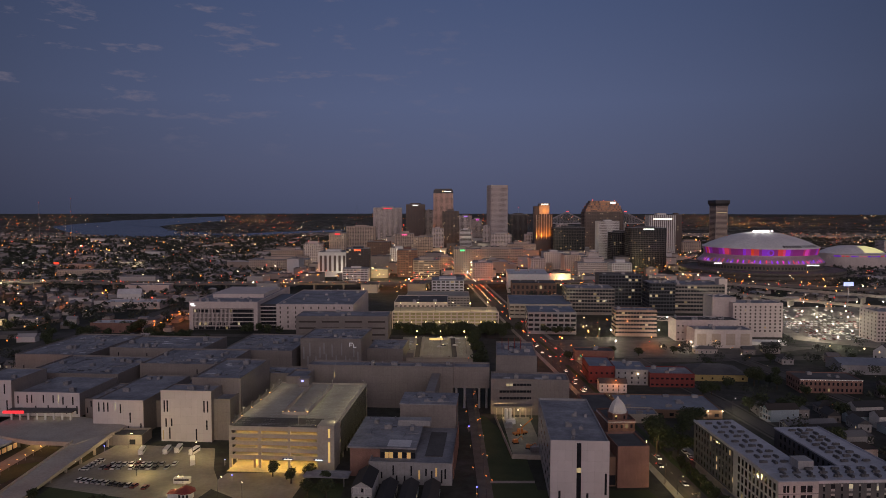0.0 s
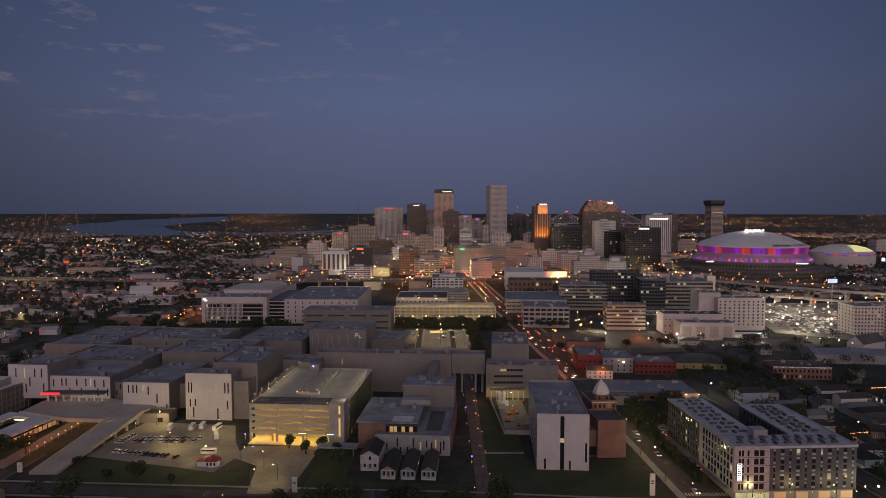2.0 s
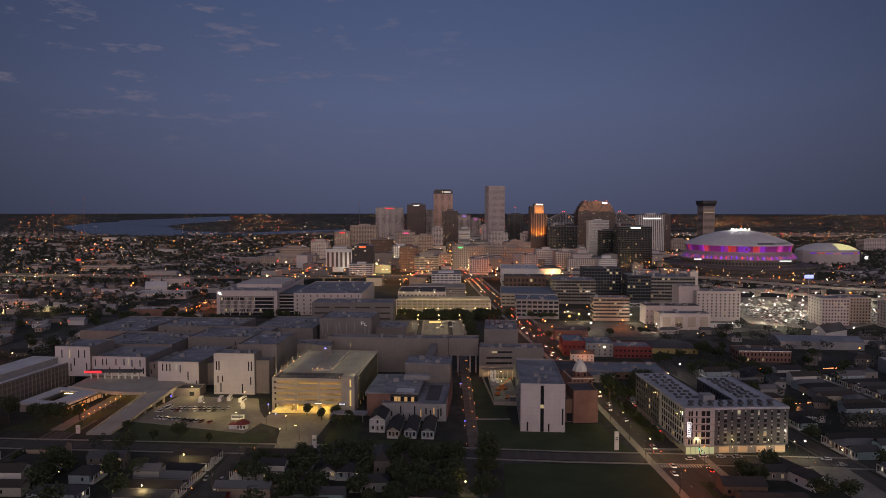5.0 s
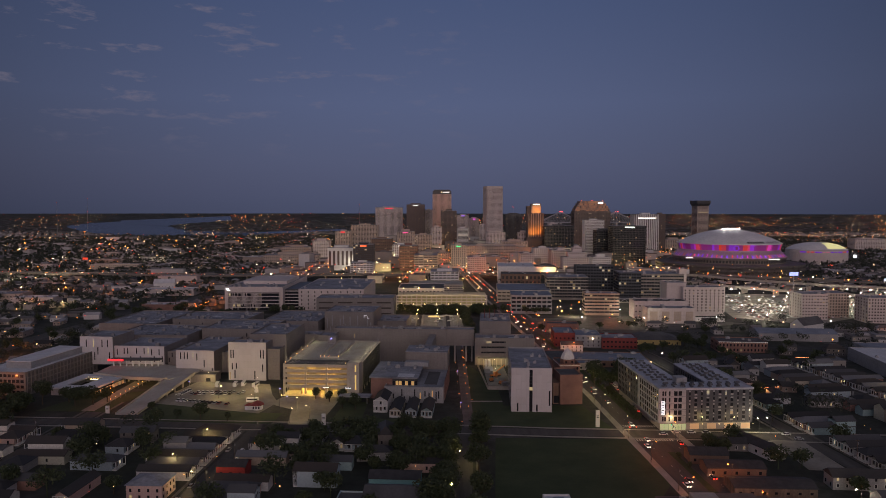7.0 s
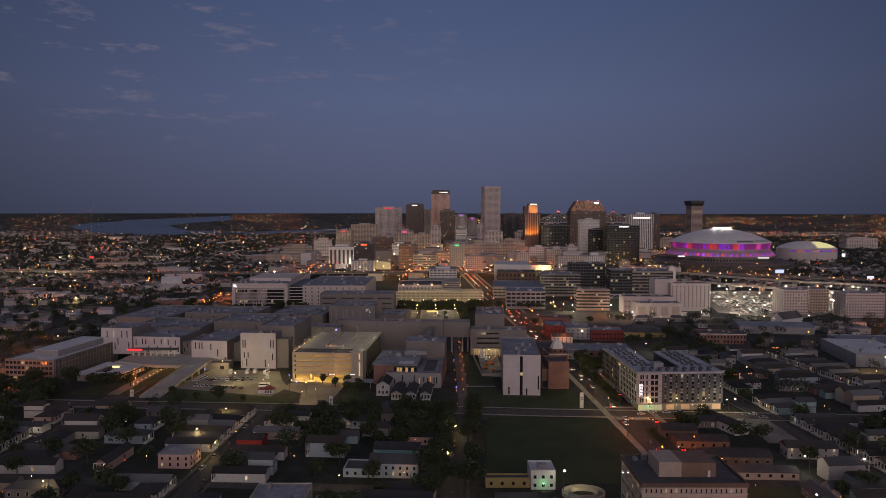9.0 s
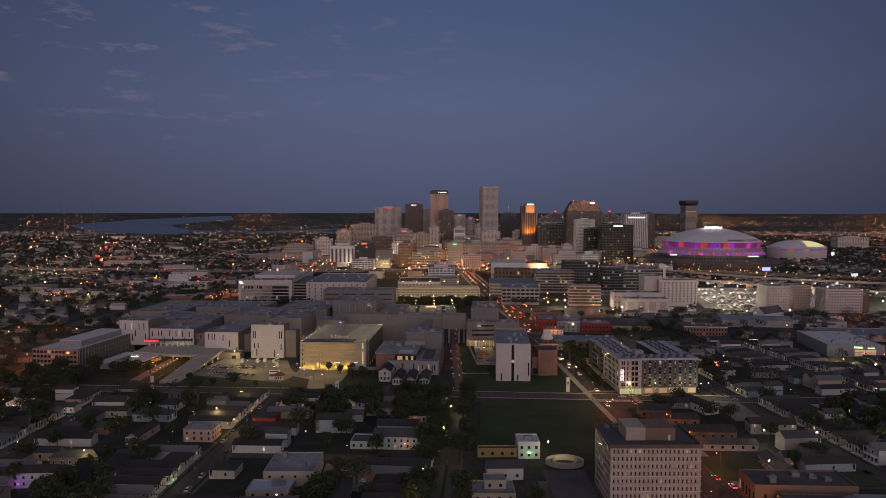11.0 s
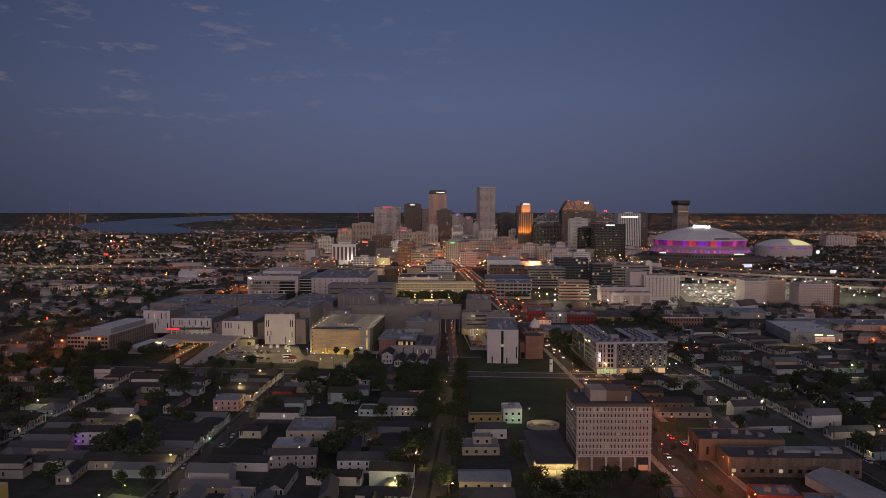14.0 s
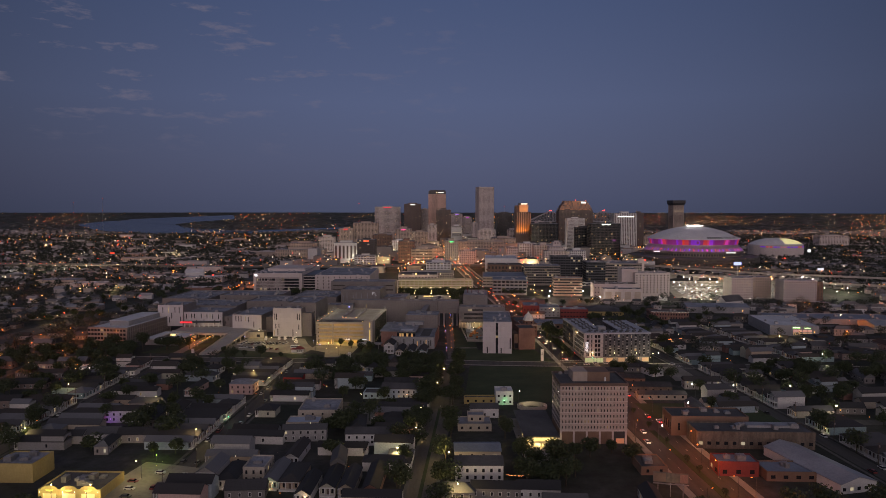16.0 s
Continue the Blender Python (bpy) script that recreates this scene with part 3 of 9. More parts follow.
def roof_clutter(th, x0, x1, y0, y1, z, seed):
    """Pipe runs, vent hoods, drain kerbs and cable trays on a flat roof."""
    r = random.Random(seed)
    g = Geo()
    for _ in range(int((x1 - x0) * (y1 - y0) / 55)):
        x, y = r.uniform(x0, x1), r.uniform(y0, y1)
        k = r.random()
        if k < 0.35:
            g.cyl(x, y, 0.22, z, z + r.uniform(0.6, 1.3), 6, 0.3)
        elif k < 0.6:
            g.box(x - 0.6, x + 0.6, y - 0.5, y + 0.5, z, z + 0.5)
        elif k < 0.8:
            e = min(x1, x + r.uniform(3, 14))
            g.box(x, e, y - 0.12, y + 0.12, z + 0.1, z + 0.34)
        else:
            e = min(y1, y + r.uniform(3, 12))
            g.box(x - 0.16, x + 0.16, y, e, z + 0.1, z + 0.4)
    tagged(part("roof_pipework", g, M_STEEL, th), kind="stuff")
    g = Geo()
    for _ in range(int((x1 - x0) * (y1 - y0) / 240)):
        x, y, a, b = r.uniform(x0, x1 - 5), r.uniform(y0, y1 - 4), r.uniform(2, 6), r.uniform(1.5, 4)
        g.box(x, min(x1, x + a), y, min(y1, y + b), z, z + 0.012)
    tagged(part("roof_patches", g, M_ROOFW if seed % 3 == 0 else M_ROOFD, th), kind="stuff")


def lattice(g, x0, x1, z0, z1, cols, rows, pier, band, y, d, base=0.0):
    """Piers and bands of a facade that runs along x, from y to y + d, leaving openings."""
    w, h = (x1 - x0) / cols, (z1 - z0) / rows
    for i in range(cols + 1):
        x = x0 + i * w
        g.box(max(x - pier / 2, x0), min(x + pier / 2, x1), y, y + d, z0, z1)
    for j in range(rows + 1):
        z = z0 + j * h
        g.box(x0, x1, y + 0.05, y + d, max(z - band / 2, z0), min(z + band / 2, z1))
    return g


M_ORANGE = surface("orange_machine_paint", (0.50, 0.16, 0.04), (0.60, 0.22, 0.07), 0.4, 2.0, 0.5)


# ---- hospital campus ----
def white_block(x0, x1, y0, y1, h, z0, slits, label, side=M_TAUPE):
    """A block with white panels on its front and narrow upright slits."""
    th = thing("hospital_block", label, "building", (x0 + x1) / 2, y0, z0, -4.5, "hospital blocks")
    w, d = (x1 - x0) / 2, y1 - y0
    part("front_wall", Geo().box(-w, w, 0, 0.5, 0, h), M_PANEL, th)
    g = Geo().box(-w, -w + 0.4, 0.5, d, 0, h - 0.4).box(w - 0.4, w, 0.5, d, 0, h - 0.4).box(-w + 0.4, w - 0.4, d - 0.4, d, 0, h - 0.4)
    part("side_wall", g, side, th)
    part("roof", Geo().box(-w + 0.4, w - 0.4, 0.5, d - 0.4, h - 1.4, h - 1.0), M_ROOF, th)
    for fx, z, hh in slits:
        pane(th, -w + fx * 2 * w, 0, z * h, 0.75, hh, "s", M_WIN, "slit_window")
    roof_units(th, -w + 2, w - 2, 3, d - 2, h - 1.0, 3, int(x0) + 1000)
    return th


sign_white = lamp_glow("white_emblem", (0.9, 0.92, 0.95), 0.12)
white_block(-148, -121, 356, 371, 27, 0, [(0.07, 0.58, 6), (0.13, 0.58, 6), (0.10, 0.28, 4.5), (0.17, 0.05, 6), (0.86, 0.58, 6), (0.93, 0.58, 6), (0.91, 0.24, 5), (0.70, 0.03, 6), (0.04, 0.03, 5), (0.21, 0.30, 4)],
            "tall white-panelled hospital block with dark slit windows")
white_block(-189, -161, 367, 425, 19, 0, [(0.12, 0.66, 5), (0.22, 0.66, 5), (0.30, 0.66, 5), (0.55, 0.62, 5), (0.74, 0.36, 5.5), (0.70, 0.05, 4), (0.95, 0.08, 5), (0.45, 0.70, 4)],
            "white-panelled hospital block with a grey side wall")
white_block(-240, -202, 381, 420, 13.5, 6, [(f, z, 4.5) for f, z in ((0.06, 0.5), (0.20, 0.55), (0.27, 0.55), (0.33, 0.1), (0.45, 0.55), (0.52, 0.12), (0.60, 0.55), (0.68, 0.55), (0.75, 0.5), (0.80, 0.12), (0.90, 0.5), (0.96, 0.12))],
            "low white hospital block over an entrance canopy")
white_block(-265, -240, 381, 412, 20.5, 6, [(f, z, 5.5) for f, z in ((0.2, 0.62), (0.42, 0.62), (0.68, 0.62), (0.85, 0.62), (0.45, 0.16), (0.55, 0.35), (0.9, 0.18))],
            "white hospital block with tall dark slits")


def taupe_block(x0, x1, y0, y1, h, label, z0=0.0, roof=None, wins=0, units=3):
    th = thing("hospital_block", label, "building", (x0 + x1) / 2, y0, z0, -4.5, "hospital blocks")
    w, d = (x1 - x0) / 2, y1 - y0
    shell(th, -w, w, 0, d, h, M_TAUPE, roof or M_ROOF)
    r = random.Random(int(x0 * 7 + y0))
    for i in range(wins):
        pane(th, r.uniform(-w + 1, w - 1), 0, r.choice((0.2, 0.45, 0.7)) * h, 0.7, 3.2, "s", M_WIN, "slit_window")
    if min(w * 2, d) > 9 and units:
        roof_units(th, -w + 1, w - 1, 2, d - 2, h - 0.9, units, int(x0 + y0) + 500)
        roof_clutter(th, -w + 1, w - 1, 1.5, d - 1.5, h - 0.9, int(x0 * 3 + y0))
    return th


taupe_block(-137, -110, 371.3, 420, 30, "tall taupe-clad hospital block with a flat roof", wins=0)
taupe_block(-121, -112, 358, 371, 22, "narrow taupe stair block beside a white block")
taupe_block(-161, -150, 380, 440, 15, "low taupe link between two hospital blocks")
taupe_block(-201.5, -190, 384, 420, 15, "dark glazed link between white blocks", wins=4)
taupe_block(-196, -140, 441, 490, 22, "broad taupe hospital block with a flat roof", wins=3, units=8)
taupe_block(-262, -200, 424, 476, 20, "broad taupe hospital block in shade", wins=3, units=8)
taupe_block(-240, -172, 492, 540, 22, "long taupe hospital block with a pale roof", wins=4, units=8)
taupe_block(-300, -248, 480, 560, 20, "taupe hospital block at the campus edge", wins=3, units=6)
taupe_block(-160, -108, 494, 560, 20, "taupe hospital block with roof plant", wins=3, units=8)
taupe_block(-140, -84, 421, 440, 21, "taupe hospital wing with a plain wall")
taupe_block(-83.5, 6, 418, 431, 26, "long taupe spine building before the walk", wins=2, units=4)
taupe_block(6.1, 28, 414.5, 427.5, 13, "taupe wing bridging over the walk", 13.0, units=0)
taupe_block(-92, -80, 400, 417.5, 24, "plain taupe stair tower by the garage", units=0)
tw = taupe_block(-104, -59, 500, 545, 27.5, "taupe tower with pale streaked panels", wins=0, units=5)
for i, (x, z, h) in enumerate(((-20, 12, 9), (-17, 6, 8), (-15.5, 14, 10), (-11, 5, 9), (-8, 13, 8), (-5, 16, 8), (-3.4, 9, 7), (1, 14, 9), (4, 6, 9), (8, 15, 9), (11, 8, 7), (14, 5, 8), (17, 14, 8), (20, 10, 8))):
    pane(tw, x, 0, z, 0.9, h, "s", M_PLAIN, "pale_panel")
part("emblem", Geo().box(13.6, 14.2, -0.3, -0.1, 21.6, 24.6).box(14.2, 16.4, -0.3, -0.1, 24.0, 24.6).box(14.2, 15.8, -0.3, -0.1, 22.6, 23.1).box(16.6, 17.2, -0.3, -0.1, 21.0, 23.6).box(17.2, 18.8, -0.3, -0.1, 21.0, 21.5), sign_white, tw, "small white lit emblem")
taupe_block(-58, -30, 520, 560, 16, "lower taupe wing beside a tower", units=3)
taupe_block(28, 74, 402, 420, 21.5, "grey hospital wing with ribbon windows")
taupe_block(33, 58, 424, 470, 31, "grey plant block above a hospital wing", units=6)
# the ribbon windows of the wing, and the lit loading bay under it
th = thing("loading_bay", "brightly lit open loading bay with pale columns", "building", 44, 398, 0)
part("roof", Geo().box(-14, 8, -2, 3.6, 6.2, 7.0), M_TAUPE, th)
for i in range(7):
    part("column", shared(("column", "bay"), lambda: Geo().box(-0.3, 0.3, -0.3, 0.3, 0, 6.2), M_CONC), M_CONC, th, at=pose(-13 + 3.4 * i, -1.5, 0))
part("strip_lamp", Geo().box(-13, 7, 2.8, 3.0, 5.8, 6.1), lamp_glow("warm_strip", (1.0, 0.66, 0.28), 60.0, True), th, "warm strip lamp")
wing = thing("ribbon_windows", "rows of dim ribbon windows in a grey wall", "window", 50, 402, 0)
for j, z in enumerate((9.5, 13.5, 17.5)):
    for i in range(12):
        pane(wing, -16 + 2.0 * i + (4 if j == 2 else 0), 0, z, 1.8, 1.3, "s", M_WIN, "pane")

# tall white building with a dark glazed slot
th = thing("hospital_tower", "tall white-panelled building with a dark glazed slot and slate-grey roof", "building", 55.2, 278.5, 0, -4)
g = Geo().box(-12, -1.3, 0, 0.5, 0, 26.5).box(0.6, 12, 0, 0.5, 0, 26.5).box(-1.3, 0.6, 0, 0.5, 25.5, 26.5)
part("front_wall", g, M_PANEL, th)
g = Geo().box(-12, -11.6, 0.5, 66, 0, 26).box(11.6, 12, 0.5, 66, 0, 26).box(-11.6, 11.6, 65.6, 66, 0, 26)
part("side_wall", g, M_PLAIN, th)
part("roof", Geo().box(-11.6, 11.6, 0.5, 65.6, 24.6, 25), M_ROOF, th)
for j in range(12):
    pane(th, -0.35, 0.35, 0.5 + 2.08 * j, 1.85, 1.95, "s", M_WIN, "pane")
for x, z, h in ((-8.2, 0.4, 5), (3.2, 0.4, 4.2), (10.6, 4, 9)):
    pane(th, x, 0, z, 0.9, h, "s", M_WIN, "slit_window")
for j in range(4):
    for i in range(7):
        pane(th, -12, 5 + 8.5 * i, 4 + 5 * j, 3.4, 1.5, "w", M_WIN)
roof_units(th, -9, 9, 5, 60, 25, 10, 61, (0.8, 2.2))

# brick block and old brewery with its white dome
th = thing("brick_building", "plain red-brick building with a flat roof", "building", 82, 295, 0, 3)
shell(th, -7, 7, 0, 20, 18.5, M_BRICK, M_ROOFD)
g = Geo().box(-11, -7.01, 2, 20, 0, 13)
part("stair_block", g, M_BRICKB, th)
part("entrance_glass", Geo().box(-10.5, -7.2, 1.9, 2.0, 0.5, 5), M_WIN, th)
th = thing("brewery", "old red-brick brewery with a white domed cupola", "building", 92, 352, 0, 3)
shell(th, -7, 7, 0, 22, 12.6, M_BRICK, M_ROOFD)
part("cornice", Geo().box(-7.3, 7.3, -0.3, 0.0, 11.0, 11.7).box(7.0, 7.3, 0, 22, 11.0, 11.7).box(-7.3, -7.0, 0, 22, 11.0, 11.7), M_STONE, th, "pale stone cornice")
for i in range(5):
    for z in (4.6, 8.2):
        pane(th, -5.2 + 2.6 * i, 0, z, 1.1, 1.9, "s", M_WIN)
part("drum", Geo().lathe([(5.3, 11.5), (5.3, 14.4), (5.6, 14.5), (5.6, 14.9), (4.9, 14.9)], 8, 0, 7), M_BRICK, th, "octagonal brick drum")
for i in range(8):
    pane(th, 4.93 * math.cos(i * math.pi / 4 + math.pi / 8), 7 + 4.93 * math.sin(i * math.pi / 4 + math.pi / 8), 12.3, 1.5, 1.7, "s", M_WIN) if math.sin(i * math.pi / 4 + math.pi / 8) < -0.8 else None
cup = part("cupola", Geo().lathe([(4.9, 14.9), (4.9, 15.8), (4.5, 16.8), (3.9, 18.2), (3.2, 19.4), (2.3, 20.5), (1.3, 21.4), (0.7, 21.9), (0.6, 22.5), (0.1, 23.2)], 8, 0, 7), M_WHITE, th, "white ribbed dome")
part("finial", Geo().cyl(0, 7, 0.12, 22.9, 24.4, 6), M_STEEL, cup)
shell(th, -8, 9, 22.02, 60, 10.5, M_BRICK, M_ROOFD)
for i in range(8):
    for z in (3.5, 8):
        pane(th, 9, 26 + 4 * i, z, 1.4, 2.2, "e", M_WIN)

# parking garage
M_YELW = surface("dusty_yellow_wall", (0.42, 0.34, 0.20), (0.52, 0.43, 0.27), 0.1, 1.0, 0.9)
M_SIDE_LAMP = lamp_glow("side_lamp", (0.95, 0.80, 0.26), 5.0, True)
th = thing("parking_garage", "five-deck concrete parking garage lit yellow inside", "garage", -76, 317, 0, -4.5)
X0, X1, D, H = -25.0, 25.0, 82.0, 21.0
decks = [5.0, 8.4, 11.8, 15.2, 18.6]
for z in decks[:-1]:
    part("deck", Geo().box(X0 + 0.4, X1 - 0.4, 0.6, D, z - 0.35, z), M_DECK, th)
part("top_deck", Geo().box(X0 + 0.4, X1 - 0.4, 0.6, D, 19.0, 19.5), M_DECK, th)
for z in (5.0, 8.4, 11.8, 15.2, 18.6):
    part("spandrel", Geo().box(X0, X1 - 8, 0, 0.5, z - 0.5, z + 1.45), M_CONC, th)
for i in range(4):
    part("column", Geo().box(X0 + 14.0 * i - 0.1, X0 + 14.0 * i + 1.1, 0.1, 1.2, 0, 20.2), M_CONC, th)
part("stair_tower", Geo().box(X1 - 8, X1, -0.3, 9, 0, 21.2), M_CONC, th)
for z in (4.0, 15.6):
    pane(th, X1 - 2.4, -0.3, z, 0.9, 9.5 if z < 5 else 4.2, "s", lamp_glow("stair_glow", (1.0, 0.66, 0.22), 0.5), "slit_window")
for s, nm in ((X0, "w"), (X1, "e")):
    for z in decks:
        part("spandrel", Geo().box(s - 0.25, s + 0.25, 9, D, z - 0.5, z + 1.1), M_CONC, th)
    for i in range(9):
        part("column", Geo().box(s - 0.3, s + 0.3, 9 + 9 * i, 9.9 + 9 * i, 0, 19), M_CONC, th)
g = Geo()
for i in range(58):
    g.box(X1 + 0.4, X1 + 0.5, 12 + 1.15 * i, 12.42 + 1.15 * i, 3, 19.8)
tagged(part("screen_slats", g, surface("greenish_screen", (0.07, 0.075, 0.05), (0.12, 0.125, 0.09), 0.5, 3.0, 0.7), th, "dark upright screen slats"), kind="stuff")
part("back_wall", Geo().box(X0, X1, D, D + 0.4, 0, 20.2), M_CONC, th)
# Yellow walls added behind the openings so that the lamp light shows.
for za, zb in zip([5.0, 8.4, 11.8, 15.2], [8.05, 11.45, 14.85, 18.9]):
    part("ramp_wall", Geo().box(X0 + 0.5, X1 - 8.2, 7.0, 7.3, za, zb), M_YELW, th)
for i in range(7):
    for lx in (-23.8, 6.5, 23.8):
        lm = new("deck_light", bpy.data.lights.new("deck_light", "POINT"))
        lm.data.energy, lm.data.color, lm.data.shadow_soft_size = 270, (1.0, 0.82, 0.44), 0.4
        lm.matrix_world = pose(-76, 317, 0, 0, 0, -4.5) @ pose(lx, 6 + 11.5 * i, 23.4)
for x in (-6.0, 6.5):
    part("ramp_wall", Geo().box(x - 0.15, x + 0.15, 22, 76, 19.5, 21.0), M_CONC, th)
part("ramp_wall", Geo().box(-6.15, 6.65, 21.7, 22.0, 19.5, 20.7), M_CONC, th)
M_GARAGE_LAMP = lamp_glow("garage_lamp", (1.0, 0.60, 0.16), 24.0, True)
for k, z in enumerate((8.0, 11.4, 14.8, 18.2)):
    for i in range(4):
        part("ceiling_lamp", shared(("ceiling_lamp", "garage"), lambda: Geo().box(-5, 5, -0.15, 0.15, -0.12, 0), M_GARAGE_LAMP), M_GARAGE_LAMP, th, at=pose(-18.5 + 11.5 * i, 3.2, z - 0.05))
for i in range(5):
    part("ceiling_lamp", shared(("ceiling_lamp", "entry"), lambda: Geo().box(-2.5, 2.5, -0.2, 0.2, -0.12, 0), lamp_glow("entry_lamp", (1.0, 0.58, 0.12), 120.0, True)), M_GARAGE_LAMP, th, at=pose(-20 + 8.5 * i, 2.0, 4.4))
# Added backing that catches the entry lamps' light.
part("inner_wall", Geo().box(X0 + 0.5, X1 - 8.2, 10, 10.3, 0.25, 4.6), M_YELW, th)
part("ground_floor", Geo().box(X0 + 0.5, X1 - 8.2, -4.5, 10, 0.05, 0.22), M_DECK, th)
part("lane_divider", Geo().box(-13.5, -12.5, 0.5, 10, 0, 4.5), M_YELW, th)
# Added backing that catches the side lamps' light.
part("side_ramp_wall", Geo().box(X1 - 6.2, X1 - 6.0, 10, D - 2, 0.2, 18.8), M_YELW, th)
for z in (4.4, 7.8, 11.2, 14.6, 18.0):
    part("side_lamp", Geo().box(X1 - 3.2, X1 - 3.0, 12, D - 4, z + 0.1, z + 0.2), M_SIDE_LAMP, th)
for x, w, c in ((3, 5, "white"), (17.5, 4.5, "white")):
    part("sign", Geo().box(x - w / 2, x + w / 2, -0.35, -0.1, 4.6, 5.4), surface("blue_sign", (0.02, 0.03, 0.12), (0.03, 0.04, 0.16), 1, 3, 0.5), th, "dark blue sign")
    part("sign_bar", Geo().box(x - w / 2 + 0.6, x + w / 2 - 0.4, -0.42, -0.36, 4.85, 5.15), lamp_glow("sign_white", (0.9, 0.95, 1.0), 2.5), th)
part("stair_head", Geo().box(-13, -7, 74, 81, 19.5, 24.5), M_TAUPE, th)
part("beacon", Geo().box(-11.2, -10.0, 73.8, 74, 22.6, 23.6), lamp_glow("blue_sign_light", (0.25, 0.25, 1.0), 3.0), th, "blue lit sign")
for i in range(7):
    for x in (-24.3, 6.5, 24.3):
        pole = part("light_pole", shared(("light_pole", "garage"), lambda: Geo().cyl(0, 0, 0.09, 0, 4.2, 5).box(-0.5, 0.5, -0.15, 0.15, 4.1, 4.25), M_STEEL), M_STEEL, th, at=pose(x, 6 + 11.5 * i, 19.5))
g = Geo()
for bay in (-20, -9.5, 10.5, 20):
    for i in range(28):
        g.box(bay - 2.4, bay + 2.4, 5 + 2.6 * i, 5.12 + 2.6 * i, 19.5, 19.515)
part("bay_lines", g, M_PAINT, th)
g = Geo()
for x in (-24.6, -6.0, 6.5, 24.6):
    for i in range(50 if abs(x) > 20 else 34):
        y = (1.5 if abs(x) > 20 else 22.2) + 1.6 * i
        g.box(x - 0.05, x + 0.05, y - 0.05, y + 0.05, 19.5, 22.0)
    for z in (21.3, 21.95):
        g.box(x - 0.04, x + 0.04, 1.5 if abs(x) > 20 else 22.2, 80 if abs(x) > 20 else 76, z, z + 0.06)
for z in (20.9, 21.5):
    g.box(-24.6, 16.8, 0.2, 0.3, z, z + 0.06)
tagged(part("guard_rail", g, M_STEEL, th), kind="stuff")
# Shade on the front bay is laid in as a dark sheet.
part("front_bay_paving", Geo().box(-24.4, 16.6, 0.8, 16, 19.5, 19.512), M_ASPH, th, "dark sheet in place of shade on the front bay")
for i, (x, y) in enumerate([(-6, 22), (0, 22), (6.5, 22), (-3, 22), (-24, 2), (-24, 14), (-24, 28), (-24, 42), (-24, 56), (16, 1)]):
    part("marker_lamp", Geo().gem(x, y, 20.9, 0.28), lamp_glow("orange_marker", (1.0, 0.42, 0.12), 6.0), th)

# courtyard building with red end wall
th = thing("clinic_building", "low clinic with red end wall, grey roof and courtyard", "building", -18, 297, 0, -4.5)
shell(th, -16, 21, 2, 56, 10, M_PLAIN, M_ROOF)
part("upper_wall", Geo().box(-26, -4, 10, 52, 0, 13.4), M_BRICK, th)
part("upper_roof", Geo().box(-26.8, 4.5, 8.5, 54, 13.4, 14.2), M_ROOF, th)
part("roof_patch", Geo().box(-9, 1.5, 10, 19, 14.2, 14.26), M_ROOFW, th, "pale new roofing")
part("glass_front", Geo().box(-12, 4, 9.2, 9.9, 7.6, 13.0), M_DARK, th)
M_TERRACE = lamp_glow("terrace_glow", (1.0, 0.66, 0.24), 0.16)
for i in range(8):
    pane(th, -11 + 2.0 * i, 9.2, 8.4, 1.7, 3.4, "s", M_TERRACE if i in (1, 2, 4, 6) else M_WIN)
part("courtyard_roof", Geo().box(8, 16, 12, 46, 9.2, 9.45), M_ROOFD, th)
for i, (x, z, h) in enumerate([(-12, 1, 5), (-10.2, 2.5, 3), (-5, 4, 4.5), (-3.5, 1, 3), (3, 4, 4.4), (6.5, 2.5, 4), (9.5, 4, 3.4), (12, 1, 5.5), (14, 4, 3.8), (16.4, 1, 6), (18, 3, 4.5), (0, 1, 3)]):
    pane(th, x, 2, z, 0.7, h, "s", M_TERRACE if i in (5, 8) else M_WIN, "slit_window")
part("upper_block", Geo().box(-9, 20, 54, 76, 0, 21), M_TAUPE, th)
part("upper_block_roof", Geo().box(-9.3, 20.3, 53.7, 76.3, 21, 21.5), M_ROOF, th)
part("link", Geo().box(2, 7, 76.3, 122, 15, 22), M_TAUPE, th)
part("roof_screen", Geo().box(-8, 8, 40, 46, 14.2, 17), M_PLAIN, th)
part("east_wall", Geo().box(21, 21.4, 10, 56, 0, 12), M_BRICK, th, "brick side wall")
roof_units(th, -24, 2, 30, 52, 14.2, 7, 41)
roof_clutter(th, -25, 3.5, 20, 53, 14.2, 91)
roof_clutter(th, -8, 19, 55, 75, 21.5, 95)
roof_units(th, -6, 18, 56, 74, 21.5, 6, 42)
part("entrance_canopy", Geo().box(-44, -24, -4, 4, 4.2, 4.7), M_ROOF, th)
for x in (-42, -34, -26):
    part("column", Geo().box(x - 0.2, x + 0.2, -3.2, -2.8, 0, 4.2), M_STEEL, th)

# brown clinic with a shaded roof terrace, forecourt deck and ramp
M_LOUVRE = surface("grey_louvre_mesh", (0.13, 0.12, 0.115), (0.19, 0.175, 0.165), 0.08, 1.2, 0.6, joints=(0.8, 0.5, 0.05))
th = thing("outpatient_building", "long taupe building with fins and set-back roof storey", "building", -276, 316, 0, -8)
shell(th, -26, 11, 0, 74, 15.5, M_TAUPE, M_ROOFW)
part("roof_storey", Geo().box(-14, 4, 14, 66, 14.6, 19), M_PLAIN, th)
part("roof_storey_roof", Geo().box(-14.3, 4.3, 13.7, 66.3, 19, 19.4), M_ROOFW, th)
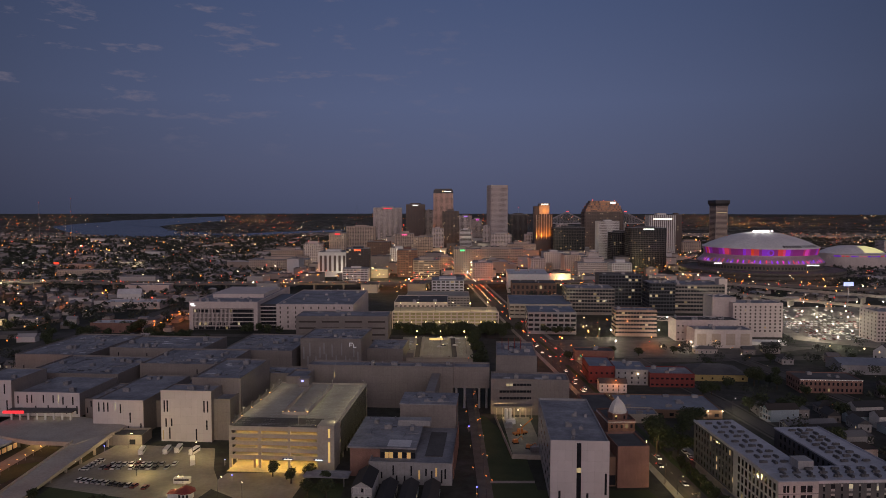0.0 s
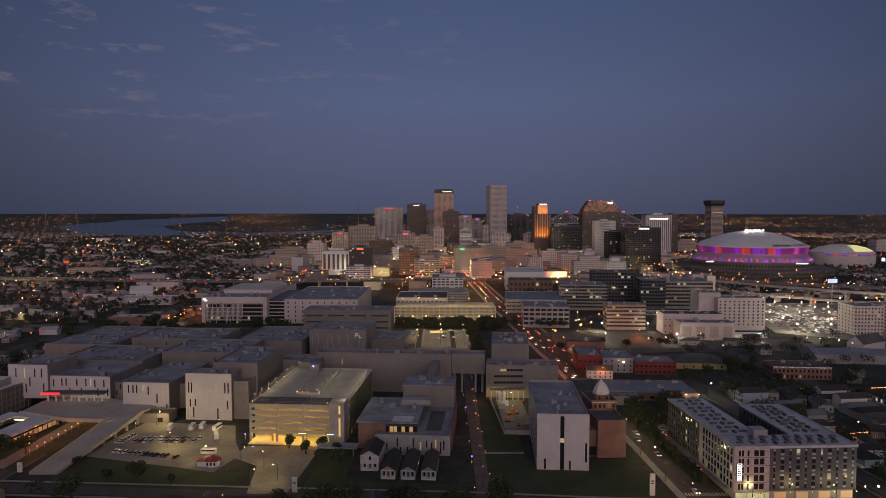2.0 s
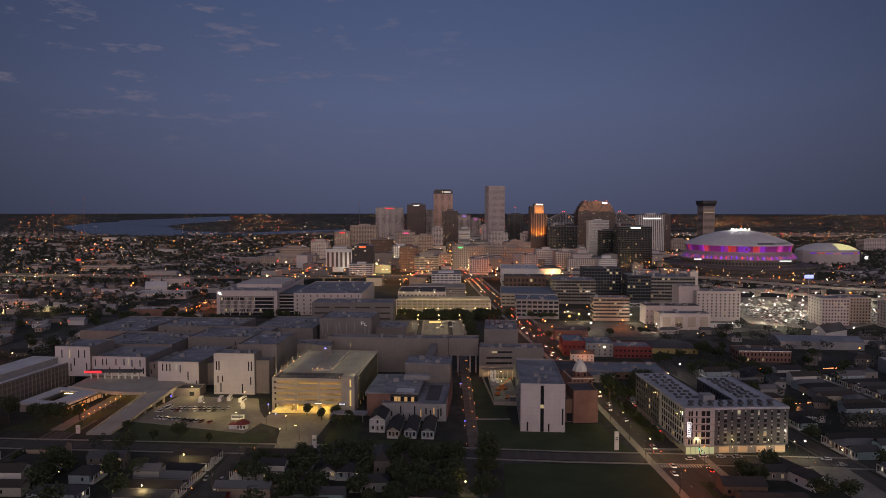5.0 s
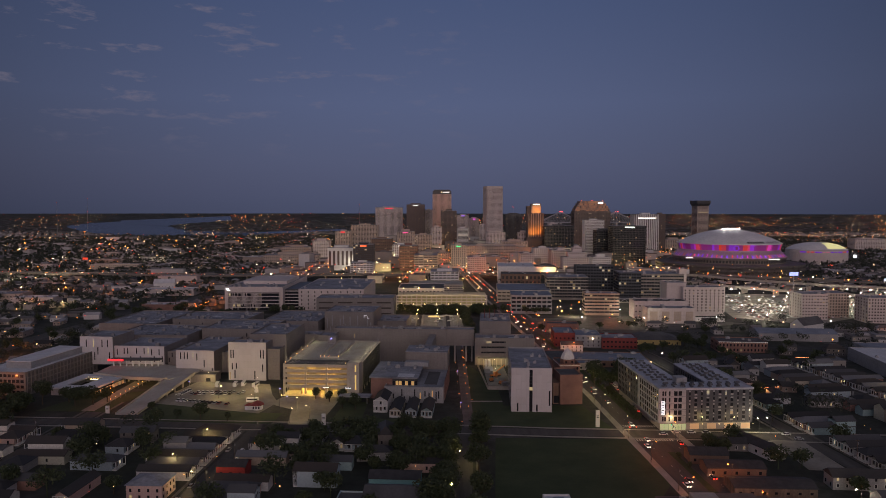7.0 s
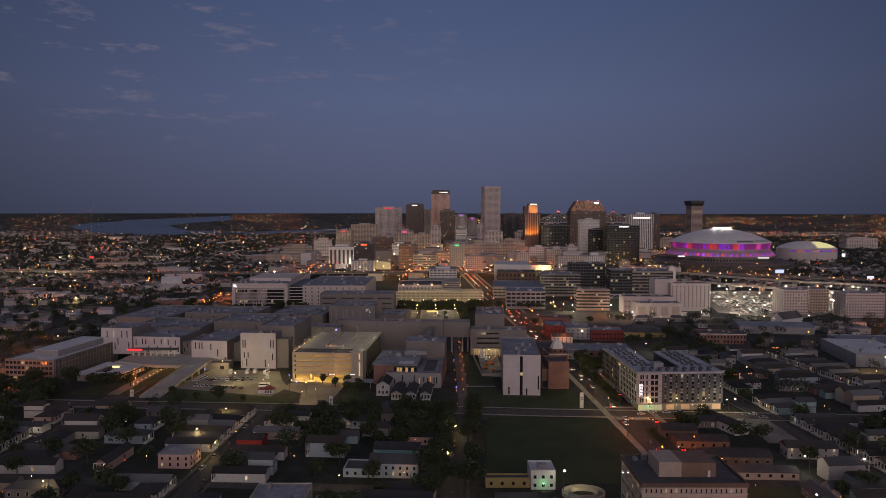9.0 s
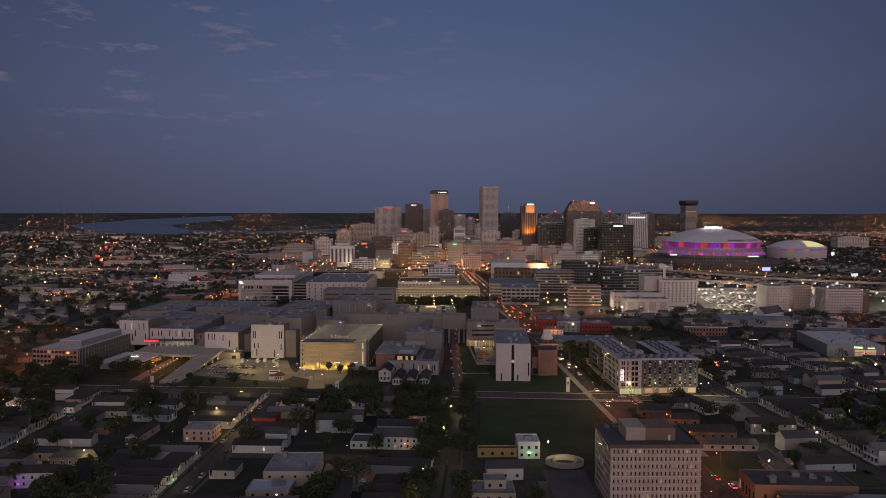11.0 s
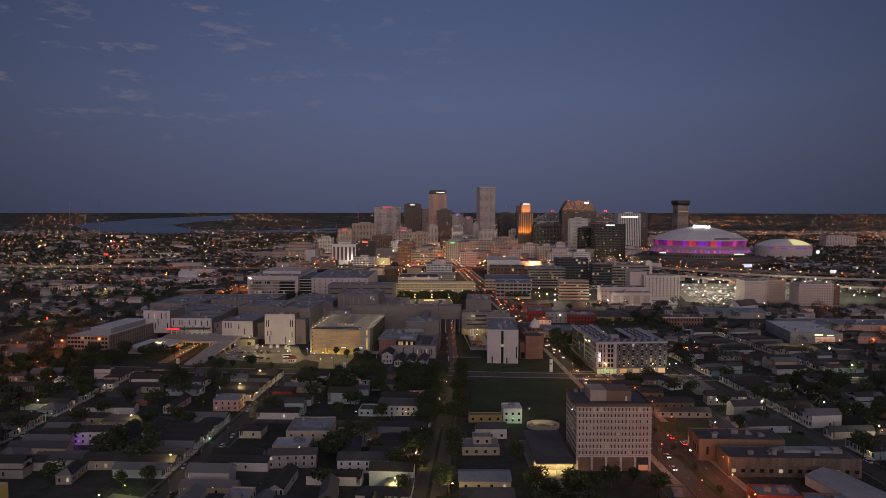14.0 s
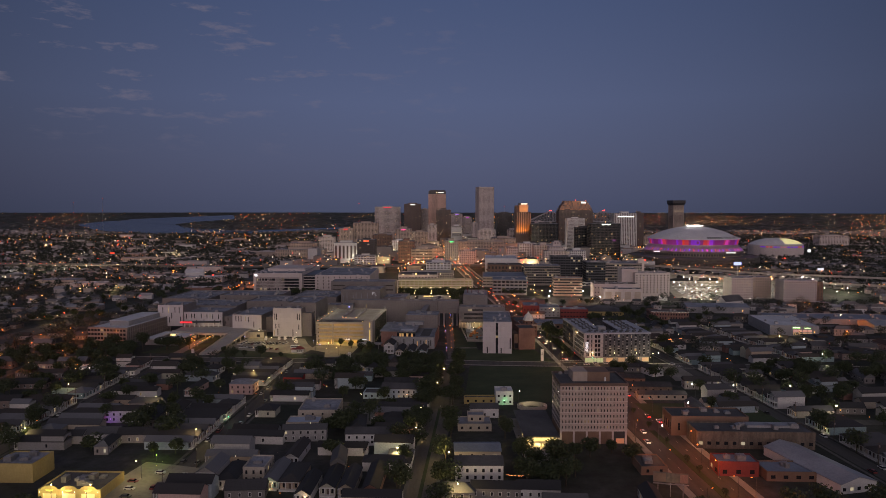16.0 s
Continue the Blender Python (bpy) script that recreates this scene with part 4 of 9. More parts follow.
for j in range(4):
    for i in range(12):
        pane(th, -24.5 + 3.0 * i, 0, 1.5 + 3.5 * j, 2.2, 1.9, "s", M_WIN)
    for i in range(20):
        pane(th, 11, 3 + 3.5 * i, 1.5 + 3.5 * j, 2.9, 2.6, "e", M_LOUVRE, "louvre_screen")
for i in range(21):
    part("fin", shared(("fin", "out"), lambda: Geo().box(0, 0.5, -0.12, 0.12, 0, 15), M_TAUPE), M_TAUPE, th, at=pose(11.05, 1.2 + 3.5 * i, 0.3))
M_BAY = lamp_glow("lit_bay", (1.0, 0.74, 0.40), 0.12, True)
M_DIMBAY2 = lamp_glow("faint_bay", (1.0, 0.66, 0.34), 0.05)
th = thing("forecourt_pavilion", "low flat-roofed pavilion with a lit open court", "building", -236, 314, 0, -8)
g = Geo().box(-16, 16, 0, 7, 4.6, 5.6).box(-16, 16, 30, 37, 4.6, 5.6).box(-16, -8, 7, 30, 4.6, 5.6).box(3, 16, 7, 30, 4.6, 5.6)
part("roof", g, M_ROOFW, th)
part("wall", Geo().box(-15, 15, 1.2, 1.6, 0, 4.6).box(-15, -14.6, 1.6, 36, 0, 4.6).box(-15, 15, 36, 36.4, 0, 4.6), M_PLAIN, th)
for i in range(9):
    pane(th, 15.0, 4 + 3.6 * i, 0.8, 2.6, 2.4, "e", M_BAY if i % 2 else M_DIMBAY2, "lit_window")
part("court_lamp", Geo().box(-7, 2, 29.6, 29.9, 3.6, 4.0), lamp_glow("court_lamp", (1.0, 0.7, 0.25), 8.0, True), th)
th = thing("entrance_deck", "raised concrete forecourt with a red-lit canopy", "deck", -208, 337, 0)
part("deck", Geo().prism([(-32, 14), (3, 0), (26, -2), (38, 20), (38, 28), (6, 43.8), (-32, 43.8)], 4.9, 5.9), M_CONC, th)
g = Geo()
for x0, y0, x1, y1 in ((-32, 14, 3, 0), (3, 0, 24, -2)):
    g.beam((x0, y0, 7.0), (x1, y1, 7.0), 0.25, 1.1)
part("parapet", g, M_CONC, th)
for i in range(9):
    part("pier", Geo().box(-30 + 7 * i, -29.2 + 7 * i, 16, 16.8, 0, 4.9), M_CONC, th)
for i, (x, y) in enumerate(((-24, 20), (-12, 16), (0, 12), (12, 12), (22, 16), (-4, 28))):
    part("under_deck_lamp", Geo().gem(x, y, 4.3, 0.28), lamp_glow("under_deck_lamp_%d" % i, (1.0, 0.60, 0.22), 7.0), th, "warm lamp under the deck")
    lm = new("under_deck_light", bpy.data.lights.new("under_deck_light", "POINT"))
    lm.data.energy, lm.data.color, lm.data.shadow_soft_size = 420, (1.0, 0.62, 0.26), 0.3
    lm.location = (-208 + x, 337 + y, 3.6)
part("canopy", Geo().box(-32, 5, 36, 43.5, 10.2, 11.0), M_ROOFD, th)
part("canopy_sign", Geo().box(-32.2, -21, 35.4, 35.9, 10.1, 11.5), lamp_glow("red_sign", (1.0, 0.03, 0.04), 1.4), th, "red lit canopy edge")
for i in range(8):
    part("canopy_column", Geo().box(-29 + 4.6 * i, -28.2 + 4.6 * i, 37, 37.8, 5.9, 10.2), M_WHITE, th)
part("canopy_lamp", Geo().box(-20, 4, 40, 40.3, 9.9, 10.1), lamp_glow("canopy_lamp", (1.0, 0.86, 0.6), 4.0, True), th)
th = thing("access_ramp", "long straight concrete ramp up to the forecourt", "ramp", 0, 0, 0)
g = Geo()
g.solid([(-189, 274, 0), (-176, 274, 0), (-170, 352, 4.8), (-184, 338, 4.8)], [(-189, 274, 0.3), (-176, 274, 0.3), (-170, 352, 5.9), (-184, 338, 5.9)])
part("roadway", g, M_CONC, th)
g = Geo().beam((-189, 274, 1.3), (-184, 338, 7.0), 0.3, 1.1).beam((-176, 274, 1.3), (-170, 352, 7.0), 0.3, 1.1)
part("parapet", g, M_CONC, th)
for q in (0.35, 0.5, 0.65, 0.8, 0.95):
    for xa, xb, yb in ((-188, -182.6, 338), (-177, -171.6, 352)):
        x, y = xa + (xb - xa) * q, 274 + (yb - 274) * q
        part("column", Geo().box(x - 0.5, x + 0.5, y - 0.5, y + 0.5, 0, 4.7 * q - 0.1), M_CONC, th)
for i in range(6):
    part("deck_lamp", Geo().gem(-172.4 + 0.05 * i, 318 + 5 * i, 3.4, 0.22), lamp_glow("ramp_lamp_%d" % i, (1.0, 0.62, 0.24), 6.0), th, "small warm lamp")
for x, y in ((-176, 328), (-178, 344)):
    lm = new("ramp_light", bpy.data.lights.new("ramp_light", "POINT"))
    lm.data.energy, lm.data.color, lm.data.shadow_soft_size = 420, (1.0, 0.62, 0.24), 0.3
    lm.location = (x, y, 3.0)
th = thing("guard_house", "dark flat-roofed guard building by a parking lot", "building", -163, 350, 0)
shell(th, -9, 8, 0, 12, 5.5, M_TAUPE, M_ROOFD)
pane(th, 3, 0, 0.6, 3, 2.6, "s", M_WIN)
th = thing("kiosk", "small white kiosk with a red hipped roof", "building", -109, 285, 0)
part("wall", Geo().prism([(3.2 * math.cos(a * math.pi / 4 + 0.39), 3.2 * math.sin(a * math.pi / 4 + 0.39)) for a in range(8)], 0, 3.2), M_WHITE, th)
part("roof", Geo().lathe([(4.3, 3.0), (4.2, 3.3), (2.2, 4.6), (0.9, 5.2), (0.05, 5.5)], 8), M_RED, th)
part("wing", Geo().box(-7, -2.8, -1.8, 2.2, 0, 2.6), M_WHITE, th)
part("wing_roof", Geo().hip(-7, -2.6, -1.8, 2.2, 2.6, 1.3, 0.4), M_RED, th)
for a in range(3):
    pane(th, -1.6 + 1.6 * a, -2.95, 0.9, 0.8, 1.5, "s", M_WIN)
# signs in pylons on the lawns
for x, y, h, gl in ((88, 250, 9.5, 0.5), (-195, 277, 4.5, 0.8), (-64, 254, 6.5, 0.8)):
    th = thing("sign_pylon", "pale upright sign pylon on a lawn", "sign", x, y, 0, group="sign pylons")
    part("body", Geo().box(-1.1, 1.1, -0.3, 0.3, 0, h), M_WHITE, th)
    part("bar", Geo().box(-0.7, 0.7, -0.36, -0.3, h * 0.55, h * 0.6).box(-0.7, 0.7, -0.36, -0.3, h * 0.65, h * 0.7), M_DARK, th)

for x in (8, 13, 22, 26.5):
    part("bridge_column", Geo().cyl(x, 0, 0.7, 0, 13, 8), M_PLAIN, thing("bridge_pier", "pale round pier under a bridging wing", "pier", 0, 417, 0, group="bridge piers"))
# work yard
th = thing("mobile_crane", "orange crane with a folded boom in a work yard", "crane", 41, 366, 0.2, 25)
part("chassis", Geo().box(-4, 4, -1.3, 1.3, 0.7, 1.6), M_ORANGE, th)
part("cab", Geo().taper(-1.2, 1.4, -1.2, 1.2, 1.6, 3.4, 0.2), M_ORANGE, th)
part("boom", Geo().rod((0, 0, 3), (8.5, 1, 7.5), 0.35, 6), M_ORANGE, th)
for x in (-3, -1, 1.5, 3):
    for y in (-1.2, 1.2):
        part("wheel", Geo().rod((x, y - 0.2, 0.55), (x, y + 0.2, 0.55), 0.55, 10), M_BLACK, th)
for x, y, rr in ((37, 352, 20), (43, 344, -30)):
    th = thing("excavator", "small orange excavator in a work yard", "excavator", x, y, 0.2, rr)
    part("track", Geo().box(-1.5, 1.5, -1.1, -0.5, 0, 0.7).box(-1.5, 1.5, 0.5, 1.1, 0, 0.7), M_BLACK, th)
    part("body", Geo().taper(-1.3, 1.3, -1.0, 1.0, 0.7, 2.3, 0.15), M_ORANGE, th)
    part("arm", Geo().rod((1.2, 0, 1.8), (3.4, 0, 3.6), 0.2, 5).rod((3.4, 0, 3.6), (4.6, 0, 1.4), 0.16, 5), M_ORANGE, th)
for x, y, w, c in ((38, 385, 5, "M_WHITE"), (36, 378, 4, "M_PLAIN"), (46, 340, 5.5, "M_STEEL")):
    part("container", Geo().box(-w / 2, w / 2, -1.2, 1.2, 0, 2.6), {"M_WHITE": M_WHITE, "M_PLAIN": M_PLAIN, "M_STEEL": M_STEEL}[c], thing("site_container", "pale steel site container in a work yard", "container", x, y, 0.2, 10, group="site containers"))
for x, y in ((36, 392), (38.5, 392)):
    th = thing("storage_tank", "white upright tank by a loading bay", "tank", x, y, 0.2, group="tanks")
    part("shell", Geo().cyl(0, 0, 1.0, 0, 6.5, 12).cyl(0, 0, 1.0, 6.5, 7.1, 12, 0.3), M_WHITE, th)
for x, y in ((40, 356), (42, 384)):
    lm = new("yard_light", bpy.data.lights.new("yard_light", "POINT"))
    lm.data.energy, lm.data.color, lm.data.shadow_soft_size = 700, (1.0, 0.86, 0.62), 0.3
    lm.location = (x, y, 8)
    b = thing("yard_lamp", "white work lamp on a thin mast", "lamp", x, y, 0.2, group="yard lamps")
    part("post", Geo().cyl(0, 0, 0.08, 0, 8, 6), M_STEEL, b)
    part("lamp", Geo().gem(0, 0, 8.2, 0.3), lamp_glow("yard_lamp_%d" % y, (1.0, 0.86, 0.62), 10.0), b)
th = thing("yard_wall", "low concrete wall round a work yard", "wall", 0, 0, 0)
part("wall", Geo().beam((30, 398, 2.4), (33, 330, 2.4), 0.3, 2.4), M_CONC, th)
part("wall", Geo().beam((33, 330, 2.4), (49, 329, 2.4), 0.3, 2.4), M_CONC, th)
# lattice frames on a plant roof
th = thing("plant_frame", "dark red lattice frames on a plant roof", "frame", 44, 440, 31, -4.5)
for i in range(4):
    for j in range(2):
        part("strut", Geo().rod((-6 + 4 * i, 6 * j, 0), (-6 + 4 * i, 6 * j, 7), 0.18, 4), M_RED, th)
    part("brace", Geo().rod((-6 + 4 * i, 0, 0.5), (-6 + 4 * i, 6, 6.5), 0.14, 4), M_RED, th)
    part("brace", Geo().rod((-6 + 4 * i, 0, 6.5), (-6 + 4 * i, 6, 0.5), 0.14, 4), M_RED, th)
# low lamps along the forecourt drive
for i in range(9):
    b = thing("bollard_lamp", "short drive lamp with an orange glass", "lamp", -203 + 0.15 * i, 298 + 6.2 * i, 0.1, group="drive lamps")
    part("post", shared(("post", "drive"), lambda: Geo().cyl(0, 0, 0.1, 0, 2.4, 6), M_STEEL), M_STEEL, b)
    part("lamp", shared(("lamp", "drive"), lambda: Geo().gem(0, 0, 2.6, 0.3), lamp_glow("drive_lamp", (1.0, 0.34, 0.08), 7.0)), M_STEEL, b)
    if i % 2 == 0:
        lm = new("drive_light", bpy.data.lights.new("drive_light", "POINT"))
        lm.data.energy, lm.data.color, lm.data.shadow_soft_size = 320, (1.0, 0.42, 0.14), 0.2
        lm.location = (-203 + 0.15 * i, 298 + 6.2 * i, 2.9)
# bollard lamps along the walk
M_BOL = lamp_glow("bollard_orange", (1.0, 0.26, 0.05), 4.0)
M_BLU = lamp_glow("help_point_blue", (0.10, 0.12, 1.0), 9.0)
for i in range(22):
    for s in (0, 1):
        if (i + s) % 2 == 0:
            b = thing("bollard_lamp", "low bollard with a small orange lamp", "lamp", 13.2 + 7.6 * s + 0.03 * i, 256 + 15 * i, 0.1, group="bollard lamps")
            part("post", shared(("post", "bol"), lambda: Geo().cyl(0, 0, 0.1, 0, 1.0, 6), M_STEEL), M_STEEL, b)
            part("lamp", shared(("lamp", "bol"), lambda: Geo().gem(0, 0, 1.15, 0.26), M_BOL), M_BOL, b)
for x, y in ((13.5, 289), (13.8, 372), (-104, 322), (-170, 341), (21, 470), (-95, 303)):
    b = thing("help_point", "slim help point with a blue lamp", "lamp", x, y, 0.1, group="help points")
    part("post", shared(("post", "help"), lambda: Geo().cyl(0, 0, 0.15, 0, 2.6, 6), M_STEEL), M_STEEL, b)
    part("lamp", shared(("lamp", "help"), lambda: Geo().gem(0, 0, 2.8, 0.38), M_BLU), M_BLU, b)


# ---- apartment block with a courtyard ----
th = thing("apartment_block", "five-storey grey apartment block round a court, pale roof", "building", 146, 245, 0, 2.5)
M_APLIGHT = surface("pale_cool_panels", (0.34, 0.355, 0.39), (0.42, 0.435, 0.47), 0.08, 0.8, 0.7, joints=(2.0, 3.5, 0.02))
M_APFRAME = surface("white_window_panels", (0.28, 0.29, 0.31), (0.36, 0.37, 0.39), 0.2, 2.0, 0.6)
M_CONDENSER = surface("dark_condenser_metal", (0.07, 0.07, 0.075), (0.15, 0.15, 0.16), 0.6, 3.0, 0.6)
M_APROOF = surface("pale_blue_grey_roof", (0.36, 0.38, 0.44), (0.50, 0.52, 0.59), 0.08, 0.8, 0.85)
SEG = [("front_wing", -26, 26, 0, 15), ("west_wing", -26, -8, 15, 74), ("east_wing", 6, 26, 15, 62)]
for nm, x0, x1, y0, y1 in SEG:
    g = Geo().box(x0, x1, y0, y1, 4.2, 22.2)
    part(nm, g, M_CHAR, th)
    part(nm + "_roof", Geo().box(x0 - 0.25, x1 + 0.25, y0 - 0.25 if y0 == 0 else y0, y1 + 0.25, 22.2, 22.8), M_APROOF, th)
    part(nm + "_base", Geo().box(x0 + 0.8, x1 - 0.8, y0 + 0.8, y1 - 0.5, 0, 4.2), M_CONC, th)
part("corner_bay", Geo().box(-26.5, -11.5, -0.5, 8, 4.2, 23.2), M_APLIGHT, th, "light grey corner bay")
part("west_light_wall", Geo().box(-26.5, -26.0, 8, 34, 4.2, 22.6), M_APLIGHT, th, "light grey wall")
part("parapet", Geo().box(-26.3, 26.3, -0.3, 0.1, 22.6, 23.3).box(25.9, 26.3, 0.1, 62, 22.6, 23.3).box(-26.3, -25.9, 0.1, 74, 22.6, 23.3), M_APROOF, th)
for j in range(5):
    z = 5.2 + 3.5 * j
    # dark front: slim and paired windows, each with a white panel under or beside it
    for i in range(11):
        x = -9.2 + 3.35 * i
        wide = i % 2 == 1
        pane(th, x, 0, z + (0.9 if (i + j) % 2 else 0.0), 1.5 if wide else 0.75, 1.7, "s", M_WIN)
        pane(th, x, 0, z + (0.0 if (i + j) % 2 else 1.72), 1.5 if wide else 0.75, 0.86, "s", M_APFRAME, "white_panel")
    for i, (x, w) in enumerate(((-24.2, 0.9), (-22.9, 0.9), (-20.6, 0.8), (-17.2, 1.9), (-14.8, 1.9))):
        pane(th, x, -0.5, z, w, 2.5, "s", M_WIN)
    for i in range(24):
        near = i < 10
        pane(th, -26.5 if near else -26, 2 + 3.0 * i, z, 1.5 if near else 1.0, 2.6 if near else 2.1, "w", M_WIN)
    for i in range(12):
        pane(th, 6, 18 + 3.5 * i, z, 1.2, 2.0, "w", M_WIN)
for j in range(1, 5):
    part("joint_band", Geo().box(-26.56, -11.44, -0.58, -0.5, 4.6 + 3.5 * j, 4.75 + 3.5 * j), M_CHAR, th)
M_SHOP = lamp_glow("shop_window_glow", (0.75, 1.0, 0.62), 0.14, True)
for i in range(6):
    pane(th, -24.5 + 2.4 * i, -0.5, 0.3, 2.1, 3.4, "s", M_SHOP, "shop_window")
M_DIMBAY = lamp_glow("dim_bay", (1.0, 0.74, 0.46), 0.035, True)
# Faintly glowing panels stand in for lamp light on the stone base.
for i in range(4):
    pane(th, -6 + 9.5 * i, 0.8, 0.4, 5.0, 3.0, "s", M_DIMBAY, "lit_bay")
    part("wall_lamp", Geo().gem(-1.8 + 9.5 * i, 0.5, 3.2, 0.2), lamp_glow("wall_lamp_%d" % i, (1.0, 0.76, 0.42), 5.0), th, "small warm wall lamp")
for i in range(9):
    part("canopy", shared(("canopy", "ap"), lambda: Geo().box(-2.4, 2.4, -1.4, 0, 0, 0.25), M_STEEL), M_STEEL, th, at=pose(-26.5, 6 + 4 * i, 3.9, 0, 0, -90))
sg = part("vertical_sign", Geo().box(-25.6, -23.4, -1.1, -0.6, 9.0, 16.5), M_DARK, th, "upright lit sign")
M_COOL = lamp_glow("cool_sign", (0.9, 0.95, 1.0), 1.3)
part("sign_border", Geo().box(-25.5, -25.3, -1.2, -1.11, 9.1, 16.4).box(-23.7, -23.5, -1.2, -1.11, 9.1, 16.4).box(-25.3, -23.7, -1.2, -1.11, 16.2, 16.4).box(-25.3, -23.7, -1.2, -1.11, 9.1, 9.3), M_COOL, sg)
for i in range(7):
    part("sign_bar", Geo().box(-25.0, -24.0, -1.2, -1.11, 9.75 + 0.92 * i, 10.25 + 0.92 * i), M_COOL, sg)
r = random.Random(21)
for nm, x0, x1, y0, y1 in SEG:
    wide = x1 - x0 > 30
    for i in range(27):
        x, y = (x0 + 4 + 1.7 * i, y0 + 4 + 3.6 * (i % 3)) if wide else (x0 + 4.5 + 4.2 * (i % 3) + r.uniform(-0.4, 0.4), y0 + 4 + (y1 - y0 - 7) * (i // 3) / 8.5 + r.uniform(-0.5, 0.5))
        me = shared(("condenser", "ap"), lambda: Geo().box(-1.4, -0.5, -0.45, 0.45, 0.15, 1.0).box(-0.3, 0.6, -0.45, 0.45, 0.15, 1.0).box(0.8, 1.6, -0.3, 0.5, 0.15, 0.85).box(-1.6, 1.7, 0.5, 0.6, 0.05, 0.25).cyl(-0.95, 0, 0.33, 1.0, 1.1, 8).cyl(0.15, 0, 0.33, 1.0, 1.1, 8), M_CONDENSER)
        part("condenser", me, M_CONDENSER, th, at=pose(x, y, 22.8, 0, 0, 90 * (i % 2)))
part("lift_head", Geo().box(-12, -6, 12, 18, 22.8, 26), M_PLAIN, th)

# ---- office block with rows of narrow windows ----
th = thing("office_block", "ten-storey tan office block with rows of narrow windows", "building", 84, 57, 0, -0.5)
M_OFF = surface("tan_precast_panels", (0.42, 0.36, 0.33), (0.50, 0.44, 0.40), 0.08, 0.9, 0.8, joints=(1.6, 2.95, 0.02))
part("core", Geo().box(-16.4, 16.4, 0.7, 25.4, 0, 30.2), M_DARK, th)
g = Geo()
zs = 7.2
for j in range(8):
    z = zs + 2.85 * j
    g.box(-17, 17, 0, 0.65, z, z + 0.75).box(-17, 17, 0, 0.65, z + 2.2, z + 2.85)
    for i in range(21):
        x = -17 + 1.62 * i
        g.box(x, x + (1.05 if i < 20 else 1.6), 0.05, 0.65, z + 0.75, z + 2.2)
part("front_wall", g, M_OFF, th)
for j in range(8):
    part("sill_course", shared(("sill_course", "off"), lambda: Geo().box(-17.2, 17.2, -0.42, 0, 0, 0.2), M_STONE), M_STONE, th, at=pose(0, 0, zs + 2.85 * j + 0.6))
    for i in range(20):
        pane(th, -17 + 1.62 * i + 1.33, 0.5, zs + 2.85 * j + 0.75, 0.57, 1.45, "s", M_WIN, "window", 0.02)
for s, x0, x1 in ((-1, -17.0, -16.4), (1, 16.4, 17.0)):
    part("side_wall", Geo().box(x0, x1, 0.65, 25.4, 7.2, 30.2), M_OFF, th)
    for j in range(8):
        for i in range(15 if s < 0 else 0):
            pane(th, x0 if s < 0 else x1, 1.8 + 1.6 * i, zs + 2.85 * j + 0.75, 0.55, 1.45, "w" if s < 0 else "e", M_WIN)
part("back_wall", Geo().box(-17, 17, 25.4, 26, 0, 30.2), M_OFF, th)
part("cornice", Geo().box(-17.4, 17.4, -0.4, 0.3, 30.0, 31.4).box(-17.4, -16.8, 0.3, 26.3, 30.0, 31.4).box(16.8, 17.4, 0.3, 26.3, 30.0, 31.4).box(-16.8, 16.8, 25.8, 26.3, 30, 31.4), M_DKBROWN, th, "dark brown roof edge")
part("roof", Geo().box(-16.8, 16.8, 0.3, 25.8, 30.3, 30.6), M_ROOFD, th)
part("penthouse", Geo().box(-9.5, -2.0, 7, 19, 30.6, 35.6), M_TAN, th, "tan plant room")
part("penthouse", Geo().box(-1.98, 9.5, 7, 19, 30.6, 35.4), M_BRICKB, th, "brown brick plant room")
part("penthouse_door", Geo().box(6.8, 7.6, 6.9, 7.0, 30.6, 32.8), M_WHITE, th)
for i in range(6):
    part("column", Geo().box(-17 + 6.6 * i, -16.1 + 6.6 * i, 0, 0.9, 0, 7.2), M_STONE, th)
part("lintel", Geo().box(-17, 17, 0, 0.66, 6.6, 7.2), M_STONE, th)
for i in range(4):
    part("infill_wall", Geo().box(-16.1 + 6.6 * i, -10.4 + 6.6 * i, 0.35, 0.7, 0, 6.6), M_BRICKB, th)
part("entrance_glow", Geo().box(11.5, 15.8, 0.55, 0.68, 0.2, 2.8), lamp_glow("entrance_glow", (0.9, 0.45, 0.25), 0.10, True), th, "lit entrance glass")
part("lower_side_wall", Geo().box(16.4, 17, 0.9, 25.4, 0, 7.2), M_BRICKB, th)
part("lower_side_wall", Geo().box(-17, -16.4, 0.9, 25.4, 0, 7.2), M_BRICKB, th)
roof_units(th, -15, 15, 20, 25, 30.6, 4, 84, (1, 2))
# its low open car deck, lit from within
th = thing("car_deck", "low concrete car deck lit under its roof", "garage", 57, 52, 0)
part("roof", Geo().box(-9, 9, 0, 46, 5.2, 5.8), M_ROOFD, th)
part("back_wall", Geo().box(-9, 9, 8, 8.3, 0, 5.2), M_CONC, th)
for i in range(5):
    part("column", Geo().box(-8.9 + 4.3 * i, -8.4 + 4.3 * i, 0.3, 0.8, 0, 5.2), M_CONC, th)
part("rail", Geo().box(-9, 9, 0.1, 0.25, 2.6, 3.4), M_CONC, th)
part("lamp_strip", Geo().box(-8, 8, 4, 4.25, 4.9, 5.1), lamp_glow("deck_lamp", (1.0, 0.70, 0.26), 150.0, True), th)
th = thing("spiral_ramp", "curved concrete ramp with a lit wall", "ramp", 62, 122, 0)
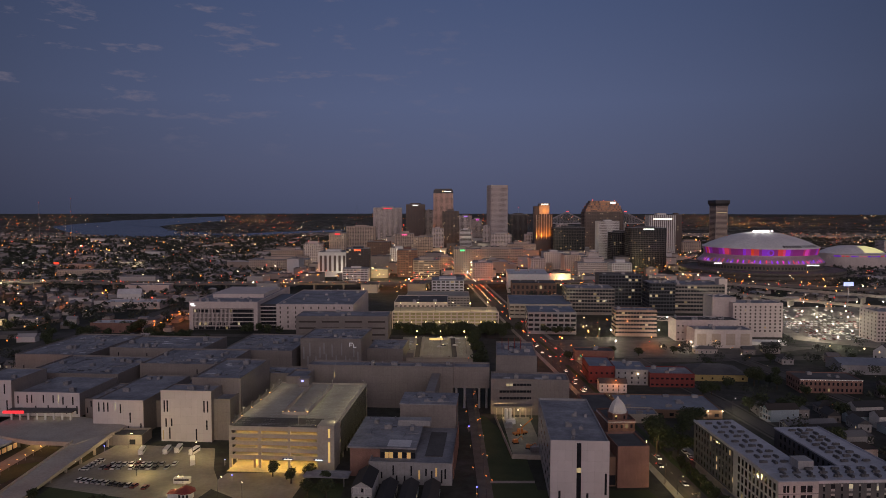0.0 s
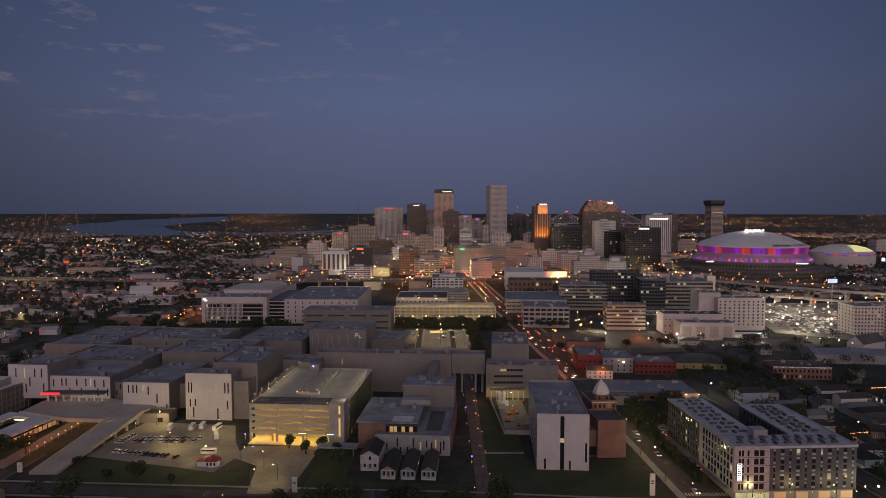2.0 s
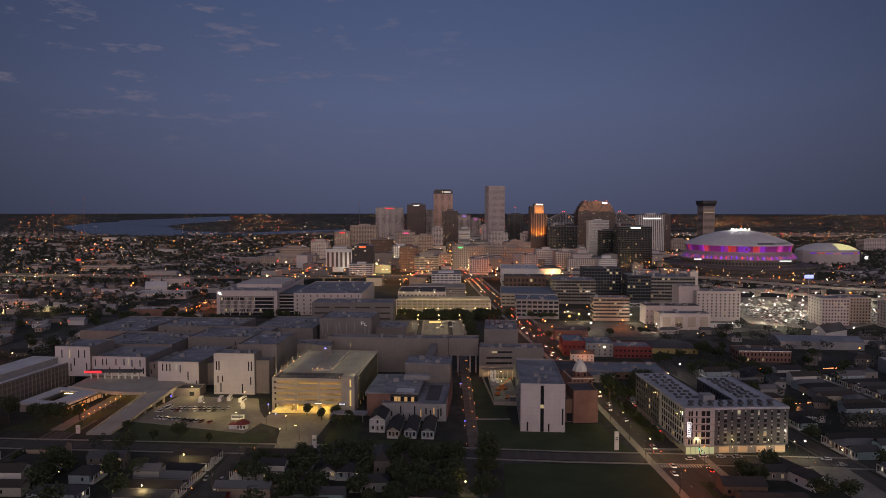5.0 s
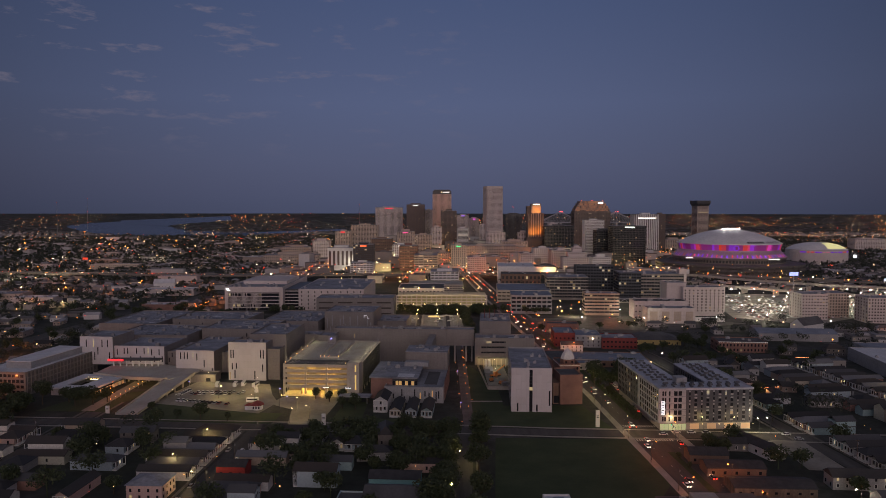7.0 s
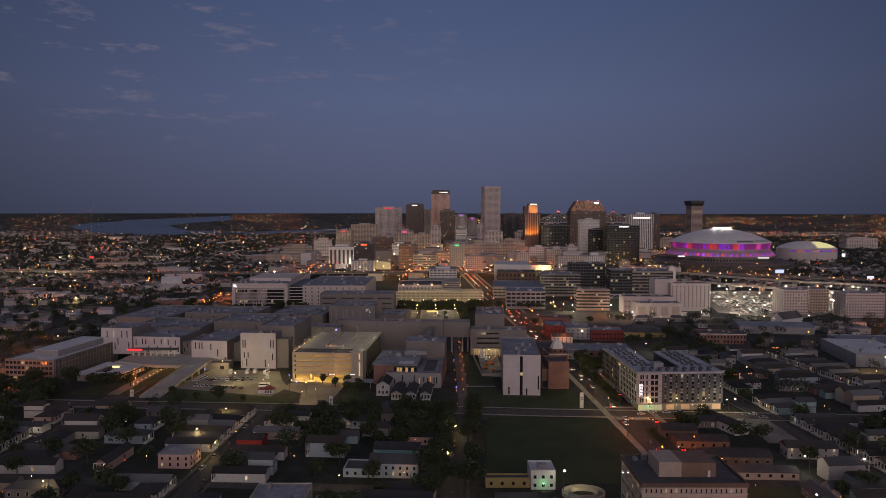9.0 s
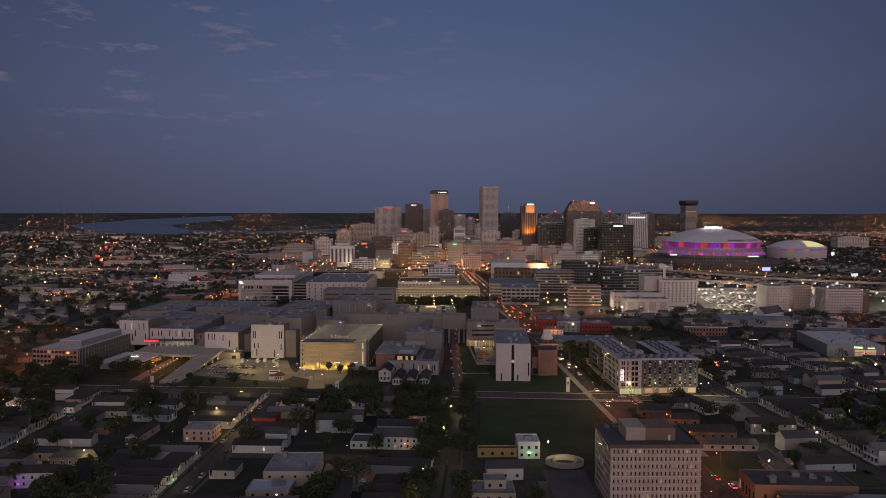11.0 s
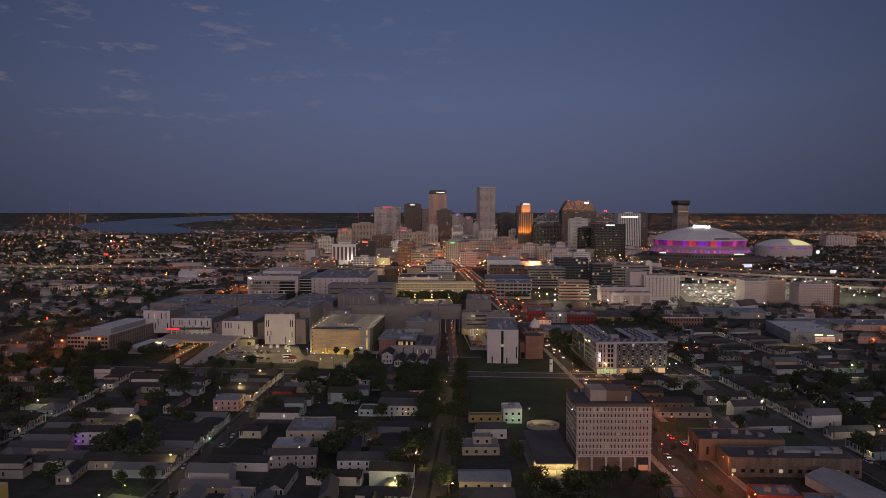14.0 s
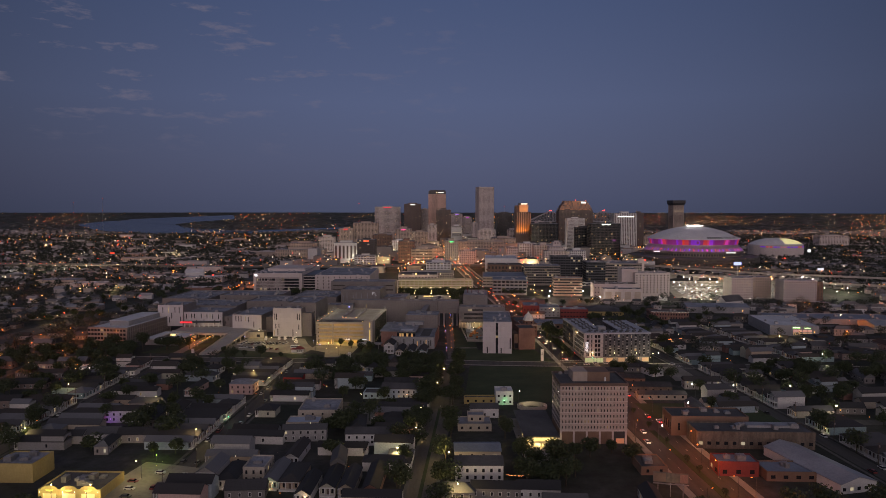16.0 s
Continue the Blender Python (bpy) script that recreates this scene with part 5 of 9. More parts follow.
for rr in (9.0, 6.0):
    part("ramp_wall", Geo().lathe([(rr, 0), (rr, 1.8), (rr - 0.4, 1.8), (rr - 0.4, 0)], 28, 0, 0, 0.8), M_CONC, th)
part("ramp_floor", Geo().lathe([(8.9, 0.3), (6.0, 0.3)], 28, 0, 0, 0.8), M_LOT, th)


# ---- plain sheds, shops and flats by plan ----
PLOTS = []


def hall(name, label, x, y, w, d, h, wall, roof, rot=0.0, form="flat", rows=1, cols=0, side=0, win=(1.2, 1.4), units=2, cat="building", rise=2.5, mat=None, base=1.2, step=None):
    """A building w wide and d deep whose front middle stands at x, y."""
    th = thing(name, label, cat, x, y, 0, rot)
    PLOTS.append((x - w / 2 - 1.5, x + w / 2 + 1.5, y - 1.5, y + d + 1.5))
    if form == "flat":
        shell(th, -w / 2, w / 2, 0, d, h, wall, roof, t=0.35, parapet=0.6)
    else:
        part("wall", Geo().box(-w / 2, w / 2, 0, d, 0, h), wall, th)
        if form == "hip":
            part("roof", Geo().hip(-w / 2, w / 2, 0, d, h, rise, 0.6), roof, th)
        elif form == "gable_x":
            part("roof", Geo().gable(-w / 2, w / 2, 0, d, h, rise, 0.4), roof, th)
            part("gable_wall", Geo().solid([(-w / 2, 0, h), (-w / 2 + 0.3, 0, h), (-w / 2 + 0.3, d, h), (-w / 2, d, h)], [(-w / 2, d / 2 - 0.05, h + rise), (-w / 2 + 0.3, d / 2 - 0.05, h + rise), (-w / 2 + 0.3, d / 2 + 0.05, h + rise), (-w / 2, d / 2 + 0.05, h + rise)]), wall, th)
        else:
            gg = Geo().gable(0, d, -w / 2, w / 2, h, rise, 0.4)
            part("roof", Geo().turned(0, 0, 0, 90, gg), roof, th)
            part("gable_wall", Geo().solid([(-w / 2, 0, h), (w / 2, 0, h), (w / 2, 0.3, h), (-w / 2, 0.3, h)], [(-0.05, 0, h + rise), (0.05, 0, h + rise), (0.05, 0.3, h + rise), (-0.05, 0.3, h + rise)]), wall, th)
    st = step or (h - base) / max(rows, 1)
    if y > 560 and rows:
        g = Geo()
        for j in range(rows):
            for i in range(cols):
                xm = -w / 2 + w * (i + 0.5) / cols
                g.box(xm - win[0] / 2, xm + win[0] / 2, -0.08, 0.1, base + st * j, base + st * j + win[1])
            for i in range(side):
                ym = d * (i + 0.5) / side
                for xs in (-w / 2, w / 2):
                    g.box(xs - 0.08, xs + 0.08, ym - win[0] / 2, ym + win[0] / 2, base + st * j, base + st * j + win[1])
        tagged(part("window_panes", g, mat or M_WINF, th), kind="stuff")
        rows = 0
    for j in range(rows):
        for i in range(cols):
            pane(th, -w / 2 + w * (i + 0.5) / cols, 0, base + st * j, win[0], win[1], "s", mat or M_WIN)
        for i in range(side):
            if x > -30:
                pane(th, -w / 2, d * (i + 0.5) / side, base + st * j, win[0], win[1], "w", mat or M_WIN)
            if x < 60:
                pane(th, w / 2, d * (i + 0.5) / side, base + st * j, win[0], win[1], "e", mat or M_WIN)
    if units and form == "flat" and min(w, d) > 8:
        roof_units(th, -w / 2 + 1, w / 2 - 1, 1, d - 1, h - 0.6, units, int(x * 3 + y))
    return th


M_METALROOF = surface("ribbed_metal_roof", (0.30, 0.31, 0.33), (0.40, 0.41, 0.44), 0.1, 1.0, 0.5, 0.3)
M_ROOFB = surface("blue_grey_roof", (0.16, 0.19, 0.25), (0.24, 0.27, 0.33), 0.08, 0.8, 0.85)
M_YEL = surface("yellow_render", (0.36, 0.29, 0.12), (0.46, 0.37, 0.16), 0.1, 1.0, 0.85)
M_TAND = surface("old_tan_brick", (0.10, 0.082, 0.066), (0.20, 0.16, 0.13), 0.2, 0.9, 0.9, streak=(0.4, 0.4, 0.08), grain=0.35)
M_HALLROOF = surface("dark_asphalt_shingles", (0.03, 0.03, 0.033), (0.055, 0.053, 0.055), 0.3, 2.0, 0.8)
M_TANP = surface("pinkish_tan_brick", (0.28, 0.20, 0.165), (0.35, 0.255, 0.21), 0.1, 1.0, 0.85)
M_CREAM = surface("cream_render", (0.36, 0.325, 0.28), (0.46, 0.42, 0.36), 0.1, 1.0, 0.85)
hall("warehouse", "long tan brick warehouse with roof vents", 163, 49, 58, 16, 8.8, M_TAND, M_ROOFD, -3, rows=1, cols=14, win=(1.8, 1.6), units=8, base=2.0)
t2 = hall("warehouse", "brown brick warehouse with tall lit windows", 148, 69, 40, 17, 10.6, M_BRICKB, M_ROOFD, -3, rows=1, cols=5, side=5, win=(1.0, 3.8), units=6, base=3.0)
part("roof_screen", Geo().box(-8, 18, 6, 12, 10, 11.2), M_METALROOF, thing("roof_monitor", "long low metal roof light on a warehouse", "roof light", 170, 51, -1.8, -3))
hall("shop", "small red-rendered corner shop with a grey roof", 139, 14, 18, 11, 6.8, M_RED, M_ROOFB, -3, rows=1, cols=3, side=2, win=(2.0, 1.8))
hall("shop", "low brick shop row with a grey roof", 160, 8, 22, 14, 4.4, M_BRICKB, M_ROOFB, -3, rows=1, cols=4, win=(2.0, 1.5))
hall("shed", "long white shed with a pale metal gable roof", 182, -4, 18, 48, 4.2, M_WHITE, M_METALROOF, 12, "gable_y", rows=1, cols=5, win=(1.6, 1.4), rise=2.6)
hall("shed", "dark low garage with a flat roof", 118 - 16, 16, 12, 16, 4.0, M_BRICKB, M_ROOFD, 0, rows=1, cols=2)
hall("shed", "dark low shed with a gabled roof", 134, 178, 26, 11, 4.0, M_BRICKB, M_HALLROOF, -3, "gable_x", rows=1, cols=5, rise=1.8)
hall("shed", "dark gabled house with an orange-lit porch", 128, 194, 18, 10, 4.4, M_BRICKB, M_HALLROOF, -3, "gable_x", rows=1, cols=4, rise=2.2)
hall("shed", "long dark shed with a low gabled roof", 141, 156, 34, 13, 3.8, M_TAND, M_HALLROOF, -3, "gable_x", rows=1, cols=7, win=(1.2, 1.0), rise=1.7)
hall("shed", "long cream shed with a grey roof", 146, 138, 30, 9, 3.4, M_CREAM, M_ROOFD, -3, "gable_x", rows=1, cols=6, rise=1.4)
hall("garage", "white gabled building washed by orange light", 163, 199, 9, 25, 4.6, M_WHITE, M_HALLROOF, 18, "gable_y", rows=1, cols=2, side=4, rise=2.2)
hall("villa", "white two-storey house with lit porch lamps", 23, 9, 21, 12, 7.4, M_WHITE, M_ROOFD, 0, "gable_x", rows=2, cols=6, win=(1.1, 1.6), rise=2.2)
hall("house", "low house with a faded blue roof", 24, 36, 22, 13, 4.0, M_CREAM, M_ROOFB, 0, "gable_x", rows=1, cols=4, rise=1.6)
hall("cottage", "cream stepped cottage with a flat roof", 25, 78, 18, 14, 4.1, M_CREAM, M_ROOF, 0, rows=1, cols=4, units=0)
hall("cottage", "cream upper floor of a stepped cottage", 26, 84, 9, 8, 7.2, M_CREAM, M_ROOF, 0, rows=2, cols=2, units=0)
hall("cottage", "white low house with a dark roof", 32, 102, 16, 10, 5.4, M_WHITE, M_ROOFD, 0, "gable_x", rows=1, cols=3, rise=1.8)
hall("house", "white square house with a green porch lamp", 46, 128, 10.5, 12, 8.4, M_WHITE, M_ROOFW, 0, rows=2, cols=3, units=1)
hall("cabin", "long yellow cabin with dark windows", 31, 130, 19, 5, 4.4, M_YEL, M_ROOFD, 0, rows=1, cols=4, units=0)
hall("workshop", "white flat-roofed workshop with small windows", -62, 95, 22, 24, 6.9, M_CREAM, M_ROOF, 0, rows=2, cols=4, side=3, win=(1.0, 1.0))
hall("workshop", "low workshop with a pale blue roof", -68, 82, 18, 12, 4.0, M_CREAM, surface("pale_blue_roof", (0.34, 0.40, 0.52), (0.44, 0.50, 0.62), 0.1, 1, 0.8), 0, rows=1, cols=3)
hall("terrace", "white two-storey terrace with a dark roof", -30, 56, 23, 10, 6.0, M_WHITE, M_ROOFD, 0, "gable_x", rows=2, cols=6, win=(0.9, 1.3), rise=2.0)
hall("guest_house", "cream two-storey house with arched windows and a flat roof", -75, 8, 9.5, 15, 7.4, M_CREAM, M_ROOF, -3, rows=2, cols=3, side=4, win=(0.9, 1.6), units=1)
st = hall("corner_store", "yellow-lit corner store with bright shop signs", -146, -8, 26, 20, 4.4, M_YEL, M_ROOFD, -2, rows=0, cols=0, units=7)
for i, c in enumerate(((0.62, 0.85, 0.12), (0.95, 0.80, 0.15), (0.62, 0.85, 0.12))):
    part("sign_gable", Geo().prism([(-8.2 + 8 * i + 3.4 * math.cos(a * math.pi / 8), 1.7 * math.sin(a * math.pi / 8)) for a in range(9)], 0, 0.4), M_YEL, st, "arched sign gable", at=pose(0, 0.2, 4.2, 90, 0, 0))
    part("shop_sign", Geo().lathe([(1.7, 0), (1.7, 0.15), (0.05, 0.15)], 16, 0, 0, 0.5), lamp_glow("shop_sign_%d" % i, c, 0.9, True), st, "oval lit shop sign", at=pose(-8.2 + 8 * i, 0.0, 4.4, 90, 0, 0))
    part("shop_front", Geo().box(-11 + 8 * i, -5.5 + 8 * i, -0.08, 0.0, 0.4, 2.6), M_DIMBAY, st)
for i in range(6):
    part("eave_lamp", Geo().gem(-12 + 4.8 * i, -0.5, 3.4, 0.2), lamp_glow("store_lamp_%d" % i, (1.0, 0.86, 0.5), 9.0), st, "small warm lamp")
    if i % 2 == 0:
        lm = new("store_light", bpy.data.lights.new("store_light", "POINT"))
        lm.data.energy, lm.data.color, lm.data.shadow_soft_size = 300, (1.0, 0.76, 0.30), 0.2
        lm.location = (-146 - 12 + 4.8 * i, -9.6, 3.2)
hall("warehouse", "tall ochre-walled warehouse with a grey roof", -180, 10, 18, 16, 8.5, M_YEL, M_ROOF, -2, rows=1, cols=0, units=4)
hall("corner_house", "pink two-storey corner house with a hipped roof", -121, 153, 15, 13, 6.8, surface("faded_pink_render", (0.50, 0.34, 0.31), (0.58, 0.41, 0.37), 0.1, 1, 0.85), M_ROOF, -3, "hip", rows=2, cols=4, side=4, win=(0.9, 1.4), rise=2.2)
hall("shop_row", "pale blue two-storey shop row with a dark roof", -19, 141, 22, 13, 6.6, surface("pale_blue_boards", (0.36, 0.44, 0.50), (0.44, 0.52, 0.58), 0.1, 1, 0.85), M_ROOFD, -4, "gable_x", rows=2, cols=7, win=(0.9, 1.4), rise=2.2)
hall("shop_row", "low pale blue annex with a flat roof", -36, 142, 11, 12, 4.0, surface("faded_blue_boards", (0.32, 0.42, 0.48), (0.40, 0.50, 0.56), 0.1, 1, 0.85), M_ROOFD, -4, rows=1, cols=3, units=0)
hall("house", "teal timber house with a dark roof", -19, 164, 22, 10, 5.0, surface("teal_boards", (0.16, 0.34, 0.36), (0.22, 0.42, 0.44), 0.1, 1, 0.85), M_HALLROOF, -4, "gable_x", rows=1, cols=5, rise=2.0)
hall("house", "deep red timber house with a dark roof", -93, 178, 13, 9, 5.2, surface("deep_red_boards", (0.30, 0.035, 0.03), (0.38, 0.05, 0.045), 0.1, 1, 0.85), M_HALLROOF, -3, "gable_x", rows=1, cols=3, rise=1.8)
hall("garage", "floodlit white box building by a car park", -247, 208, 12.5, 11, 5.0, M_WHITE, M_ROOFW, -3, rows=0, cols=0, units=0)
hall("motel", "long low white building with lamps under its eaves", -224, 205, 26, 8, 3.6, M_WHITE, M_ROOFD, -3, "gable_x", rows=1, cols=7, win=(0.9, 1.2), rise=1.5)
hall("shop", "low shop with orange-lit windows under trees", -288, 250, 24, 14, 4.6, M_BRICKB, M_ROOFD, -3, rows=1, cols=7, win=(2.2, 1.6), mat=lamp_glow("orange_shop_glow", (1.0, 0.36, 0.08), 0.35, True))
hall("school", "long tan school wing with a flat roof", -575, 770, 60, 34, 11, M_TAN, M_ROOF, 4, rows=2, cols=14, win=(2.2, 1.4), units=6)
hall("school", "lower white school wing with a flat roof", -520, 756, 52, 26, 8, M_STONE, M_ROOFW, 4, rows=1, cols=10, win=(2.2, 1.4), units=4)
hall("mural_building", "pink brick building with a dark painted gable", -326, 676, 40, 22, 10, M_BRICK, M_ROOFW, -3, rows=1, cols=6, win=(1.4, 1.4), units=3)
hall("church", "white church with a steep roof among houses", -416, 920, 30, 16, 9, M_WHITE, M_ROOFW, 12, "gable_x", rows=1, cols=6, win=(1.0, 3.0), rise=6)
hall("warehouse", "long white warehouse with a flat roof", -378, 838, 70, 30, 9, M_STONE, M_ROOFW, 2, rows=0, cols=0, units=5)
hall("warehouse", "pale warehouse by the elevated road", -430, 1010, 62, 26, 11, M_STONE, M_ROOF, 4, rows=1, cols=8, win=(3, 2), units=4)
hall("apartments", "long pale apartment range among trees", -640, 1240, 90, 26, 13, M_TAN, M_ROOF, 8, rows=3, cols=22, win=(1.6, 1.4), units=4)
hall("shop", "flat-roofed shop along the avenue", 133, 396, 58, 34, 5.0, M_BRICKB, M_ROOFB, -3, rows=1, cols=9, win=(2.4, 1.8), units=8)
hall("shop", "white low shop with a blue roof", 113, 386, 18, 14, 5.4, M_CREAM, M_ROOFB, -3, rows=1, cols=3, units=2)
hall("flats", "red and grey three-storey building", 111, 476, 18, 32, 12.4, M_RED, M_ROOFB, -4, rows=2, cols=5, side=8, win=(1.3, 1.3), units=3)
hall("flats", "pale grey three-storey middle building", 131, 472, 22.5, 28, 11, M_PLAIN, M_ROOFB, -4, rows=3, cols=5, win=(1.0, 1.4), units=4)
hall("flats", "red three-storey building with a white band of windows", 157, 466, 30, 22, 9.6, M_RED, M_ROOF, -4, rows=2, cols=9, win=(1.8, 1.2), units=4)
hall("shop", "orange brick shop with a flat roof", 122, 546, 31, 14, 9, M_BRICK, M_ROOFD, -4, rows=1, cols=5, win=(2, 2))
hall("house", "white two-storey house with a dark roof", 113, 452, 18, 9, 6.4, M_WHITE, M_ROOFD, -4, "gable_x", rows=2, cols=5, win=(0.8, 1.2), rise=2.4)
hall("hall", "low hall with a broad dark hipped roof and lit wall", 195, 483, 42, 30, 4.6, M_YEL, M_ROOFD, -4, "hip", rows=1, cols=6, rise=5)
bb = hall("brick_hotel", "red-brick block with white lit window heads", 257, 450, 40, 22, 9.3, M_BRICK, M_ROOFD, -5, rows=2, cols=14, side=6, win=(1.2, 2.0), units=3)
for i in range(26):
    part("eave_lamp", Geo().gem(-19.5 + 1.56 * i, -0.3, 8.6, 0.16), lamp_glow("eave_lamp_%d" % i, (1.0, 0.78, 0.62), 1.2), bb)
part("cornice", Geo().box(-20.2, 20.2, -0.25, 0, 8.7, 9.2), M_WHITE, bb, "white cornice")
M_PINKBAY = lamp_glow("pink_bay", (1.0, 0.52, 0.42), 0.30, True)
sh = hall("depot", "large grey shed with a green-lit sign and glazed front", 343, 356, 44, 66, 10, M_PLAIN, M_ROOFW, -8, rows=0, cols=0, units=6)
for i in range(4):
    pane(sh, 1 + 4.2 * i, 0, 1.0, 3.8, 2.6, "s", M_BAY, "shop_window")
    pane(sh, 1 + 4.2 * i, 0, 4.0, 3.8, 2.2, "s", M_PINKBAY, "shop_window")
part("lit_sign", Geo().box(-1.5, 5.0, -0.2, -0.02, 7.4, 8.6).box(9, 14, -0.2, -0.02, 7.4, 8.0), lamp_glow("green_sign", (0.55, 1.0, 0.35), 2.2), sh, "green lit sign")
hall("depot", "very long low shed with a dark metal roof", 420, 420, 130, 40, 6, M_PLAIN, M_ROOFB, -6, rows=0, units=8)
hall("depot", "long shed with a ribbed metal roof", 330, 500, 70, 26, 7, M_PLAIN, M_ROOFB, -6, "gable_x", rows=0, rise=3)
hall("depot", "grey shed with a shallow roof", 460, 370, 60, 34, 7, M_CREAM, M_METALROOF, -6, "gable_x", rows=0, rise=2.5)
ch = hall("church", "white church with a steep dark roof", 352, 545, 14, 34, 8, M_WHITE, M_ROOFD, -60, "gable_y", rows=1, cols=3, side=6, rise=6, win=(1, 3))
for x, y, w, d, h, wm, nm in ((414, 626, 28, 30, 28.5, M_STONE, "white end wall"), (444, 640, 31, 26, 28, M_TAN, "brown grid front"), (478, 600, 42, 26, 27.5, M_STONE, "white grid front")):
    hall("flats", "eight-storey apartment slab with a %s" % nm, x, y, w, d, h, wm, M_ROOF, -3, rows=8, cols=int(w / 3), side=5, win=(1.5, 1.6), units=3, base=1.4)
hall("flats", "brown end block beside white flats", 505, 606, 12, 22, 25, M_BRICKB, M_ROOFD, -3, rows=6, cols=3, win=(1.2, 1.4))
wh = hall("hospital", "white eight-storey slab with square dark windows", 302, 653, 47, 24, 33, M_STONE, M_ROOF, -2, rows=8, cols=10, win=(1.5, 1.7), base=5.2, step=3.3)
hall("hospital", "blank pale stair tower beside a slab", 274, 664, 22, 26, 37, M_STONE, M_ROOF, -2)
hall("hospital", "blank white windowless block with recessed panels", 247, 599, 50, 22, 16.7, M_STONE, M_ROOF, -2, rows=1, cols=4, win=(8, 10), mat=M_TAN, base=3, units=6)
hall("hospital", "three-storey pale clinic with roof plant", 246, 632, 58, 24, 20, M_STONE, M_ROOFD, -2, rows=3, cols=14, win=(1.4, 1.3), units=8)
hall("tent", "long white flat canopy by a clinic", 292, 612, 34, 10, 3.6, M_WHITE, M_WHITE, -2, units=0)
hall("office", "tan office with bands of lit windows", 187, 657, 39, 20, 25.5, M_TANP, M_ROOF, -3, rows=6, cols=14, side=6, win=(2.6, 1.7), base=3, units=4, mat=M_WINO)
sk = thing("skywalk", "enclosed truss skywalk between two buildings", "bridge", 235, 668, 0)
part("deck", Geo().box(-30, 30, -1.6, 1.6, 13.4, 14), M_CONC, sk)
part("roof", Geo().box(-30, 30, -1.7, 1.7, 17.4, 17.8), M_WHITE, sk)
for i in range(12):
    part("brace", Geo().beam((-30 + 5 * i, -1.6, 14.2 if i % 2 else 17.4), (-25 + 5 * i, -1.6, 17.4 if i % 2 else 14.2), 0.25, 0.4), M_WHITE, sk)
part("pier", Geo().box(-8, -6.5, -1.2, 1.2, 0, 13.4).box(-3, -1.5, -1.2, 1.2, 0, 13.4), M_CONC, sk)
hall("office", "low grey office with a glass corner", 108, 669, 47, 46, 21.8, M_PLAIN, M_ROOFB, -4, rows=4, cols=8, side=8, win=(4.6, 2.4), base=3.4, units=6, mat=M_WINO)
hall("office", "dark office with bands of glass", 173, 794, 55, 44, 31, M_TAUPE, M_ROOF, -4, rows=7, cols=16, side=10, win=(3.1, 2.2), base=3.2, units=6, mat=M_WINO)
hall("office", "dark glass medical office block", 260, 805, 30, 38, 36, M_CHAR, M_ROOF, -4, rows=8, cols=9, side=8, win=(2.9, 2.6), base=3.2, units=4, mat=M_WINO)
hall("office", "grey office with concrete bands", 304, 805, 57, 55, 34, M_TAUPE, M_ROOF, -4, rows=7, cols=16, win=(3.2, 2.2), base=3.2, units=10, mat=M_WINO)
hall("office", "pale blank service tower", 334, 812, 10, 14, 40, M_STONE, M_ROOF, -4)
hall("office", "dark bulky office tower with lit panes", 222, 850, 52, 30, 42, M_CHAR, M_ROOFD, -4, rows=9, cols=13, win=(3.2, 2.6), base=4, units=5, mat=M_WINO)
hall("garage", "flat parking deck with a blue-grey roof", 112, 770, 70, 84, 16, M_CONC, M_ROOFB, -4, rows=3, cols=12, win=(4.6, 1.6), base=3, units=0)
hall("library", "long white box on a brown base", 128, 1003, 60, 90, 28, M_WHITE, M_ROOFW, -4, rows=1, cols=0, units=6)
hall("hall", "brown brick hall before a white box", 130, 955, 62, 44, 20, M_BRICKB, M_ROOFD, -4, rows=2, cols=10, win=(3.2, 4.5), base=4, units=3)


# ---- second hospital and its garages ----
th = thing("medical_centre", "white medical centre with vertical fins and lit floors", "building", -219, 691, 0, -1.0)
part("core", Geo().box(-33.6, 33.6, 0.8, 140, 0, 27.6), M_DARK, th)
part("top_band", Geo().box(-34.5, 34.5, -0.3, 1.0, 22.6, 29), M_STONE, th)
part("side_wall", Geo().box(33.7, 34.5, 1, 140, 6, 29).box(-34.5, -33.7, 1, 140, 0, 29), M_STONE, th)
part("roof", Geo().box(-33.6, 33.6, 1.0, 140, 27.6, 28), M_ROOF, th)
part("roof_storey", Geo().box(-24, 30, 40, 110, 28, 32), M_STONE, th)
part("end_pier", Geo().box(-34.5, -30.5, -0.3, 0.9, 0, 22.6).box(30.5, 34.5, -0.3, 0.9, 0, 22.6), M_STONE, th)
for j in range(5):
    for i in range(24):
        pane(th, -29 + 2.45 * i, 0.7, 1.0 + 4.3 * j, 2.1, 2.7, "s", M_WIN)
    part("floor_band", shared(("floor_band", "mc"), lambda: Geo().box(-30.5, 30.5, 0.2, 0.85, 0, 0.9), M_STONE), M_STONE, th, at=pose(0, 0, 4.0 + 4.3 * j))
r = random.Random(11)
for i in range(30):
    h = r.choice((8, 11, 14, 17))
    part("fin", Geo().box(-29.8 + 1.32 * i, -29.2 + 1.32 * i, -0.5, 0.25, r.uniform(0.5, 21.5 - h), 22 if r.random() < 0.5 else 18), M_STONE, th)
part("lit_sign", Geo().box(-33, -29.5, -0.5, -0.32, 25.6, 27.2).box(-31.8, -28.2, -0.5, -0.32, 24.4, 25.3), lamp_glow("white_sign", (0.95, 0.97, 1.0), 1.6), th, "white lit sign")
roof_units(th, -30, 30, 4, 38, 28, 12, 219)
th = thing("medical_centre", "glazed hospital link with lit floors", "building", -176, 700, 0, -1.0)
part("core", Geo().box(-10, 10, 0.6, 90, 0, 25), M_DARK, th)
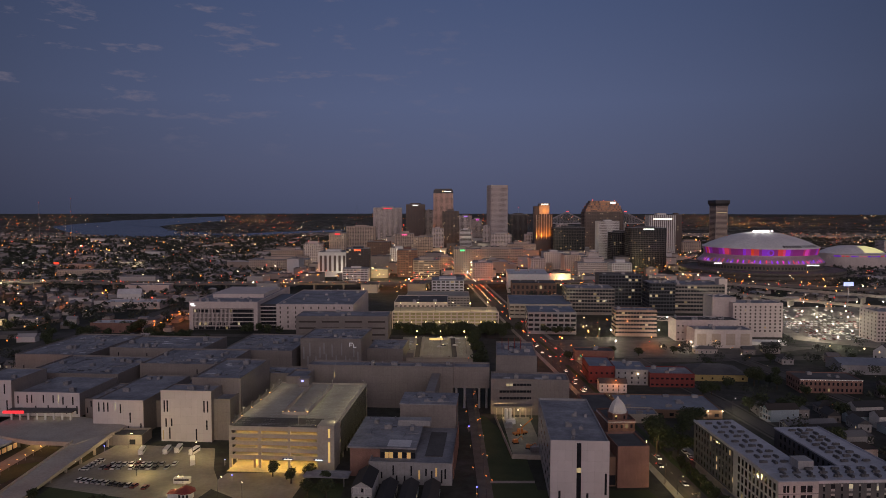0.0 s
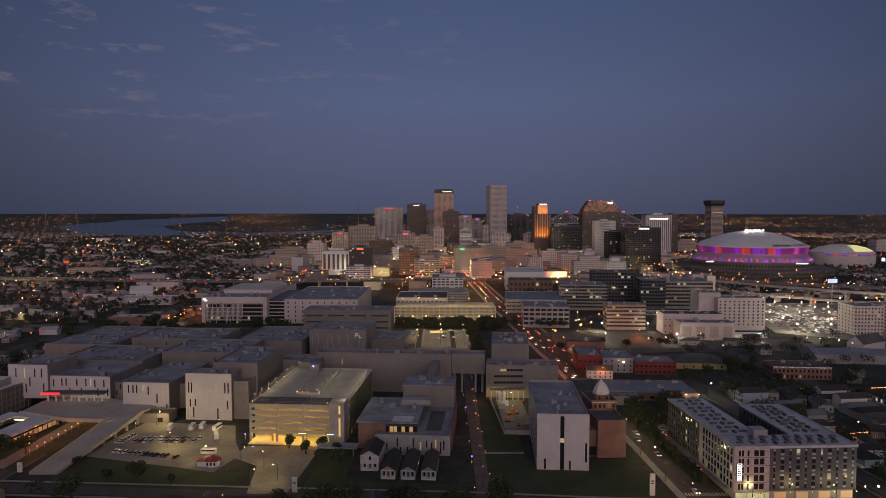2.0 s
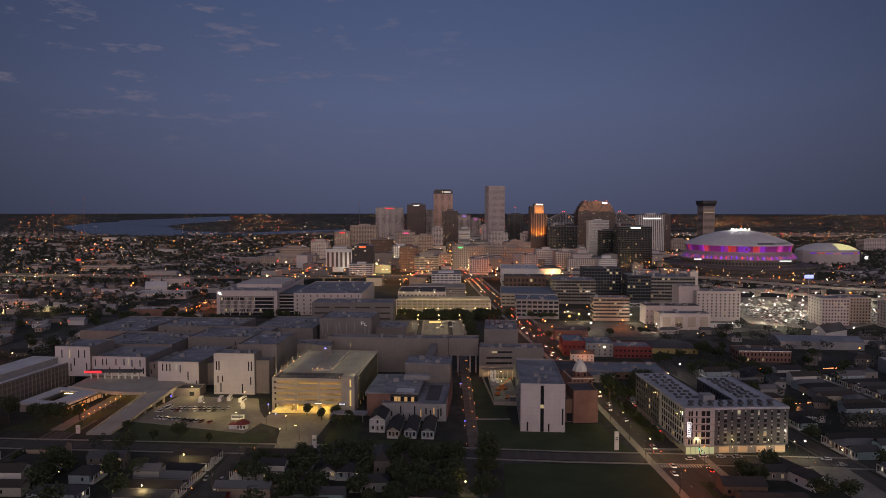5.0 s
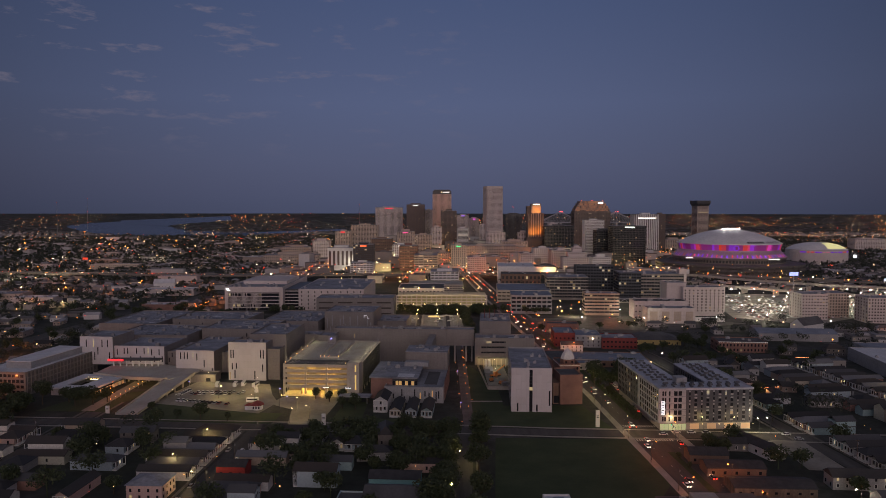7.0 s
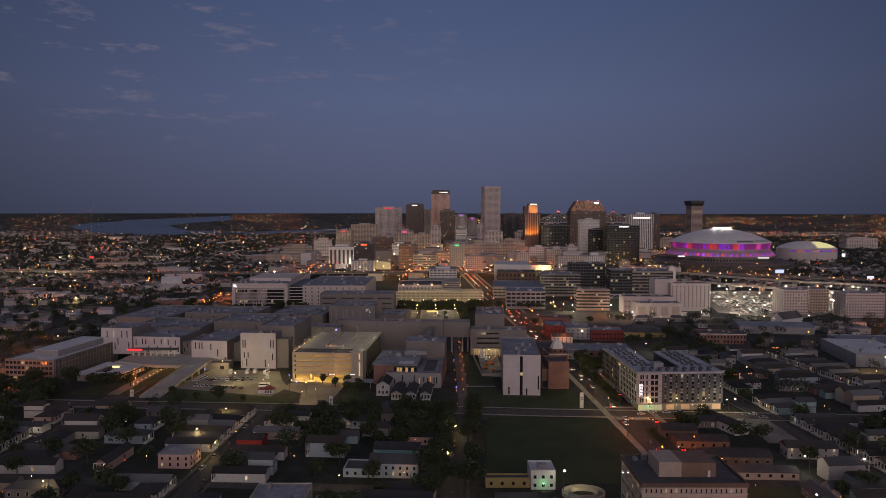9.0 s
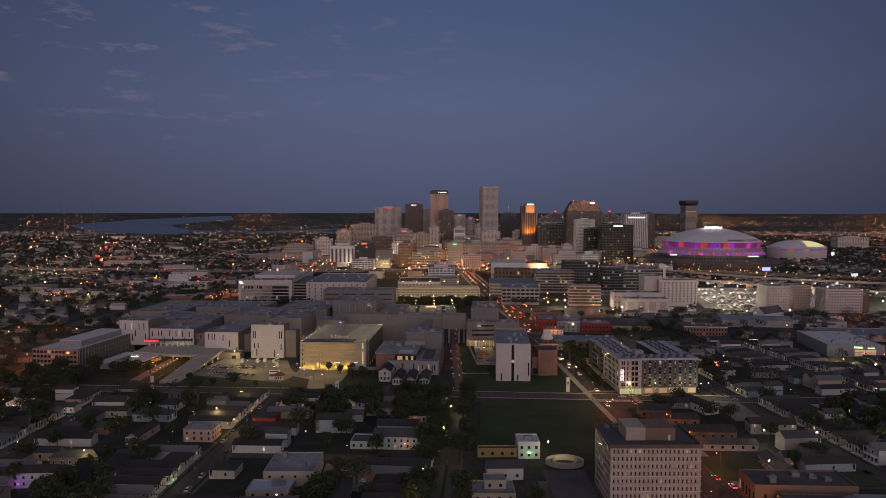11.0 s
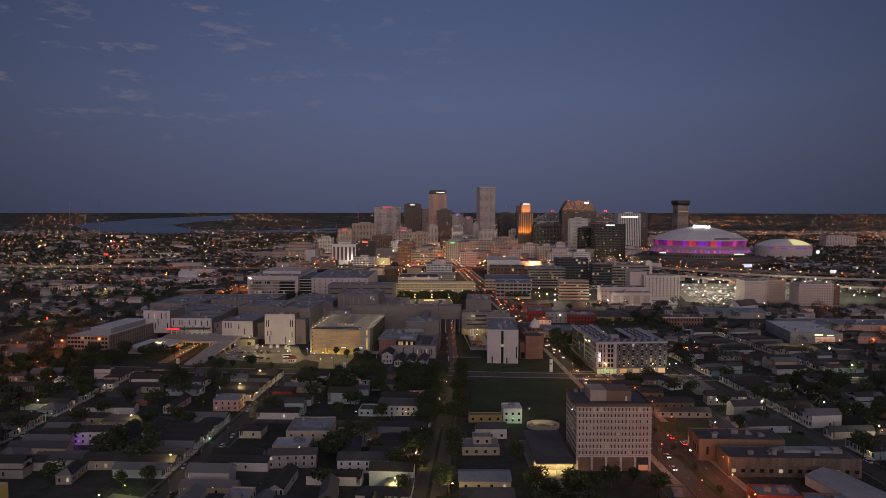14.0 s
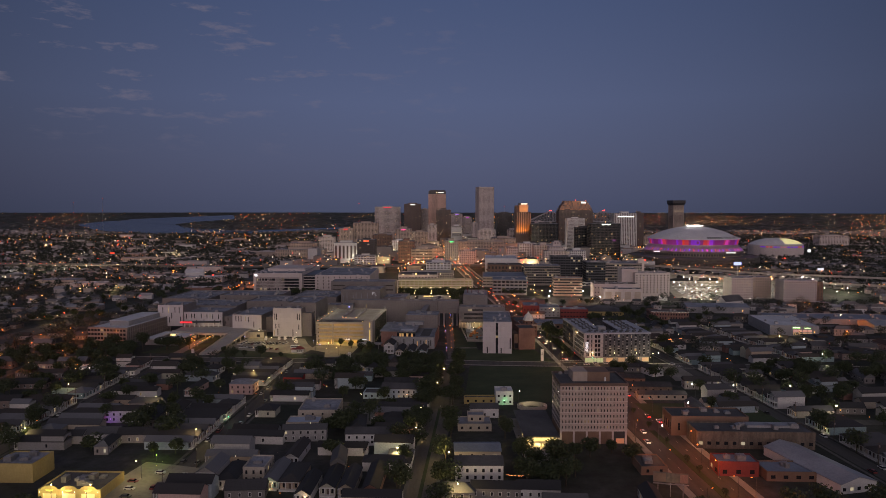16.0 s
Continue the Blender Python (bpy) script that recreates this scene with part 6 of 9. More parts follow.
for j in range(6):
    part("floor_band", Geo().box(-10, 10, 0, 0.7, 3.4 + 3.8 * j, 4.3 + 3.8 * j), M_STONE, th)
    for i in range(8):
        pane(th, -8.8 + 2.5 * i, 0.55, 0.9 + 3.8 * j, 2.2, 2.3, "s", M_WIN)
hall("medical_centre", "white medical wing with a grey roof", -128, 695, 78, 128, 25.8, M_STONE, M_ROOF, -1, rows=5, cols=10, win=(1.2, 2.4), base=2, units=14)
hall("medical_centre", "grey louvred low hospital wing", -93, 640, 86, 34, 22.2, M_TAUPE, M_ROOF, -1, rows=3, cols=4, win=(16, 1.6), base=4, units=6)
hall("research_building", "low building with a dark helipad roof", -22, 745, 58, 60, 21.5, M_STONE, M_ROOFD, -1, rows=4, cols=12, win=(2.6, 1.4), units=4)
# Green-yellow tone of the lit decks is put into the core's colour.
M_YELG = surface("dusty_green_yellow_wall", (0.30, 0.29, 0.17), (0.42, 0.40, 0.24), 0.1, 0.8, 0.9)
th = thing("parking_garage", "long pale parking garage with floodlit roof", "garage", 4, 698, 0, -1.0)
part("core", Geo().box(-52, 52, 5, 40, 0, 16.5), M_YELG, th)
for z in (3.4, 6.8, 10.2, 13.6, 17.0):
    part("spandrel", Geo().box(-54, 54, 0, 0.4, z - 0.3, z + 0.9), M_STONE, th)
    part("deck", Geo().box(-54, 54, 0.4, 40, z - 0.3, z), M_DECK, th)
for i in range(19):
    part("column", shared(("column", "gar2"), lambda: Geo().box(-0.6, 0.6, -0.25, 0.6, 0, 17.9), M_STONE), M_STONE, th, at=pose(-54 + 6 * i, 0, 0))
M_GAR2 = lamp_glow("garage_lamp_pale", (1.0, 0.82, 0.45), 7.0, True)
for z in (3.0, 6.4, 9.8, 13.2, 16.6):
    part("ceiling_lamp", Geo().box(-52, 52, 2.5, 2.65, z - 0.02, z + 0.08), M_GAR2, th)
hall("parking_garage", "upper parking deck with pale walls", -4, 848, 79, 56, 15, M_CONC, M_DECK, -1, rows=4, cols=20, win=(2.6, 1.2), base=2.6, units=0)
th = thing("parking_deck", "low roof-top car park with lamp posts", "garage", -5, 540, 0)
part("wall", Geo().box(-30, 30, 0, 92, 0, 4.0), M_CONC, th)
part("roof", Geo().box(-30.2, 30.2, -0.2, 92.2, 4.0, 4.3), M_DECK, th)
part("planter", Geo().box(-12, -10.5, 4, 88, 4.3, 5.3).box(10, 11.5, 4, 88, 4.3, 5.3), M_CONC, th)
part("stair_head", Geo().box(-30, -18, 2, 14, 4.3, 8), M_TAUPE, th)
g = Geo()
for bx in (-24, -4, 4, 22):
    for i in range(30):
        g.box(bx - 2.4, bx + 2.4, 5 + 2.8 * i, 5.15 + 2.8 * i, 4.3, 4.32)
tagged(part("bay_lines", g, M_PAINT, th), kind="stuff")
part("lane_coating", Geo().box(-17, -13, 4, 90, 4.3, 4.312).box(13, 17, 4, 90, 4.3, 4.312), M_ASPH, th, "dark coated lanes")
part("lit_stair", Geo().box(-6, 6, 76, 77, 4.3, 5.8), lamp_glow("stair_lamp", (1.0, 0.68, 0.25), 0.8, True), th)


# ---- downtown towers ----
_signs = {}


def sign_glow(colour, power=1.1):
    key = (colour, power)
    if key not in _signs:
        _signs[key] = lamp_glow("roof_sign_%d" % len(_signs), colour, power)
    return _signs[key]


def facade(grid, cells, w, d, h, z0, floor, bay, pier, band, x0=0.0, y0=0.0, sides="swe"):
    """Proud piers and bands into grid, recessed panes into cells, for the walls of a block with its front middle at x0, y0."""
    rows = max(1, int((h - z0) / floor))
    fh = (h - z0) / rows
    for s in sides:
        n = w if s == "s" else d
        cols = max(1, int(n / bay))
        bw = n / cols
        sub_g, sub_c = Geo(), Geo()
        for i in range(cols + 1):
            x = -n / 2 + i * bw
            sub_g.box(max(x - pier * bw / 2, -n / 2), min(x + pier * bw / 2, n / 2), -0.35, 0, z0, h)
        for j in range(rows + 1):
            z = z0 + j * fh
            sub_g.box(-n / 2, n / 2, -0.28, 0, max(z - band * fh / 2, z0), min(z + band * fh / 2, h))
        for j in range(rows):
            for i in range(cols):
                xa, xb = -n / 2 + (i + pier / 2) * bw, -n / 2 + (i + 1 - pier / 2) * bw
                za, zb = z0 + (j + band / 2) * fh, z0 + (j + 1 - band / 2) * fh
                sub_c.face((xa, -0.04, za), (xb, -0.04, za), (xb, -0.04, zb), (xa, -0.04, zb))
        at = {"s": (x0, y0, 0, 0), "w": (x0 - w / 2, y0 + d / 2, 0, -90), "e": (x0 + w / 2, y0 + d / 2, 0, 90)}[s]
        grid.turned(*at, sub_g)
        cells.turned(*at, sub_c)


def tower(label, x, y, w, d, h, wall, glazing, floor=3.6, bay=4.0, pier=0.4, band=0.4, sign=None, crown=None, mast=0, rot=0.0):
    th = thing("tower_block" if h > 60 else "city_building", label, "building", x, y, 0, rot, "downtown buildings")
    part("core", Geo().box(-w / 2 + 0.01, w / 2 - 0.01, 0.01, d, 0, h - 0.2), wall, th)
    grid, cells = Geo(), Geo()
    facade(grid, cells, w, d, h, min(4.0, h * 0.2), floor, bay, pier, band)
    tagged(part("facade_grid", grid, wall, th), kind="stuff")
    tagged(part("window_panes", cells, glazing, th), kind="stuff")
    part("roof", Geo().box(-w / 2 - 0.2, w / 2 + 0.2, -0.2, d + 0.2, h - 0.2, h + 0.5), M_ROOF, th)
    r = random.Random(int(x * 5 + y))
    pw, pd = w * r.uniform(0.35, 0.6), d * r.uniform(0.35, 0.6)
    part("plant_room", Geo().box(-pw / 2, pw / 2, d / 2 - pd / 2, d / 2 + pd / 2, h + 0.5, h + r.uniform(2.5, 5.5)), wall, th)
    if sign:
        part("roof_sign", Geo().box(-w * 0.15, w * 0.15, -1.0, -0.5, h - 4.0, h - 1.2), sign_glow(sign), th, "lit roof sign")
    if crown:
        part("lit_crown", Geo().box(-w * 0.36, w * 0.36, -0.6, -0.4, h - 12, h - 8.5), sign_glow(crown, 1.2), th, "lit band near the top")
    if mast:
        m = part("mast", Geo().cyl(0, d / 2, 0.7, h, h + mast, 6, 0.2), M_STEEL, th)
        part("beacon", Geo().gem(0, d / 2, h + mast, 1.0), sign_glow((1.0, 0.05, 0.05), 6.0), m)
    return th


# stepped brown tower with the dark lit crown
th = thing("tower_block", "tall brown granite tower with a dark crown", "building", 12, 2150, 0, 0, "downtown buildings")
part("core", Geo().box(-30.4, 30.4, 0.1, 44, 0, 176), M_GRANITE, th)
grid, cells = Geo(), Geo()
facade(grid, cells, 61, 44, 174, 6, 3.5, 3.6, 0.5, 0.4)
tagged(part("facade_grid", grid, M_GRANITE, th), kind="stuff")
tagged(part("window_panes", cells, M_WIND, th), kind="stuff")
part("crown", Geo().prism([(-30.5, 0), (30.5, 0), (30.5, 44), (-30.5, 44)], 174, 184).prism([(-27, 3), (27, 3), (27, 41), (-27, 41)], 184, 188), M_DARK, th, "dark set-back crown")
part("crown_sign", Geo().box(2, 24, -0.6, -0.1, 178.5, 181), sign_glow((1.0, 0.95, 0.85)), th)
part("crown_gem", Geo().gem(-2, -0.4, 180, 2.6), sign_glow((1.0, 0.72, 0.35), 1.0), th)
# tallest pale tower
th = thing("tower_block", "tallest pale stone tower with a fine window grid", "building", 185, 2140, 0, 12, "downtown buildings")
part("core", Geo().box(-26.9, 26.9, 0.1, 46, 0, 197), M_STONE, th)
grid, cells = Geo(), Geo()
facade(grid, cells, 54, 46, 195, 8, 3.8, 3.0, 0.5, 0.45)
tagged(part("facade_grid", grid, M_STONE, th), kind="stuff")
tagged(part("window_panes", cells, M_WIND, th), kind="stuff")
part("crown", Geo().box(-27.3, 27.3, -0.4, 46.4, 195, 199), M_STONE, th)
part("plinth", Geo().box(-40, 40, -12, 58, 0, 12), M_STONE, th)
# floodlit tower with set-back shoulders
th = thing("tower_block", "brown tower floodlit orange with stepped shoulders", "building", 273, 1800, 0, 0, "downtown buildings")
part("shaft", Geo().box(-22, 22, 2, 38, 0, 112), M_DKBROWN, th)
part("shaft", Geo().box(-13, 13, 0, 30, 0, 112), M_DKBROWN, th)
part("shaft", Geo().box(-13, 13, 0, 30, 112, 134), M_TAN, th)
part("shoulder", Geo().box(-25, -13.01, 6, 34, 0, 132), M_DKBROWN, th)
part("podium", Geo().box(-27, 27, -6, 42, 0, 42), M_DKBROWN, th)
for i in range(7):
    part("fin", Geo().box(-21 + 6.6 * i, -19.6 + 6.6 * i, -0.8, 2.2, 46, 110 if i not in (2, 3, 4) else 131), M_TAN, th)
grid, cells = Geo(), Geo()
facade(grid, cells, 43.8, 30, 108, 50, 3.8, 4.4, 0.45, 0.4, 0, 1.9, "s")
tagged(part("facade_grid", grid, M_DKBROWN, th), kind="stuff")
tagged(part("window_panes", cells, M_WIND, th), kind="stuff")
part("crown", Geo().box(-13.5, 13.5, -0.5, 30.5, 134, 139), M_DARK, th)
part("crown_sign", Geo().box(-9, 10, -1.2, -0.7, 135, 138.4), sign_glow((1.0, 0.95, 0.85)), th)
for i in range(4):
    lx = -19 + 12.6 * i
    lm = new("flood_lamp", bpy.data.lights.new("flood_lamp", "SPOT"))
    lm.data.energy, lm.data.color, lm.data.spot_size, lm.data.spot_blend, lm.data.shadow_soft_size = 150000, (1.0, 0.28, 0.015), radians(70), 1.0, 1.0
    lm.matrix_world = look((273 + lx, 1796.5, 47.5), (273 + lx, 1801.5, 86))
for lx in (-7, 0, 7):
    lm = new("flood_lamp", bpy.data.lights.new("flood_lamp", "SPOT"))
    lm.data.energy, lm.data.color, lm.data.spot_size, lm.data.spot_blend, lm.data.shadow_soft_size = 30000, (1.0, 0.30, 0.02), radians(80), 1.0, 1.0
    lm.matrix_world = look((273 + lx, 1792.5, 108), (273 + lx, 1800, 128))
# broad brown tower with stepped corners
M_GRANB = surface("dark_brown_granite", (0.20, 0.125, 0.10), (0.26, 0.165, 0.13), 0.03, 0.4, 0.6)
th = thing("tower_block", "broad brown tower with chamfered stepped corners", "building", 441, 1850, 0, 0, "downtown buildings")
for i, (wd, z0, z1) in enumerate(((104, 0, 118), (98, 118, 126), (90, 126, 134), (80, 134, 141), (70, 141, 147))):
    part("tier", Geo().box(-wd / 2, wd / 2, 0.1 + 1.5 * i, 50 - 1.5 * i, z0, z1), M_GRANB, th)
grid, cells = Geo(), Geo()
facade(grid, cells, 104, 50, 118, 6, 3.8, 4.4, 0.4, 0.5)
tagged(part("facade_grid", grid, M_DKBROWN, th), kind="stuff")
tagged(part("window_panes", cells, M_WINF, th), kind="stuff")
grid, cells = Geo(), Geo()
for i, (wd, z0, z1) in enumerate(((98, 118, 126), (90, 126, 134), (80, 134, 141), (70, 141, 147))):
    facade(grid, cells, wd, 40, z1, z0, 3.8, 4.4, 0.4, 0.5, 0, 1.6 + 1.5 * i, "s")
tagged(part("crown_grid", grid, M_GRANB, th), kind="stuff")
tagged(part("window_panes", cells, glass("window_glass_crown", 0.6, source="island", glow=((1.0, 0.35, 0.12), (1.0, 0.45, 0.2)), power=0.5), th), kind="stuff")
part("crown_sign", Geo().box(16, 30, -0.8, -0.2, 139, 144), sign_glow((0.9, 1.0, 1.0)), th)
for i in range(3):
    part("beacon", Geo().gem(-30 + 30 * i, 8, 148.5, 1.1), sign_glow((1.0, 0.06, 0.05), 6.0), th)
# tower with a flared dark top
th = thing("tower_block", "slim banded tower with a flared dark top", "building", 779, 1903, 0, 8, "downtown buildings")
part("core", Geo().box(-17, 17, 0.1, 34, 0, 134), M_TAN, th)
grid, cells = Geo(), Geo()
facade(grid, cells, 34.4, 34, 134, 6, 3.3, 34, 0.06, 0.55)
tagged(part("facade_grid", grid, M_TAN, th), kind="stuff")
tagged(part("window_panes", cells, M_WIND, th), kind="stuff")
g = Geo().solid([(-18, -1, 134), (18, -1, 134), (18, 35, 134), (-18, 35, 134)], [(-21, -4, 141), (21, -4, 141), (21, 38, 141), (-21, 38, 141)])
part("flared_top", g.box(-21, 21, -4, 38, 141, 149.5), M_DARK, th)
tower('tall pale hotel slab with a red roof sign', -180, 2400, 98, 30, 130, M_STONE, M_WINB, 3.4, 4.2, 0.42, 0.4, sign=(1.0, 0.05, 0.08))
tower('dark ribbed hotel tower with a white sign', -78, 2250, 61, 40, 140, M_DKBROWN, M_WIND, 3.4, 5.0, 0.5, 0.15, sign=(1.0, 1.0, 0.95))
tower('slim pale office slab', -34, 2300, 28, 30, 122, M_STONE, M_WINF, 3.6, 4, 0.4, 0.4)
tower('brown office slab with dark windows', 33, 2050, 49, 36, 119, M_DKBROWN, M_WINF, 3.6, 4, 0.35, 0.35)
tower('office tower with a violet lit top', 85, 2250, 40, 30, 104, M_STONE, M_WINF, 3.6, 4, 0.4, 0.4, sign=(0.4, 0.2, 1.0))
tower('white office with dark bands', 74, 1950, 32, 30, 66, M_WHITE, M_WINF, 3.6, 20, 0.05, 0.5)
tower('tower with a pink floodlit face', 126, 2300, 32, 30, 92, M_STONE, M_WINF, 3.6, 4, 0.4, 0.4, sign=(1.0, 0.1, 0.8))
tower('dark office tower with a mast', 270, 2350, 58, 34, 107, M_DARK, M_WINK, 3.6, 4, 0.3, 0.3, mast=25)
tower('broad dark glass office', 329, 1750, 79, 40, 78, M_DARK, M_WINK, 3.8, 4, 0.2, 0.25)
tower('pale slab behind a dark office', 337, 1900, 26, 25, 82, M_STONE, M_WIND, 3.6, 4, 0.4, 0.4)
tower('white ribbed office tower', 380, 1550, 46, 34, 97, M_WHITE, M_WIND, 3.6, 2.4, 0.5, 0.3)
tower('dark green glass office', 382, 1450, 40, 36, 75, M_DARK, M_WINK, 3.8, 4, 0.15, 0.3)
tower('black glass office block', 418, 1380, 71, 45, 86, M_DARK, M_WINK, 3.8, 3.2, 0.12, 0.25, sign=(0.9, 1.0, 0.9))
tower('white-piered tower with a lit crown', 582, 1800, 68, 40, 109, M_WHITE, M_WIND, 3.8, 5, 0.5, 0.1, crown=(1.0, 0.95, 0.85))
tower('dark brown tower with small windows', 648, 1880, 26, 30, 110, M_DKBROWN, M_WIND, 3.8, 4, 0.3, 0.3)
tower('pale hotel with a red sign', -252, 1700, 39, 30, 65, M_TAN, M_WINB, 3.4, 4, 0.5, 0.45, sign=(1.0, 0.04, 0.05))
tower('beige gridded hotel with small windows', -201, 1750, 71, 40, 80, M_TAN, M_WINF, 3.4, 4, 0.45, 0.45)
tower('brown brick tower with a lit stair', -129, 1450, 47, 36, 55, M_BRICKB, M_WINF, 3.4, 4, 0.5, 0.45)
tower('brown gridded office with a pink sign', -82, 1600, 42, 34, 67, M_TAN, M_WINF, 3.4, 4, 0.5, 0.45, sign=(1.0, 0.1, 0.3))
tower('brick parking tower with lit floors', -60, 1250, 35, 34, 49, M_BRICK, M_WINB, 3.2, 5, 0.3, 0.5)
tower('beige office with bright windows', -40, 1700, 46, 34, 56, M_TAN, M_WINB, 3.6, 4, 0.45, 0.45)
tower('parking garage with lit decks', -24, 1200, 45, 40, 34, M_CONC, M_WINB, 3.2, 8, 0.12, 0.5)
tower('pale slab of flats', -268, 1450, 36, 30, 50, M_STONE, M_WINF, 3.2, 4, 0.45, 0.45)
tower('white building with dark upright strips', -195, 1250, 51, 34, 45, M_WHITE, M_WIND, 24, 8, 0.5, 0.3)
tower('dark glass office with red lights', -144, 1200, 39, 34, 54, M_DARK, M_WINF, 3.6, 4, 0.15, 0.35, sign=(1.0, 0.15, 0.05))
tower('white low car park', -142, 1150, 42, 30, 23, M_WHITE, M_WINF, 3.4, 6, 0.2, 0.5)
tower('wide pale brick apartment range', -316, 1350, 115, 40, 24, M_TAN, M_WINF, 3.2, 4, 0.55, 0.5)
tower('pale old warehouse with small windows', -355, 1600, 72, 30, 28, M_TAN, M_WINF, 3.6, 4.5, 0.5, 0.5)
tower('stone office with a green sign', 42, 1300, 30, 30, 48, M_TAN, M_WINF, 3.6, 4, 0.45, 0.4, sign=(0.1, 1.0, 0.3))
tower('long tan gridded office', 124, 1500, 116, 40, 37, M_TAN, M_WINF, 3.6, 4, 0.45, 0.45)
tower('grey office with set-back top', 73, 1180, 34, 36, 31, M_STONE, M_WINF, 3.6, 4, 0.4, 0.45)
tower('low white clinic with small windows', 10, 950, 44, 50, 24, M_WHITE, M_WINF, 4, 6, 0.3, 0.5)
tower('tan corner building with small windows', 10, 1400, 29, 34, 26, M_TAN, M_WINF, 3.6, 4, 0.45, 0.45)
tower('grey office block with small windows', 244, 1850, 27, 30, 57, M_STONE, M_WINF, 3.6, 4, 0.4, 0.45)
tower('beige blocky office with small windows', 203, 1700, 67, 40, 38, M_TAN, M_WINF, 3.6, 4, 0.45, 0.45)
tower('white low office with small windows', 225, 1350, 41, 40, 39, M_WHITE, M_WINF, 3.6, 4, 0.4, 0.45)
tower('pale hospital wing with small windows', 247, 1250, 41, 40, 40, M_STONE, M_WINF, 3.6, 3.6, 0.45, 0.45)
tower('pale art-deco hospital wings', 264, 1180, 55, 30, 31, M_STONE, M_WIND, 3.6, 3.4, 0.5, 0.4)
tower('stepped art-deco hospital shoulder', 266, 1190, 35, 26, 40, M_STONE, M_WIND, 3.6, 3.4, 0.5, 0.4)
tower('art-deco hospital tower with small windows', 268, 1200, 17, 20, 49, M_STONE, M_WIND, 3.6, 3.4, 0.5, 0.4)
tower('white clinic with flat roof', 296, 1120, 32, 30, 35, M_WHITE, M_WINF, 3.6, 4, 0.4, 0.45)
tower('grey office with small windows', 171, 1200, 25, 40, 37, M_STONE, M_WINF, 3.6, 4, 0.4, 0.45)
tower('tan blank block with small windows', 695, 1900, 52, 40, 35, M_TAN, M_WIND, 3.6, 5, 0.5, 0.5)
tower('far pale slab with small windows', 1297, 1930, 96, 40, 36, M_STONE, M_WINF, 3.6, 5, 0.5, 0.5)
tower('white hotel with bright sign', -84, 1400, 34, 30, 44, M_WHITE, M_WINB, 3.4, 4, 0.45, 0.45, sign=(1.0, 0.9, 0.8))
tower('narrow pale tower with small windows', -213, 2000, 25, 26, 60, M_STONE, M_WINF, 3.4, 4, 0.45, 0.45)
tower('narrow grey tower with small windows', 139, 2050, 18, 26, 75, M_STONE, M_WINF, 3.4, 4, 0.45, 0.45)
tower('grey slab with small windows', -5, 1900, 31, 26, 71, M_STONE, M_WINF, 3.4, 4, 0.45, 0.45)
tower('gridded pale slab at a tower foot', 161, 1800, 52, 34, 59, M_STONE, M_WINF, 3.4, 4, 0.45, 0.45)


# ---- domed stadium, arena, highway, bridge ----
DX, DY = 578.0, 1245.0
th = thing("stadium", "vast domed stadium with a pale roof and violet-lit wall", "stadium", DX, DY, 0)
M_DOME = surface("pale_dome_panels", (0.66, 0.64, 0.65), (0.78, 0.76, 0.77), 0.03, 0.3, 0.55)
M_BRONZE = surface("champagne_metal_wall", (0.34, 0.28, 0.27), (0.42, 0.35, 0.34), 0.05, 0.5, 0.45, 0.4)
roofp = [(97.2, 56), (97.2, 57.5)] + [(96.7 * math.cos(a * math.pi / 28), 57.5 + 25.5 * (1 - math.cos(a * math.pi / 28) ** 2)) for a in range(1, 14)] + [(0.5, 83.1)]
part("roof", Geo().lathe(roofp, 96), M_DOME, th, smooth=True)
part("roof_rib", Geo().lathe([(97.6, 55.8), (98.0, 56.6), (97.6, 57.5)], 96), M_DOME, th)
part("wall", Geo().lathe([(105.6, 31), (100.5, 36), (95, 42), (94, 45), (95, 50), (96.7, 56)], 96), M_BRONZE, th, smooth=True)
part("base_wall", Geo().lathe([(104, 20), (104, 28.5), (106.6, 28.5), (106.6, 31), (105.6, 31)], 96), M_CONCD, th, "grimy concrete base wall")
for i in range(60):
    a = math.pi * (0.98 + 1.04 * i / 59)
    part("gate_opening", shared(("gate_opening", "dome"), lambda: Geo().box(-0.3, 0.4, -1.7, 1.7, 0, 4.4), M_DARK), M_DARK, th, at=pose(104 * math.cos(a), 104 * math.sin(a), 22, 0, 0, math.degrees(a)))
part("plaza", Geo().lathe([(138, 0), (138, 6), (134, 6), (134, 8), (138, 8), (138, 13), (134, 13), (134, 15), (138, 15), (138, 19), (137, 19), (137, 18), (104, 20)], 72), M_WALKD, th, "grimy concrete plaza over car decks")


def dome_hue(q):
    """Glow colours in place of floodlight washes: magenta, red and blue that blend into each other along the wall."""
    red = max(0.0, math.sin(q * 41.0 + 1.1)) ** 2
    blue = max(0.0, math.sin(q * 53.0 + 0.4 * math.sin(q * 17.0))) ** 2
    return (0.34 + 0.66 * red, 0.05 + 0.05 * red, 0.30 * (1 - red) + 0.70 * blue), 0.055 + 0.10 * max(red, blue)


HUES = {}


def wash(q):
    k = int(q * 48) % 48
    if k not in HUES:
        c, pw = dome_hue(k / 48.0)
        HUES[k] = lamp_glow("dome_wash_glow_%d" % k, c, pw)
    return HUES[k]


